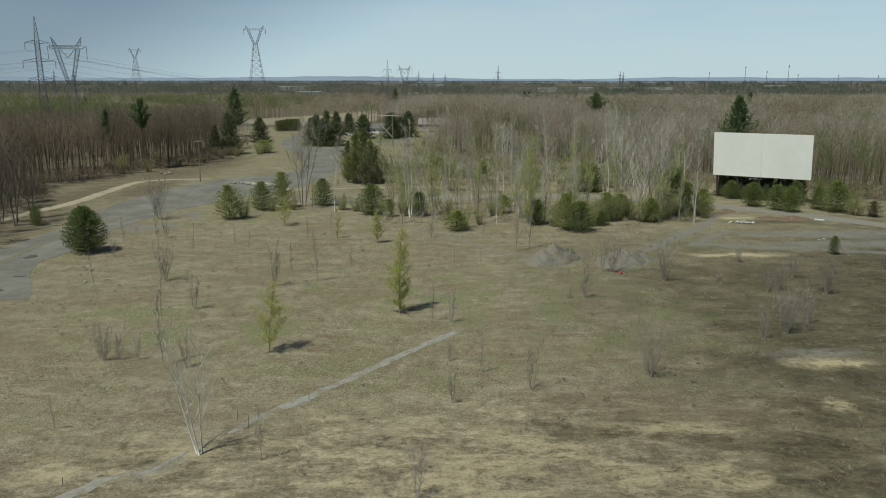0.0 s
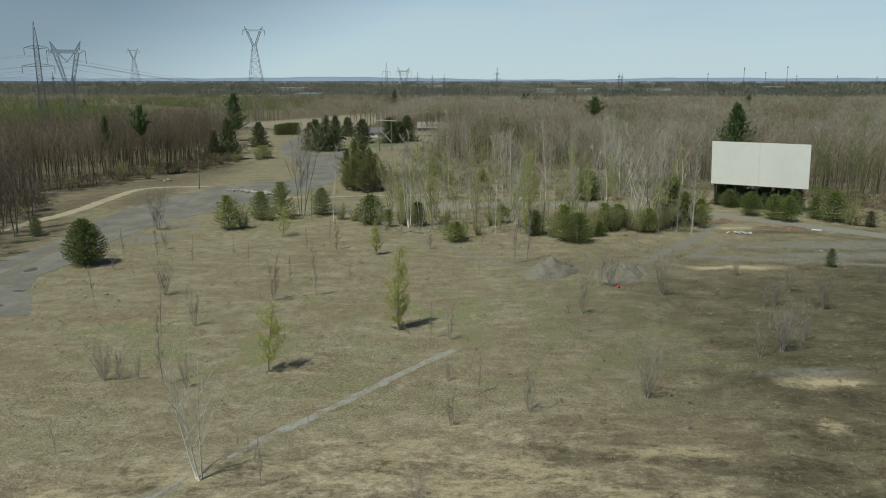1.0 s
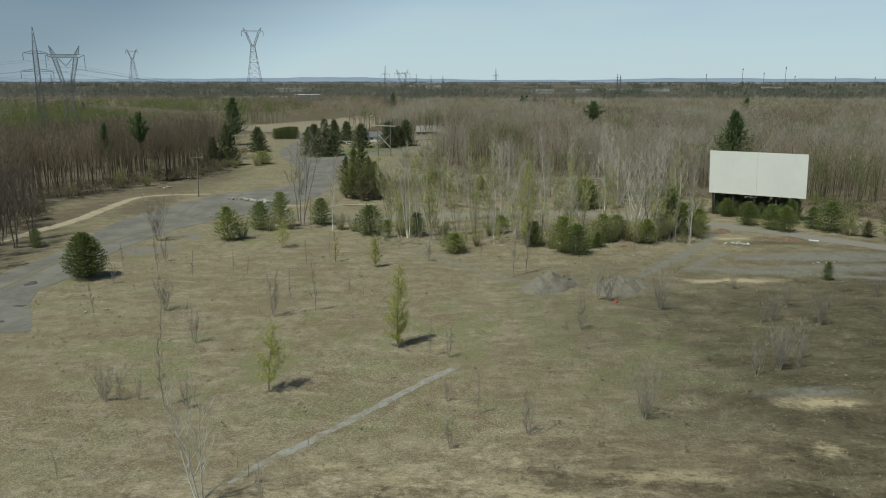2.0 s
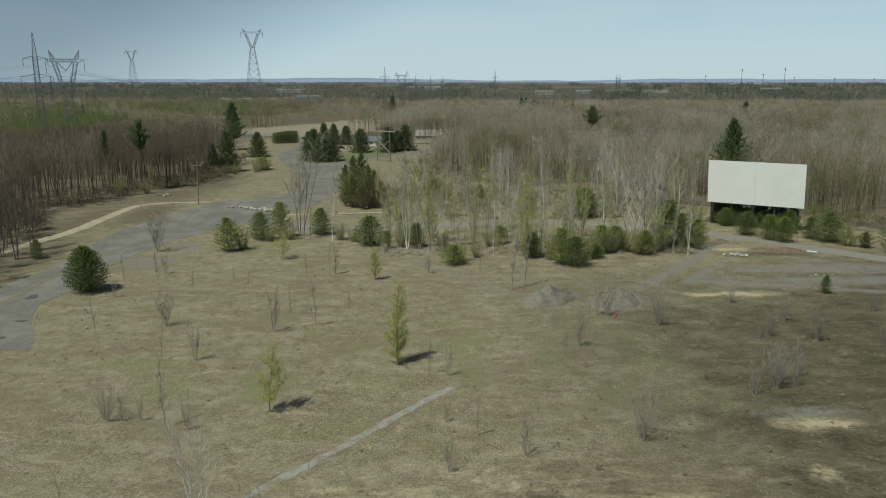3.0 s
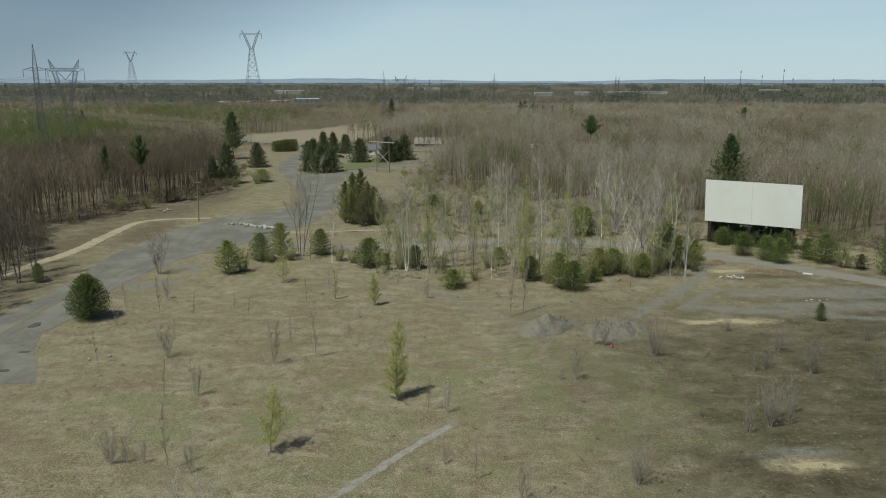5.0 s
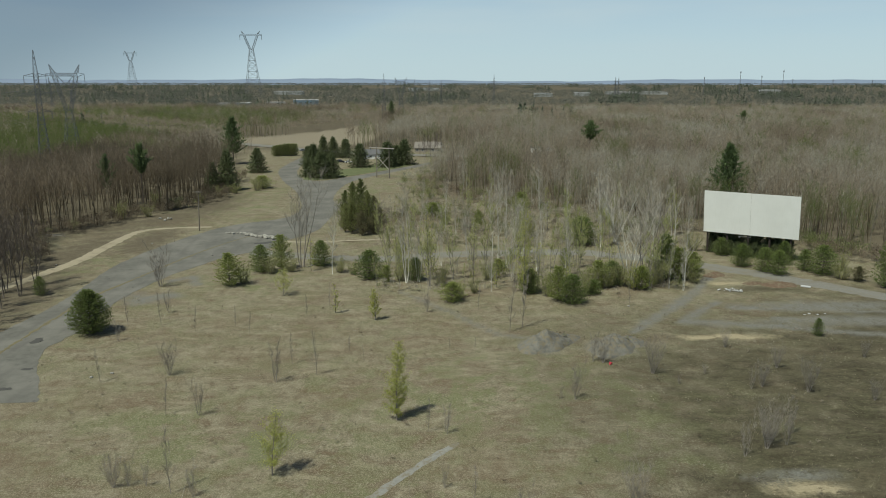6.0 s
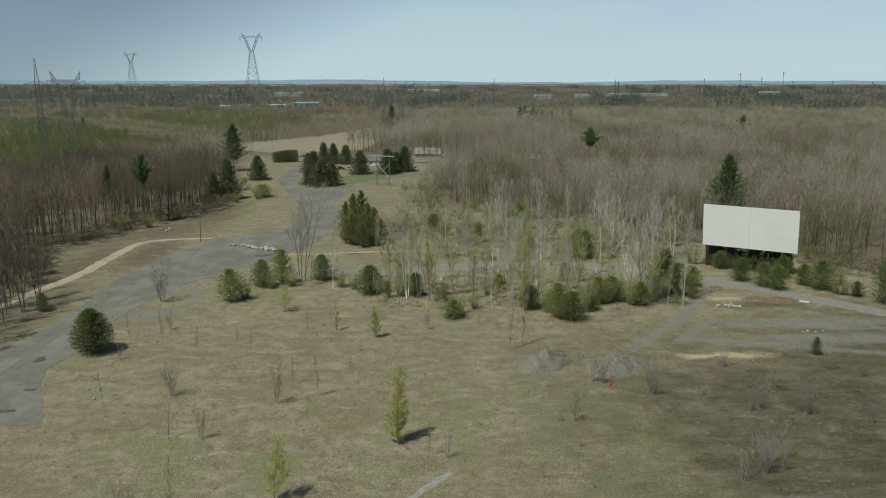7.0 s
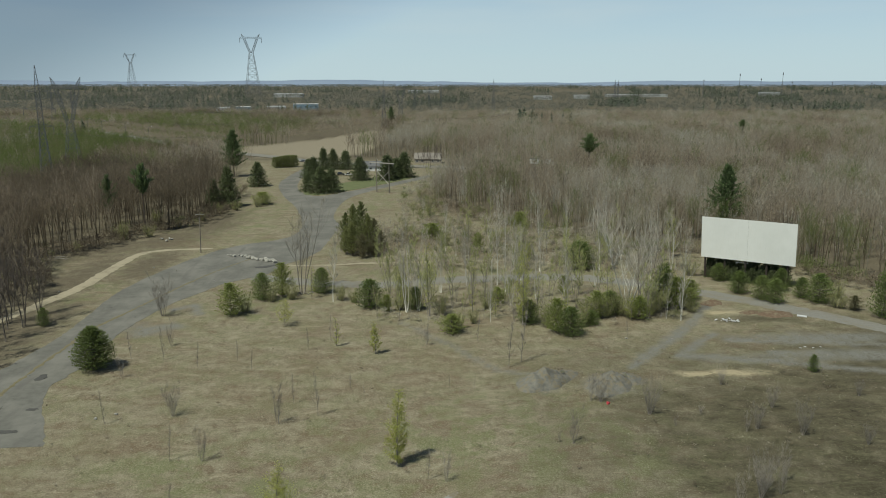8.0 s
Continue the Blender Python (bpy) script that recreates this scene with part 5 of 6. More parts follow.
def open_ground(X, Y):
    """Where no wood stands."""
    o = inside(MEADOW, X, Y) | (near_line(HIGHWAY, X, Y) < 14) | (near_line(TOWER_TRACK, X, Y) < 7) | inside([(-110, 352.6), (-96, 333.8), (-84, 282.1), (-20, 270.4), (-12, 352.6), (-12, 446.7), (10, 464.3), (10, 499.6), (-60, 517.2), (-140, 558.4), (-125, 493.7)], X, Y)
    o |= inside([(-60, 811.1), (-20, 822.9), (60, 893.4), (120, 1058.0), (90, 1058.0)], X, Y) | inside([(-100, 822.9), (-70, 811.1), (-20, 1058.0), (10, 1234.3), (-60, 1234.3)], X, Y)
    return o


LOW_GROWTH = ([(-340, 293.9), (-150, 303.3), (-128, 387.9), (-150, 470.2), (-215, 499.6), (-340, 493.7)], [(-310, 658.3), (-199, 578.3), (-145, 529.0), (-118, 460.8), (-215, 476.1), (-320, 552.5)])


def low_growth(X, Y):
    """The cleared strip under the power line and before the highway, where only young trees stand."""
    return inside(LOW_GROWTH[0], X, Y) | inside(LOW_GROWTH[1], X, Y)


def tones(X, Y, r):
    """Tint of each tree: patches of grey, russet and olive, with a young green wood in the west; near western trees are
    shaded darker by tint.
    """
    t = 0.2 + 0.16 * waves(X, Y, 75.0, 21, 3) + 0.11 * waves(X, Y, 190.0, 25, 2) + r.normal(0, np.where(Y > 352.6, 0.06, 0.11), len(X))
    t = np.clip(t, 0.0, 0.6)
    t = np.where(r.uniform(size=len(X)) < 0.03, 0.82, t)
    green = np.clip(1 - np.hypot((X + 350) / 240, (Y - 740) / 320), 0, 1) > 0.12 + 0.2 * waves(X, Y, 60.0, 22, 2)
    t = np.where(green & (r.uniform(size=len(X)) < 0.7), r.uniform(0.8, 1.0, len(X)), t)
    # near western trees: dark brown tint, part bark, part shade put into the colour
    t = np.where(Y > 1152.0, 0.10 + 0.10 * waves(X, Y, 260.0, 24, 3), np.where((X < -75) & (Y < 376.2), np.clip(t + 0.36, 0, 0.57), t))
    t = np.where(low_growth(X, Y) & (r.uniform(size=len(X)) < np.where(-X > 205 + 0.1 * (Y - 405.5), 0.9, 0.06)), r.uniform(0.8, 1.0, len(X)), t)
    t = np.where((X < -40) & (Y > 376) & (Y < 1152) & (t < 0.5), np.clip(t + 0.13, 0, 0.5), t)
    return np.clip(t, 0, 1)


W_NEAR = lambda X, Y: (inside(WOOD_WEST, X, Y) | inside(WOOD_EAST, X, Y)) & ~open_ground(X, Y) & (np.abs(X) < 0.665 * Y + 20)
NEAR_KINDS = [forest_tree(400 + i, 15, 15, 0.0019, (0.22, -0.3, 0.14, 0.25, -0.16, 0.18, 0.2)[i]) for i in range(7)]
MID_KINDS = [forest_tree(420 + i, 10, 8, 0.0044, (0.1, -0.1, 0.12, 0.0, -0.12, 0.08)[i]) for i in range(6)]
BACK_KINDS = [twig_tree(430 + i, 42, 2, 0.011, 0.07, 0.3, False) for i in range(5)]
FAR_KINDS = [twig_tree(440 + i, 24, 1, 0.02, 0.075, 0.45, False) for i in range(4)]
HORIZON_KINDS = [twig_tree(460 + i, 11, 1, 0.042, 0.09, 0.4, False) for i in range(3)]
SCRUB_KINDS = [forest_tree(490 + i, 11, 8, 0.0075, -0.04) for i in range(4)]
WEED_KINDS = [twig_tree(485 + i, 26, 5, 0.02, 0.28, 0.05, False) for i in range(4)]
BRUSH_KINDS = [twig_tree(495 + i, 60, 8, 0.012, 0.14, 0.1, False) for i in range(4)]


def wood(name, kinds, n, half, y0, y1, keep, seed, low, high, spread, label, mat=None):
    X, Y, r = scatter(n, -half, half, y0, y1, keep, seed)
    H = r.uniform(low, high, len(X)) * (1 + 0.12 * waves(X, Y, 60.0, 23, 2)) * np.where(X < 0, 1.06, 0.95) * np.where(near_line(HIGHWAY[:8], X, Y) < 42, 0.5, np.where(low_growth(X, Y), 0.78, 1.0))
    H *= np.where(near_line(WOOD_EAST[:13], X, Y) < 16, r.uniform(0.5, 1.05, len(X)), 1.0)
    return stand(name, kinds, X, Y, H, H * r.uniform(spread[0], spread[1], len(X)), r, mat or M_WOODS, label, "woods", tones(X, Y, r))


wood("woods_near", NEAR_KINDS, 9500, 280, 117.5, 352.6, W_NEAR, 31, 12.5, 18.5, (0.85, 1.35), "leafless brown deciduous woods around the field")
wood("woods_middle", MID_KINDS, 10500, 480, 352.6, 658.3, lambda X, Y: W_NEAR(X, Y) | ((Y > 493.7) & ~open_ground(X, Y) & (np.abs(X) < 0.665 * Y + 20)), 36, 12, 18, (0.9, 1.4), "leafless brown woods behind the first trees")
wood("woods_back", BACK_KINDS, 23000, 800, 658.3, 1152.0, lambda X, Y: ~open_ground(X, Y) & (np.abs(X) < 0.665 * Y + 25), 32, 11.5, 16.5, (1.0, 1.5), "leafless grey-brown woods in the middle distance")
wood("woods_far", FAR_KINDS, 27000, 1850, 1152.0, 2703.7, lambda X, Y: (np.abs(X) < 0.665 * Y) & (waves(X, Y, 420.0, 33, 3) > -0.75), 33, 11, 17, (1.3, 2.1), "grey-brown mixed woods far off, haze in their colour", M_HAZEDWOODS)
wood("woods_horizon", HORIZON_KINDS, 24000, 3300, 2703.7, 4950, lambda X, Y: (np.abs(X) < 0.665 * Y) & (waves(X, Y, 700.0, 34, 3) > -0.5), 34, 10, 17, (2.0, 3.2), "mixed woods before the horizon, haze in their colour", M_HAZEDWOODS)
wood("scrub", SCRUB_KINDS, 17000, 430, 293.9, 758.2, lambda X, Y: low_growth(X, Y) & ~open_ground(X, Y) & (np.abs(X) < 0.665 * Y + 20), 37, 10, 15, (0.75, 1.15), "young green aspens under the power line")


def brush_tones(X, Y, r):
    """Brush: the woods' tones, with clumps that are just coming into leaf."""
    budding = r.uniform(size=len(X)) < np.clip(0.24 + 0.4 * waves(X, Y, 16.0, 44, 3), 0.03, 0.7) * np.where(X > -30, 1.0, 0.25)
    return np.where(budding, r.uniform(0.68, 0.9, len(X)), tones(X, Y, r))


def at_edge(X, Y):
    """The brushy margin of the woods."""
    e = np.minimum(near_line(WOOD_EAST[:13], X, Y), near_line(WOOD_WEST[2:16], X, Y))
    return (e < 6.5) & ~inside(road_poly, X, Y) & (near_line(GRAVEL_ROAD, X, Y) > 6) & (near_line(SAND_PATH, X, Y) > 4)


X, Y, r = scatter(14000, -125, 150, 129.3, 352.6, at_edge, 38)
H = r.uniform(1.5, 5.0, len(X))
stand("undergrowth", BRUSH_KINDS, X, Y, H, H * r.uniform(1.2, 2.2, len(X)), r, M_WOODS, "low brush, partly budding, along the woods' edge", "brush", brush_tones(X, Y, r))
X, Y, r = scatter(2600, -18, 68, 150.5, 249.2, lambda X, Y: (near_line(GRAVEL_ROAD, X, Y) > 5) & (near_line(TRACK, X, Y) > 2.5) & ~inside(WOOD_EAST, X, Y) & ~((X > 57) & (Y < 197.5)) & (waves(X, Y, 14.0, 39, 3) + np.where(Y > 195.1, 0.35, -0.25) > 0.1), 39)
H = r.uniform(0.8, 3.4, len(X)) * np.where(Y > 195.1, 1.25, 0.8)
stand("thicket", BRUSH_KINDS, X, Y, H, H * r.uniform(1.2, 2.4, len(X)), r, M_WOODS, "low brush, partly budding, among the bushes of the old field", "brush", brush_tones(X, Y, r))
X, Y, r = scatter(900, -17, 14, 232, 400, lambda X, Y: ~inside(road_poly, X, Y) & (near_line(ROAD_IN, X, Y) > 7) & ~inside(WOOD_EAST, X, Y) & (X > -15 + 9 * waves(X, Y, 22.0, 43, 3)), 43)
H = r.uniform(1.2, 4.2, len(X))
stand("brushwood", BRUSH_KINDS, X, Y, H, H * r.uniform(1.2, 2.2, len(X)), r, M_WOODS, "brush, partly budding, between the driveway and the woods", "brush", brush_tones(X, Y, r))
X, Y = (np.concatenate([r.normal(p[i], 0.42 * p[2], 22) for p in PILES]) for i in (0, 1))
H = r.uniform(0.35, 1.0, len(X))
weeds = stand("weeds", BRUSH_KINDS, X, Y, H, H * r.uniform(0.8, 1.6, len(X)), r, M_WOODS, "dry weeds growing over the gravel mounds", "weeds", r.uniform(0.3, 0.9, len(X)))
for v in weeds.data.vertices:
    v.co.z += max(0.75 * p[3] * max(0.0, 1 - math.hypot(v.co.x - p[0], v.co.y - p[1]) / p[2]) for p in PILES)
X, Y, r = scatter(1500, -72, 76, 42.3, 150.5, lambda X, Y: (np.abs(X) < 0.64 * Y + 8) & ~inside(road_poly, X, Y) & (near_line(FOOTPATH, X, Y) > 1.0) & (waves(X, Y, 16.0, 40, 3) > -0.35), 40)
H = r.uniform(0.25, 0.8, len(X))
stand("dry_weeds", WEED_KINDS, X, Y, H, H * r.uniform(1.0, 2.6, len(X)), r, M_WOODS, "scattered dry weed stalks over the field", "weeds", r.uniform(0.1, 0.68, len(X)))
BIRCH_KINDS = [twig_tree(470 + i, 26, 9, 0.003, 0.06) for i in range(4)]
X, Y, r = scatter(900, 0, 230, 194.0, 387.9, lambda X, Y: inside(WOOD_EAST, X, Y) & (waves(X, Y, 40.0, 41, 3) > -0.2), 41)
H = r.uniform(11, 17, len(X))
stand("birches", BIRCH_KINDS, X, Y, H, H * r.uniform(0.7, 1.1, len(X)), r, M_BIRCH, "pale birch stems standing in the bare woods", "woods")
CONES = [cone_tree(480 + i, 6, 4) for i in range(3)]
X, Y, r = scatter(45000, -2600, 2600, 658.3, 3996.7, lambda X, Y: ~open_ground(X, Y) & (np.abs(X) < 0.665 * Y) & (waves(X, Y, 300.0, 35, 3) + 0.32 * (X > 0.255 * Y) * (Y > 1175.5) + 0.3 * (X < -0.255 * Y) * (Y > 1175.5) + 0.9 * (np.hypot((X + 30) / 150, (Y - 1763.2) / 160) < 1) > np.where(Y > 1763.2, 0.95, np.where(Y > 1175.5, 0.98, 1.3))), 35)
H = r.uniform(12, 20, len(X))
stand("conifers_far", CONES, X, Y, H, H * r.uniform(1.1, 1.8, len(X)), r, M_HAZEDCONIFER, "green conifer stands in the distance, greyed by haze in their colour", "woods")

# ---- hills on the horizon ----
def hills(name, y, low, high, seed, mat, label):
    X = np.linspace(-5200, 5200, 420)
    crest = high + 7 * waves(X, X * 0, 2600.0, seed, 4) + 2.0 * waves(X, X * 0, 240.0, seed + 1, 2)
    V = np.concatenate([np.stack([X, np.full_like(X, y - 70.5), np.full_like(X, low)], 1), np.stack([X, np.full_like(X, y), crest], 1), np.stack([X, np.full_like(X, y + 60), np.full_like(X, low)], 1)])
    n = len(X)
    q = np.arange(n - 1)
    T = np.concatenate([np.stack([q + o, q + o + 1, q + o + n + 1], 1) for o in (0, n)] + [np.stack([q + o, q + o + n + 1, q + o + n], 1) for o in (0, n)])
    return tagged(new(name, trimesh(name, V, T, mat, None, True)), label, "hills", kind="structure")


# distance haze is put into the hills' blue base colour
M_HAZEDHILL = simple("hazed_blue_hills", (0.165, 0.21, 0.285), (0.19, 0.235, 0.31), 0.002, 0.01, 1.0, 0.0)
hills("backdrop_hills", 5000, 0, 57, 5, M_HAZEDHILL, "low hills along the horizon, blue from haze in their colour")

# ---- the drive-in screen ----
SCREEN_FOOT, SCREEN_U, SCREEN_W, SCREEN_LOW, SCREEN_TOP = Vector((71.3, 191.8, 0)), Vector((0.8659, -0.5001, 0)), 23.27, 5.9, 16.9


def screen_point(u, z, back=0.0):
    rise = (z - SCREEN_LOW) / (SCREEN_TOP - SCREEN_LOW)
    return SCREEN_FOOT + SCREEN_U * (u - 0.35 * rise) + Vector((0.5001, 0.8659, 0)) * (back - 0.83 * rise) + Vector((0, 0, z))


def slab(u0, u1, z0, z1, b0, b1):
    V = [screen_point(u, z, b) for b in (b0, b1) for u, z in ((u0, z0), (u1, z0), (u1, z1), (u0, z1))]
    return Bag().add([tuple(v) for v in V], [(0, 1, 2), (0, 2, 3), (4, 6, 5), (4, 7, 6), (0, 4, 5), (0, 5, 1), (1, 5, 6), (1, 6, 2), (2, 6, 7), (2, 7, 3), (3, 7, 4), (3, 4, 0)])


screen = thing("drive_in_screen", "large white outdoor cinema screen on dark steel posts", "screen")
cols, rows = 8, 3
for i in range(cols):
    for j in range(rows):
        gap = 0.03 if i == 3 else 0.004
        z0 = SCREEN_LOW + (SCREEN_TOP - SCREEN_LOW) * j / rows
        z1 = SCREEN_LOW + (SCREEN_TOP - SCREEN_LOW) * (j + 1) / rows - 0.004
        off = 0.008 * ((i * 7 + j * 3) % 3)
        part("panel", (slab(SCREEN_W * i / cols, SCREEN_W * (i + 1) / cols - gap, z0, z1, off, 0.1), M_SCREEN), screen)
for z in (SCREEN_LOW + 0.1, 9.5, 13.2, SCREEN_TOP - 0.15):
    part("crossbeam", (slab(0.1, SCREEN_W - 0.1, z - 0.12, z + 0.12, 0.11, 0.34), M_DARKSTEEL), screen)
for u in (1.0, 6.0, 11.2, 16.4, 21.4):
    post, brace = Bag(), Bag()
    post.bar(screen_point(u, -0.3, 0.55), screen_point(u, SCREEN_TOP - 0.2, 0.55), 0.4)
    brace.bar(screen_point(u, -0.3, 5.5), screen_point(u, 12.5, 0.7), 0.25)
    part("post", (post, M_DARKSTEEL), screen)
    part("brace", (brace, M_DARKSTEEL), screen)
part("edge_trim", (slab(-0.06, SCREEN_W + 0.06, SCREEN_LOW - 0.12, SCREEN_LOW - 0.006, -0.03, 0.2), M_SCREEN), screen, "white metal bottom edge")
lamp = Bag()
lamp.bar(screen_point(9.2, 5.35, -0.4), screen_point(12.0, 5.35, -0.4), 0.1).box(*screen_point(9.2, 5.25, -0.5), 0.5, 0.4, 0.35, -0.45)
lamp.bar(screen_point(9.6, 5.3, -0.4), screen_point(9.6, 5.9, 0.3), 0.06).bar(screen_point(11.8, 5.3, -0.4), screen_point(11.8, 5.9, 0.3), 0.06)
part("lamp_bracket", (lamp, M_STEEL), screen, "pale bracket with a small floodlight")

# ---- pylons ----
def lattice(bag, rings, w, n_sides=4):
    """Braced tower: rings of (x, y, half x, half y, z) joined by legs and crossed bars."""
    for a, b in zip(rings[:-1], rings[1:]):
        A = [Vector((a[0] + sx * a[2], a[1] + sy * a[3], a[4])) for sx, sy in ((-1, -1), (1, -1), (1, 1), (-1, 1))]
        B = [Vector((b[0] + sx * b[2], b[1] + sy * b[3], b[4])) for sx, sy in ((-1, -1), (1, -1), (1, 1), (-1, 1))]
        for k in range(4):
            m = (k + 1) % 4
            bag.bar(A[k], B[k], w)
            bag.bar(A[k], B[m], w * 0.55)
            bag.bar(A[m], B[k], w * 0.55)
            bag.bar(B[k], B[m], w * 0.55)
    return bag


def body_rings(h0, h1, w0, w1, n, dx0=0.0, dx1=0.0, power=1.0):
    out = []
    for i in range(n + 1):
        u = (i / n) ** power
        w = w0 + (w1 - w0) * u
        out.append((dx0 + (dx1 - dx0) * u, 0, w, w, h0 + (h1 - h0) * u))
    return out


def arm(bag, z, half, w, depth=1.2, root=0.8, sides=(-1, 1)):
    for s in sides:
        tip = Vector((s * half, 0, z + 0.3))
        for y in (-root, root):
            bag.bar((s * root, y, z), tip, w)
            bag.bar((s * root, y, z + depth), tip, w)
        for u in (0.33, 0.66):
            p = Vector((s * root, -root, z)).lerp(tip, u)
            bag.bar(p, Vector((s * root, root, z + depth)).lerp(tip, u), w * 0.6)
            bag.bar(p, Vector((s * root, root, z)).lerp(tip, u), w * 0.6)
    return bag


def insulator(bag, x, z, length):
    bag.tube([(x, 0, z), (x, 0, z - length)], [0.13, 0.13], 5)
    return bag


def mast_pylon(h, x, y, turn, label, w=0.16):
    """Slim mast on splayed legs with three pairs of crossarms and a long tapering peak."""
    ob = thing("pylon", label, "pylon", "pylons", pose(x, y, 0, 0, 0, turn))
    half = h * 0.0175
    part("legs", (lattice(Bag(), body_rings(-0.5, h * 0.5, h * 0.052, half * 1.1, 6), w), M_STEEL), ob)
    part("tower_body", (lattice(Bag(), body_rings(h * 0.5, h * 0.82, half * 1.1, half * 0.9, 9), w * 0.75), M_STEEL), ob)
    part("peak", (lattice(Bag(), body_rings(h * 0.82, h, half * 0.9, 0.1, 4), w * 0.5), M_STEEL), ob)
    for u, reach in ((0.515, 0.086), (0.655, 0.116), (0.795, 0.088)):
        for s in (-1, 1):
            a = part("crossarm", (arm(Bag(), h * u, h * reach, w * 0.75, h * 0.024, half, (s,)), M_STEEL), ob)
            part("insulator", (insulator(Bag(), s * h * reach, h * u, h * 0.05), M_WIRE), a)
    return ob


def window_pylon(h, x, y, turn, label, w=0.16):
    """Pylon whose waist forks into two widening legs that carry one long crossbeam with two horns."""
    ob = thing("pylon", label, "pylon", "pylons", pose(x, y, 0, 0, 0, turn))
    waist, beam = h * 0.52, h * 0.88
    part("tower_body", (lattice(Bag(), body_rings(-0.5, waist, h * 0.082, h * 0.028, 6), w), M_STEEL), ob)
    for s in (-1, 1):
        out = h * 0.022
        inner, outer = (s * (h * 0.008), s * (h * 0.085)), (s * (h * 0.034), s * (h * 0.125))
        rings = []
        for i in range(8):
            u = i / 7
            x0, x1 = inner[0] + (inner[1] - inner[0]) * u, outer[0] + (outer[1] - outer[0]) * u
            rings.append(((x0 + x1) / 2, 0, abs(x1 - x0) / 2, out * (1 - 0.3 * u), waist + (beam - waist) * u))
        part("fork", (lattice(Bag(), rings, w * 0.7), M_STEEL), ob)
        part("horn", (lattice(Bag(), body_rings(beam + h * 0.032, h, h * 0.02, 0.1, 5, s * h * 0.112, s * h * 0.148), w * 0.5), M_STEEL), ob)
    B = Bag()
    n = 14
    for y0 in (-0.8, 0.8):
        B.bar((-h * 0.135, y0, beam), (h * 0.135, y0, beam), w * 0.9).bar((-h * 0.135, y0, beam + h * 0.032), (h * 0.135, y0, beam + h * 0.032), w * 0.9)
        for s in (-1, 1):
            B.bar((s * h * 0.135, y0, beam), (s * h * 0.19, 0, beam + h * 0.024), w * 0.7).bar((s * h * 0.135, y0, beam + h * 0.032), (s * h * 0.19, 0, beam + h * 0.024), w * 0.7)
        for i in range(n):
            a, b = -h * 0.15 + h * 0.27 * i / n, -h * 0.15 + h * 0.27 * (i + 1) / n
            B.bar((a, y0, beam), ((a + b) / 2, y0, beam + h * 0.032), w * 0.5).bar(((a + b) / 2, y0, beam + h * 0.032), (b, y0, beam), w * 0.5)
    b = part("crossbeam", (B, M_STEEL), ob)
    for s in (-1, 1):
        part("insulator", (insulator(Bag(), s * h * 0.188, beam + h * 0.02, h * 0.13), M_WIRE), b)
    v = Bag().tube([(-h * 0.075, 0, beam), (0, 0, beam - h * 0.09)], [0.16, 0.16], 5).tube([(h * 0.075, 0, beam), (0, 0, beam - h * 0.09)], [0.16, 0.16], 5)
    part("insulator", (v, M_WIRE), b, "V-shaped hanging insulator string")
    return ob


def crossing_pylon(h, x, y, turn, label, w=0.62):
    """Very tall pylon of a river crossing, splayed below and forked above."""
    ob = thing("pylon", label, "pylon", "pylons", pose(x, y, far_rise(np.array(float(y))), 0, 0, turn))
    waist, beam = h * 0.72, h * 0.935
    part("tower_body", (lattice(Bag(), body_rings(-2, waist, h * 0.125, h * 0.03, 8, power=0.85), w), M_STEEL), ob)
    for s in (-1, 1):
        part("fork", (lattice(Bag(), body_rings(waist, beam, h * 0.014, h * 0.014, 5, s * h * 0.016, s * h * 0.1), w * 0.75), M_STEEL), ob)
        part("horn", (lattice(Bag(), body_rings(beam + h * 0.018, h, h * 0.012, 0.4, 3, s * h * 0.108, s * h * 0.14), w * 0.65), M_STEEL), ob)
        part("insulator", (Bag().tube([(s * h * 0.165, 0, beam + 1), (s * h * 0.165, 0, beam - h * 0.065)], [0.6, 0.6], 5), M_WIRE), ob)
    B = Bag()
    for y0 in (-1.6, 1.6):
        for z in (beam, beam + h * 0.018):
            B.bar((-h * 0.168, y0, z), (h * 0.168, y0, z), w * 0.7)
        for i in range(12):
            a = -h * 0.168 + h * 0.336 * i / 12
            B.bar((a, y0, beam), (a + h * 0.028, y0, beam + h * 0.018), w * 0.4)
    part("crossbeam", (B, M_STEEL), ob)
    return ob


mast_pylon(59.6, -192.0, 359.2, 20, "grey lattice steel pylon with three crossarms", 0.21)
window_pylon(54.6, -215.4, 434.9, 12, "grey lattice steel pylon with forked window head", 0.2)
crossing_pylon(179, -521, 2115.9, 5, "very tall grey crossing pylon with splayed legs")
crossing_pylon(168, -1430, 3526.5, 5, "very tall distant crossing pylon in haze")
mast_pylon(54, -64, 869.9, 10, "grey lattice steel pylon beyond the brown field", 0.2)
window_pylon(50, -48, 940.4, 10, "grey forked lattice pylon beyond the brown field", 0.2)
mast_pylon(56, 90, 1239.0, 10, "slim grey lattice pylon above far woods", 0.22)
mast_pylon(57.5, 474, 2027.7, 10, "distant grey lattice pylon above far woods", 0.35)
mast_pylon(56, 492, 2068.9, 10, "distant grey lattice pylon above far woods", 0.35)
for x, y, h in ((-46, 1410.6, 50), (-20, 1516.4, 48), (4, 1563.4, 48), (-545, 1058.0, 46), (-520, 1063.8, 46)):
    mast_pylon(h, x, y, 10, "small distant lattice pylon above far woods", 0.25)


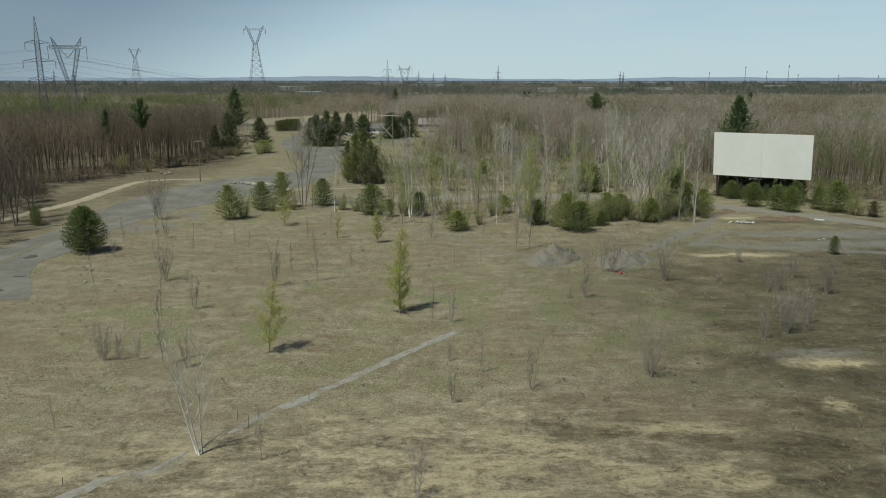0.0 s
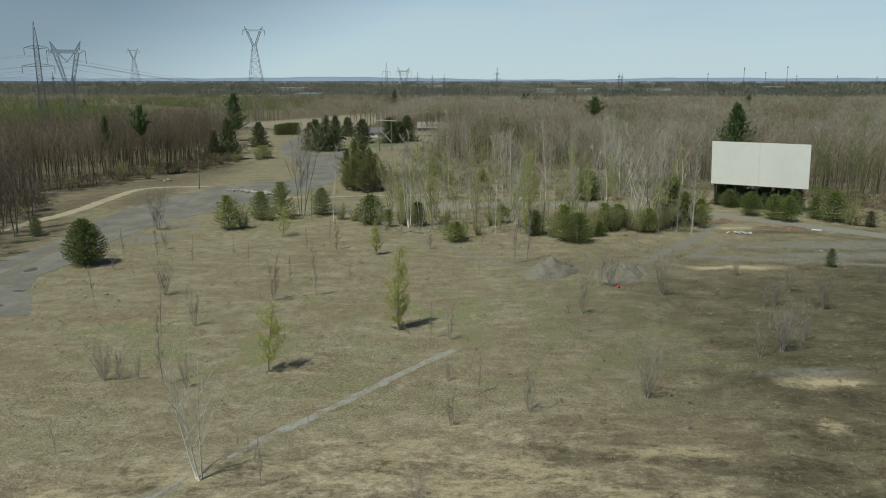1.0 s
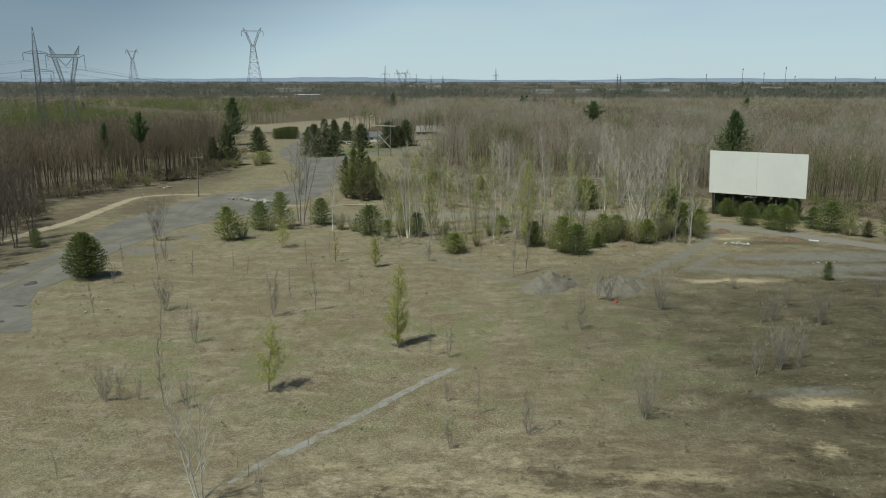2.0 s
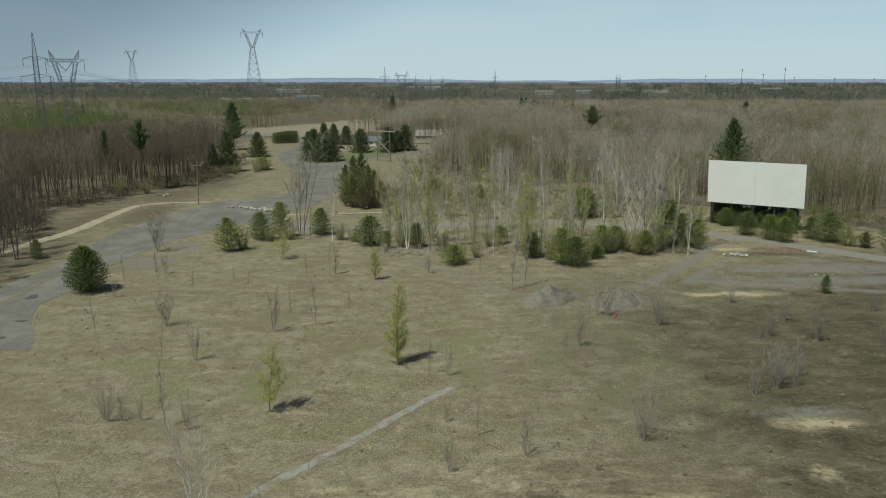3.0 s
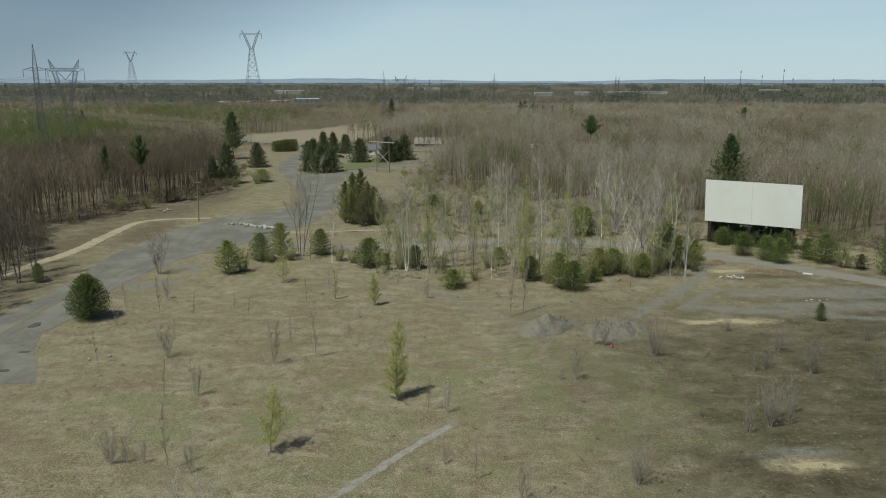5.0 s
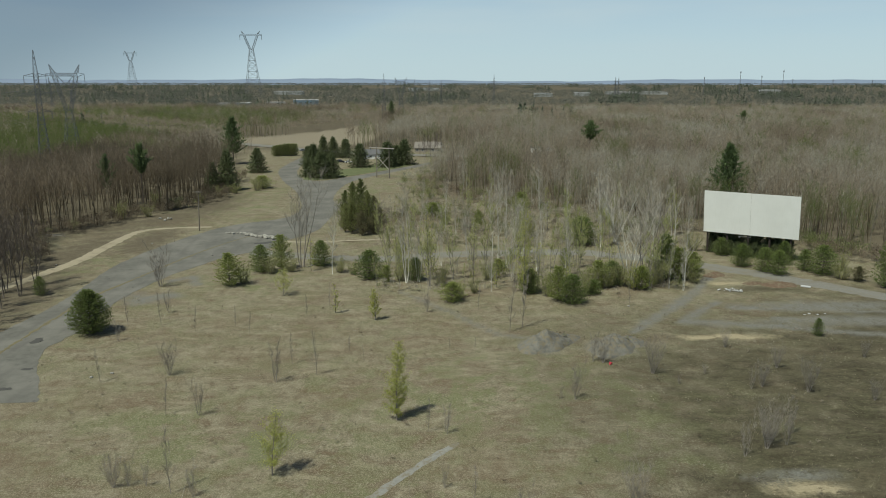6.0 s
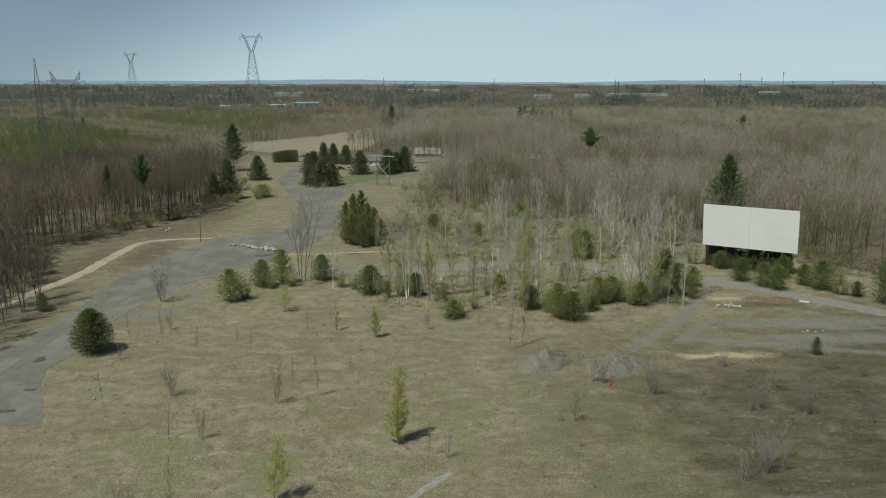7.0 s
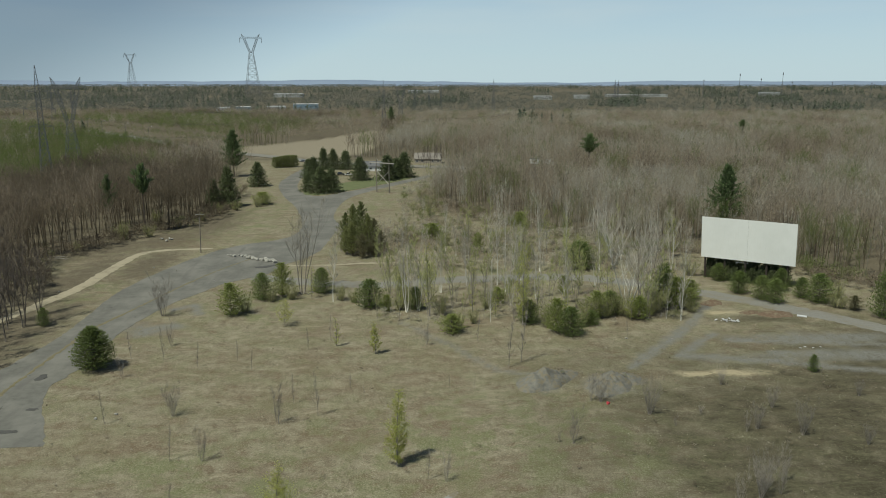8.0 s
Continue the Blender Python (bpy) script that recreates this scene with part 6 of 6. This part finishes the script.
def wire(a, b, sag, radius, label):
    a, b = Vector(a), Vector(b)
    pts = [a.lerp(b, i / 24) - Vector((0, 0, 4 * sag * (i / 24) * (1 - i / 24))) for i in range(25)]
    return tagged(new("power_line", Bag().tube(pts, [radius] * 25, 3).mesh("power_line", M_WIRE)), label, "power line", "power lines")


for dx, dz in ((-10.2, 0), (0, 1.4), (10.2, 0)):
    wire((-215.4 + dx, 434.9 + dx * 0.2, 41.4 + dz), (-48 + dx, 940.4, 37), 15, 0.05, "thin overhead conductor between pylons")
    wire((-215.4 + dx, 434.9 + dx * 0.2, 41.4 + dz), (-520 + dx, 141.1, 38), 12, 0.05, "thin overhead conductor running west")
for half, u in ((4.9, 0.465), (6.7, 0.605), (5.0, 0.745)):
    for s in (-1, 1):
        wire((-192.0 + s * half, 359.2, 59.6 * u), (-64 + s * half, 869.9, 54 * u), 14, 0.04, "thin overhead conductor between pylons")
        wire((-192.0 + s * half, 359.2, 59.6 * u), (-480 + s * half, 70.5, 57 * u), 12, 0.04, "thin overhead conductor running west")


def radio_mast(x, y, h):
    ob = thing("radio_mast", "thin distant mast above the woods", "mast", "masts", pose(x, y, float(far_rise(np.array(float(y))))))
    part("pole", (Bag().tube([(0, 0, 0), (0, 0, h)], [1.0, 0.55], 5), M_STEEL), ob)
    part("antenna", (Bag().box(0, 0, h * 0.93, 2.4, 2.4, h * 0.06), M_STEEL), ob)


for x, y, h in ((826, 2351.0, 56), (938, 2351.0, 74), (1005, 2351.0, 60), (1072, 2351.0, 78), (1130, 2409.8, 50), (1290, 2468.6, 48), (1420, 2468.6, 46)):
    radio_mast(x, y, h)

# ---- houses, cars and far buildings ----
M_WHITEWALL = simple("white_siding", (0.62, 0.62, 0.60), (0.72, 0.72, 0.70), 0.8, 12.0, 0.7, 0.1)
M_TANWALL = simple("tan_siding", (0.25, 0.22, 0.175), (0.32, 0.285, 0.23), 0.8, 12.0, 0.8, 0.1)
M_GREYROOF = simple("grey_shingles", (0.085, 0.085, 0.088), (0.14, 0.14, 0.14), 1.0, 9.0, 0.9, 0.4)
M_BROWNROOF = simple("brown_grey_shingles", (0.15, 0.135, 0.115), (0.22, 0.20, 0.175), 1.0, 9.0, 0.9, 0.4)
M_GLASS = simple("dark_window_glass", (0.02, 0.024, 0.028), (0.035, 0.04, 0.045), 0.5, 4.0, 0.08, 0.0, spec=0.6)
M_BLUEWALL = simple("blue_metal_wall", (0.16, 0.24, 0.30), (0.21, 0.29, 0.35), 0.2, 3.0, 0.6, 0.1)
M_PALEROOF = simple("pale_flat_roof", (0.50, 0.51, 0.51), (0.62, 0.63, 0.63), 0.1, 2.0, 0.8, 0.1)
M_PALEWALL = simple("pale_metal_wall", (0.35, 0.36, 0.35), (0.43, 0.44, 0.43), 0.1, 2.0, 0.7, 0.1)
M_BLACKPAINT = simple("black_car_paint", (0.012, 0.013, 0.014), (0.022, 0.023, 0.025), 0.8, 8.0, 0.25, 0.0, spec=0.6)
M_GREYPAINT = simple("grey_car_paint", (0.16, 0.17, 0.18), (0.22, 0.23, 0.24), 0.8, 8.0, 0.3, 0.0, spec=0.6)
M_WHITEPAINT = simple("white_car_paint", (0.58, 0.58, 0.57), (0.66, 0.66, 0.65), 0.8, 8.0, 0.3, 0.0, spec=0.6)
M_TYRE = simple("tyre_rubber", (0.02, 0.02, 0.02), (0.035, 0.035, 0.034), 4.0, 30.0, 0.9, 0.2)
M_STONE = simple("pale_limestone", (0.22, 0.21, 0.182), (0.36, 0.347, 0.305), 1.5, 9.0, 0.92, 0.6, 0.04, 0.0, 0.12)
M_REDBAG = simple("red_plastic", (0.32, 0.03, 0.04), (0.44, 0.06, 0.07), 3.0, 20.0, 0.5, 0.2)
M_RUBBLE = simple("white_rubble", (0.36, 0.365, 0.36), (0.52, 0.525, 0.52), 2.0, 14.0, 0.85, 0.4, 0.02, 0.0, 0.15)
M_LOG = simple("bleached_log", (0.24, 0.225, 0.195), (0.36, 0.34, 0.30), 1.5, 16.0, 0.9, 0.4)


def gable(bag, sx, sy, z0, z1, over=0.45, thick=0.18):
    """A gabled roof with its ridge along x."""
    hx, hy = sx / 2 + over, sy / 2 + over
    drop = (z1 - z0) * over / (sy / 2)
    for s in (-1, 1):
        V = [(-hx, s * hy, z0 - drop), (hx, s * hy, z0 - drop), (hx, 0, z1), (-hx, 0, z1)]
        V += [(x, y, z + thick) for x, y, z in V]
        bag.add(V, [(0, 1, 2), (0, 2, 3), (4, 6, 5), (4, 7, 6), (0, 4, 5), (0, 5, 1), (1, 5, 6), (1, 6, 2), (2, 6, 7), (2, 7, 3), (3, 7, 4), (3, 4, 0)])
    return bag


def house(x, y, turn, sx, sy, wall, top, wall_mat, roof_mat, label, windows=4):
    ob = thing("house", label, "house", "houses", pose(x, y, 0, 0, 0, turn))
    w = Bag().box(0, 0, wall / 2 - 0.1, sx, sy, wall + 0.2)
    for s in (-1, 1):
        w.add([(s * sx / 2, -sy / 2, wall), (s * sx / 2, sy / 2, wall), (s * sx / 2, 0, top), (s * (sx / 2 - 0.2), -sy / 2, wall), (s * (sx / 2 - 0.2), sy / 2, wall), (s * (sx / 2 - 0.2), 0, top)],
              [(0, 1, 2), (3, 5, 4), (0, 2, 5), (0, 5, 3), (1, 4, 5), (1, 5, 2)])
    part("wall", (w, wall_mat), ob)
    roof = part("roof", (gable(Bag(), sx, sy, wall, top), roof_mat), ob)
    part("chimney", (Bag().box(sx * 0.2, 0.3, top + 0.3, 0.7, 0.7, 1.4), M_TANWALL), roof)
    for k in range(windows):
        u = -sx / 2 + sx * (k + 0.5) / windows
        if k == windows // 2:
            part("door", (Bag().box(u, -sy / 2 - 0.03, 1.02, 0.95, 0.1, 2.05), M_TANWALL), ob)
            continue
        f = part("window", (Bag().box(u, -sy / 2 - 0.02, 1.6, 1.5, 0.1, 1.2), M_WHITEWALL), ob)
        part("pane", (Bag().box(u, -sy / 2 - 0.05, 1.6, 1.3, 0.08, 1.0), M_GLASS), f)
    return ob


house(-39.5, 441.4, 6, 12.5, 8.0, 2.9, 5.4, M_WHITEWALL, M_GREYROOF, "low white house with grey shingle roof among spruces")
house(-7.0, 484.3, -4, 17.0, 10.0, 3.0, 6.4, M_TANWALL, M_BROWNROOF, "low tan house with pale brown roof at the woods", 5)


def car(x, y, turn, paint, label, suv=False):
    """A car about 4.5 m long with rounded body, glass and wheels."""
    ob = thing("car", label, "car", "parked cars", pose(x, y, 0.1, 0, 0, turn))
    h0, h1 = (1.0, 1.75) if suv else (0.85, 1.42)
    prof = [(-2.2, 0.35), (-2.25, 0.75), (-2.05, h0), (0.9, h0), (2.05, h0 - 0.14), (2.25, 0.65), (2.2, 0.35)]
    cab = [(-2.0 if suv else -1.5, h0), (-1.8 if suv else -0.95, h1 - 0.04), (-1.2 if suv else -0.6, h1), (0.1, h1), (0.35, h1 - 0.08), (1.05, h0)]

    def loft(points, half0, half1):
        n = len(points)
        V = [(px, -half0 if z < h0 + 0.01 else -half1, z) for px, z in points] + [(px, half0 if z < h0 + 0.01 else half1, z) for px, z in points]
        T = [(i, i + 1, n + i + 1) for i in range(n - 1)] + [(i, n + i + 1, n + i) for i in range(n - 1)] + [(n - 1, 0, n), (n - 1, n, 2 * n - 1)]
        T += [(0, i + 1, i) for i in range(1, n - 1)] + [(n, n + i, n + i + 1) for i in range(1, n - 1)]
        return Bag().add(V, T)

    part("body", (loft(prof, 0.88, 0.88), paint), ob)
    c = part("cabin", (loft(cab, 0.84, 0.68), M_GLASS), ob, "dark glass cabin")
    part("roof", (Bag().box((cab[2][0] + 0.1) / 2, 0, h1 + 0.02, 0.2 + 0.1 - cab[2][0], 1.3, 0.05), paint), c)
    for sx in (-1.38, 1.38):
        for sy in (-0.8, 0.8):
            part("wheel", (Bag().tube([(sx, sy - 0.11, 0.33), (sx, sy + 0.11, 0.33)], [0.33, 0.33], 14), M_TYRE), ob)
    return ob


car(-55.7, 416.7, 8, M_BLACKPAINT, "black sport utility car parked on the lawn", True)
car(-51.2, 416.1, 10, M_WHITEPAINT, "white car parked beside a black one")
car(-90.5, 490.2, 70, M_GREYPAINT, "grey car standing at the road junction")


def hall(x, y, turn, sx, sy, h, wall_mat, label):
    ob = thing("industrial_building", label, "building", "far buildings", pose(x, y, float(far_rise(np.array(float(y)))), 0, 0, turn))
    part("wall", (Bag().box(0, 0, h / 2, sx, sy, h), wall_mat), ob)
    part("roof", (Bag().box(0, 0, h + 0.25, sx + 0.8, sy + 0.8, 0.5), M_PALEROOF), ob)
    n = max(3, int(sx / 9)) if y < 1700 else 0
    for k in range(n):
        part("window", (Bag().box(-sx / 2 + sx * (k + 0.5) / n, -sy / 2 - 0.1, h * 0.55, sx / n * 0.3, 0.3, h * 0.16), M_GLASS), ob)
    return ob


hall(-252, 1422.4, 8, 46, 30, 11, M_BLUEWALL, "far blue-walled workshop with pale roof")
hall(-300, 1381.2, 8, 34, 24, 8, M_PALEWALL, "far low pale workshop")
hall(-352, 1351.8, 8, 26, 20, 8, M_BLUEWALL, "far small blue shed with pale roof")
hall(-385, 1340.1, 8, 22, 18, 7.5, M_PALEWALL, "far small pale shed")
hall(424, 2233.4, 0, 44, 30, 11, M_PALEWALL, "far pale hall above the woods")
hall(640, 2445.0, 0, 190, 60, 8, M_PALEWALL, "long white far warehouse above the woods")
hall(1110, 2527.3, 0, 56, 40, 13, M_PALEWALL, "white far hall above dark conifers")
hall(300, 2174.7, 0, 50, 30, 10, M_PALEWALL, "far pale low hall")
hall(-480, 2409.8, 0, 90, 40, 11, M_PALEWALL, "far pale hall near the horizon")
hall(-60, 2938.8, 0, 120, 50, 11, M_PALEWALL, "far pale hall near the horizon")


def mobile_home(x, y, turn, sx=13.0):
    ob = thing("mobile_home", "white mobile home half hidden in bare woods", "mobile home", "mobile homes", pose(x, y, 0, 0, 0, turn))
    part("wall", (Bag().box(0, 0, 1.9, sx, 4.2, 3.0), M_WHITEWALL), ob)
    part("roof", (gable(Bag(), sx, 4.2, 3.4, 4.1, 0.2, 0.1), M_GREYROOF), ob)
    for u in (-0.3, 0.05, 0.33):
        w = part("window", (Bag().box(sx * u, -2.12, 2.2, 1.5, 0.08, 1.0), M_GLASS), ob)


for x, y, a in ((65.8, 476.1, 10), (73, 356.2, -5), (96, 359.7, 4), (115, 336.2, -12), (136, 362.1, 8), (171, 383.2, 15), (200, 340.9, -20), (246, 420.8, 10), (128, 399.7, 0)):
    mobile_home(x, y, a)

# ---- poles ----
def utility_pole(x, y, h):
    ob = thing("utility_pole", "weathered wooden utility pole with one crossarm", "utility pole", "", pose(x, y, 0, 0, 2, 12))
    part("pole", (Bag().tube([(0, 0, -0.5), (0, 0, h)], [0.17, 0.11], 8), M_POLE), ob)
    a = part("crossarm", (Bag().bar((-1.25, -0.15, h - 0.5), (1.25, -0.15, h - 0.5), 0.13), M_LOG), ob, "pale grey wooden crossarm")
    for u in (-1.1, -0.4, 0.5, 1.1):
        part("insulator", (Bag().tube([(u, -0.15, h - 0.44), (u, -0.15, h - 0.2)], [0.06, 0.05], 6), M_WIRE), a)
    part("brace", (Bag().bar((-0.7, -0.12, h - 0.52), (0, -0.12, h - 1.2), 0.05).bar((0.7, -0.12, h - 0.52), (0, -0.12, h - 1.2), 0.05), M_DARKSTEEL), ob)
    return ob


utility_pole(-74.0, 221.6, 12.6)


def h_frame(x0, y0, x1, y1, h):
    """Two tall poles with one long beam and a crossed brace."""
    ob = thing("h_frame_pole", "grey wooden H-frame line pole with crossed brace", "utility pole")
    a, b = Vector((x0, y0, 0)), Vector((x1, y1, 0))
    u = (b - a).normalized()
    for p in (a, b):
        part("pole", (Bag().tube([p + Vector((0, 0, -0.5)), p + Vector((0, 0, h + 1.6))], [0.24, 0.17], 8), M_POLE), ob)
    part("beam", (Bag().bar(a - u * 4 + Vector((0, 0, h)), b + u * 3 + Vector((0, 0, h)), 0.42), M_LOG), ob, "pale grey beam")
    for s, t in ((a, b), (b, a)):
        part("brace", (Bag().bar(s + Vector((0, 0, 4.0)), t + Vector((0, 0, 10.4)), 0.26), M_LOG), ob)
    for w in (-3.4, 3.3, 9.5):
        part("insulator", (Bag().tube([a + u * w + Vector((0, 0.3, h)), a + u * w + Vector((0, 0.3, h - 1.2))], [0.13, 0.13], 6), M_WIRE), ob)
    return ob


h_frame(-29.9, 351.7, -23.6, 347.9, 14.2)


def lamp_post(x, y, h):
    ob = thing("street_lamp", "slender grey street lamp beside the highway", "street lamp", "street lamps", pose(x, y, 0.3))
    part("pole", (Bag().tube([(0, 0, -0.5), (0, 0, h)], [0.22, 0.14], 6), M_STEEL), ob)
    part("arm", (Bag().tube([(0, 0, h), (1.2, 0, h + 0.3), (2.4, 0, h + 0.3)], [0.12, 0.1, 0.1], 5), M_STEEL), ob)
    part("lamp_head", (Bag().box(2.8, 0, h + 0.28, 1.2, 0.5, 0.25), M_PALEROOF), ob)


for x, y in ((-333, 737.0), (-372, 789.9), (-250, 640.6), (-292, 693.5), (-415, 820.5)):
    lamp_post(x, y, 14.0)

# ---- stones, rubble and small finds ----
def stone_mesh(seed, rough=0.22):
    r = np.random.default_rng(seed)
    bm = bmesh.new()
    bmesh.ops.create_icosphere(bm, subdivisions=2, radius=0.5)
    for v in bm.verts:
        q = v.co.copy()
        m = max(abs(q.x), abs(q.y), abs(q.z))
        v.co = q.lerp(q * (0.42 / m), 0.75) * (1 + rough * (noise.noise(q * 2.2 + Vector((seed, 0, 0)))))
    me = bpy.data.meshes.new("stone")
    bm.to_mesh(me)
    bm.free()
    me.materials.append(M_STONE)
    return me


STONES = [stone_mesh(s) for s in range(4)]
st = np.random.default_rng(5)


def stone(x, y, size, label, group, k):
    ob = tagged(new("boulder", STONES[k % 4]), label, "boulder", group)
    s = (size * st.uniform(0.9, 1.5), size * st.uniform(0.7, 1.0), size * st.uniform(0.55, 0.8))
    ob.matrix_basis = pose(x, y, 0.05 + 0.33 * s[2], st.uniform(-8, 8), st.uniform(-8, 8), st.uniform(0, 360)) @ Matrix.Diagonal((*s, 1))


for k in range(12):
    u = k / 11
    stone(-57.2 + 9.0 * u + st.normal(0, 0.2), 214.6 - 5.6 * u + st.normal(0, 0.5), st.uniform(1.1, 1.8), "pale squared boulder in a row closing the road", "road boulders", k)
for k in range(7):
    stone(-64.5 + 1.15 * k, 216.9 + st.normal(0, 0.5), st.uniform(0.6, 1.2), "grey boulder half hidden in weeds", "road boulders", k + 1)
for k in range(6):
    stone(-92.5 + st.normal(0, 1.2), 242.2 + st.normal(0, 1.4), st.uniform(0.6, 1.1), "pale rock lying at the woods' edge", "edge rocks", k)
for k, (x, y) in enumerate(((-70, 176.3), (-81.3, 202.3), (-96, 177.5), (-60, 188.1), (-51.5, 107.0), (-54.0, 105.3), (39, 142.2), (1.8, 150.5))):
    stone(x, y, 0.5, "small pale stone lying on the ground", "loose stones", k)

pile = tagged(new("rubble_heap"), "scattered heap of white broken boards and rubble", "rubble")
pile.matrix_basis = pose(64.9, 154.0, 0.02)
board = Bag().box(0, 0, 0, 1, 1, 1).mesh("board", M_RUBBLE)
for k in range(34):
    b = part("board", board, pile)
    b.matrix_basis = pose(st.normal(0, 1.2), st.normal(0, 0.7), st.uniform(0.05, 0.22), st.uniform(-25, 25), st.uniform(-25, 25), st.uniform(0, 360)) @ Matrix.Diagonal((st.uniform(0.2, 0.7), st.uniform(0.12, 0.35), 0.05, 1))
for k, (x, y) in enumerate(((73.8, 137.4), (75.2, 136.9), (76.9, 137.3), (72.6, 136.8))):
    b = tagged(new("board_scrap", board), "small white board scrap on gravel", "scrap", "board scraps")
    b.matrix_basis = pose(x, y, ground_z(x, y) + 0.06, 8, 5, 40 * k) @ Matrix.Diagonal((0.5, 0.3, 0.06, 1))
b = tagged(new("concrete_slab", board), "flat pale concrete slab beside the gravel road", "slab")
b.matrix_basis = pose(82.6, 157.0, 0.1, 2, 1, -25) @ Matrix.Diagonal((2.0, 0.9, 0.16, 1))
bag_me = stone_mesh(9, 0.5)
bag_me.materials.clear()
bag_me.materials.append(M_REDBAG)
red = tagged(new("plastic_bag", bag_me), "crumpled bright red plastic bag under a shrub", "bag")
red.matrix_basis = pose(28.1, 110.5, ground_z(28.1, 94.0) + 0.28, 10, 0, 30) @ Matrix.Diagonal((0.6, 0.5, 0.5, 1))
for x, y, h in ((-18.4, 59.1, 0.9), (-17.0, 57.5, 1.2), (-12.7, 63.2, 0.8), (-28.6, 48.1, 0.7), (62.0, 127.7, 1.0), (70.3, 123.9, 1.2)):
    tagged(placed(new("stake", Bag().tube([(0, 0, -0.2), (0.02, 0, h)], [0.035, 0.03], 6).mesh("stake", M_POLE)), pose(x, y, ground_z(x, y), 3, 4, 0)), "short weathered wooden stake in the ground", "stake", "stakes")
for k, (x, y, L, a) in enumerate(((-115.5, 215.7, 5.5, 12), (-113.5, 213.9, 5.0, -20), (-116, 213.0, 4.0, 4), (-30.5, 178.1, 3.5, 20), (-27.5, 176.9, 3.0, -30), (-32.0, 176.3, 2.5, 60))):
    tagged(placed(new("fallen_log", Bag().tube([(-L / 2, 0, 0.12), (0, 0.1, 0.16), (L / 2, 0, 0.1)], [0.13, 0.12, 0.06], 7).mesh("fallen_log", M_LOG)), pose(x, y, ground_z(x, y), 0, 0, a)), "bleached fallen log lying in dry grass", "log", "logs")

# weeds along the road's middle seam and its edges
SEAM = [(-74.2, 103.4), (-74.5, 115.2), (-74.7, 126.0), (-74.7, 141.2), (-74.4, 149.4), (-70.5, 166.7), (-66.3, 185.4), (-60.9, 202.9), (-55, 216.3)]
tagged(ribbon("road_seam", SEAM, [0.9, 0.7, 0.8, 0.9, 0.6, 0.7, 0.5, 0.4], 0.075, M_WEEDS, 0.2, 3, 0.8), "weedy seam along the middle of the road", "weeds", kind="structure")
tagged(sheet("road_dark_patch", smooth_line([(-53, 203.4), (-49, 205.1), (-46.5, 206.9), (-48, 203.9), (-51, 202.0)], closed=True), 0.07, M_TAR, 0.05), "dark patch on old asphalt", "stain", kind="structure")
for k, (x, y, a, b) in enumerate(((-65.9, 108.9, 0.9, 0.5), (-66.5, 101.1, 2.2, 0.8), (-70.2, 103.9, 1.3, 0.5), (-71.4, 122.3, 0.8, 1.8))):
    rim = [(x + a * (1 + 0.25 * math.sin(3 * w + k)) * math.cos(w), y + b * (1 + 0.25 * math.cos(2 * w)) * math.sin(w)) for w in np.linspace(0, 6.283, 9)[:-1]]
    tagged(sheet(f"road_patch_{k + 1}", smooth_line(rim, 0.4, True), 0.05, M_TAR, 0.04), "dark tar patch on old asphalt", "stain", kind="structure")

# ---- dry grass tufts over the field ----
def tufts(n, seed):
    r = np.random.default_rng(seed)
    X, Y = r.uniform(-75, 75, n), 39 + 101 * r.uniform(0, 1, n) ** 1.3
    keep = (np.abs(X) < 0.64 * Y + 8) & (waves(X, Y, 7.0, 91, 4) + r.normal(0, 0.5, n) > -0.1) & ~inside(road_poly, X, Y) & (near_line(FOOTPATH, X, Y) > 0.6)
    X, Y = X[keep], Y[keep]
    Z = np.array([ground_z(x, y) for x, y in zip(X, Y)])
    m, per = len(X), 5
    P = np.repeat(np.stack([X, Y, Z - 0.02], 1), per, 0) + np.concatenate([r.normal(0, 0.09, (m * per, 2)), np.zeros((m * per, 1))], 1)
    lean = np.concatenate([r.normal(0, 0.9, (m * per, 2)), r.uniform(0.35, 1.0, (m * per, 1))], 1)
    h = r.uniform(0.06, 0.2, m * per)[:, None]
    side = np.cross(lean, np.array((0, 0, 1.0)))
    side /= np.linalg.norm(side, axis=1)[:, None]
    w = r.uniform(0.01, 0.028, m * per)[:, None]
    V = np.stack([P - side * w, P + side * w, P + lean * h], 1).reshape(-1, 3)
    tone = np.repeat(np.repeat(r.uniform(0, 1, m), per), 3)
    return V, np.arange(len(V)).reshape(-1, 3), tone


def tuft_material():
    k = Nodes("straw_tufts")
    col = k.ramp(k.attr("tint"), [(0.0, (0.10, 0.087, 0.052)), (0.35, (0.18, 0.163, 0.103)), (0.75, (0.26, 0.24, 0.16)), (0.93, (0.33, 0.315, 0.23)), (1.0, (0.13, 0.15, 0.06))])
    return k.done(col, 0.9, spec=0.15)


V, T, tone = tufts(40000, 92)
tagged(new("grass", trimesh("grass", V, T, tuft_material(), {"tint": tone})), "short flattened straw-coloured grass tufts over the field", "grass", kind="stuff")
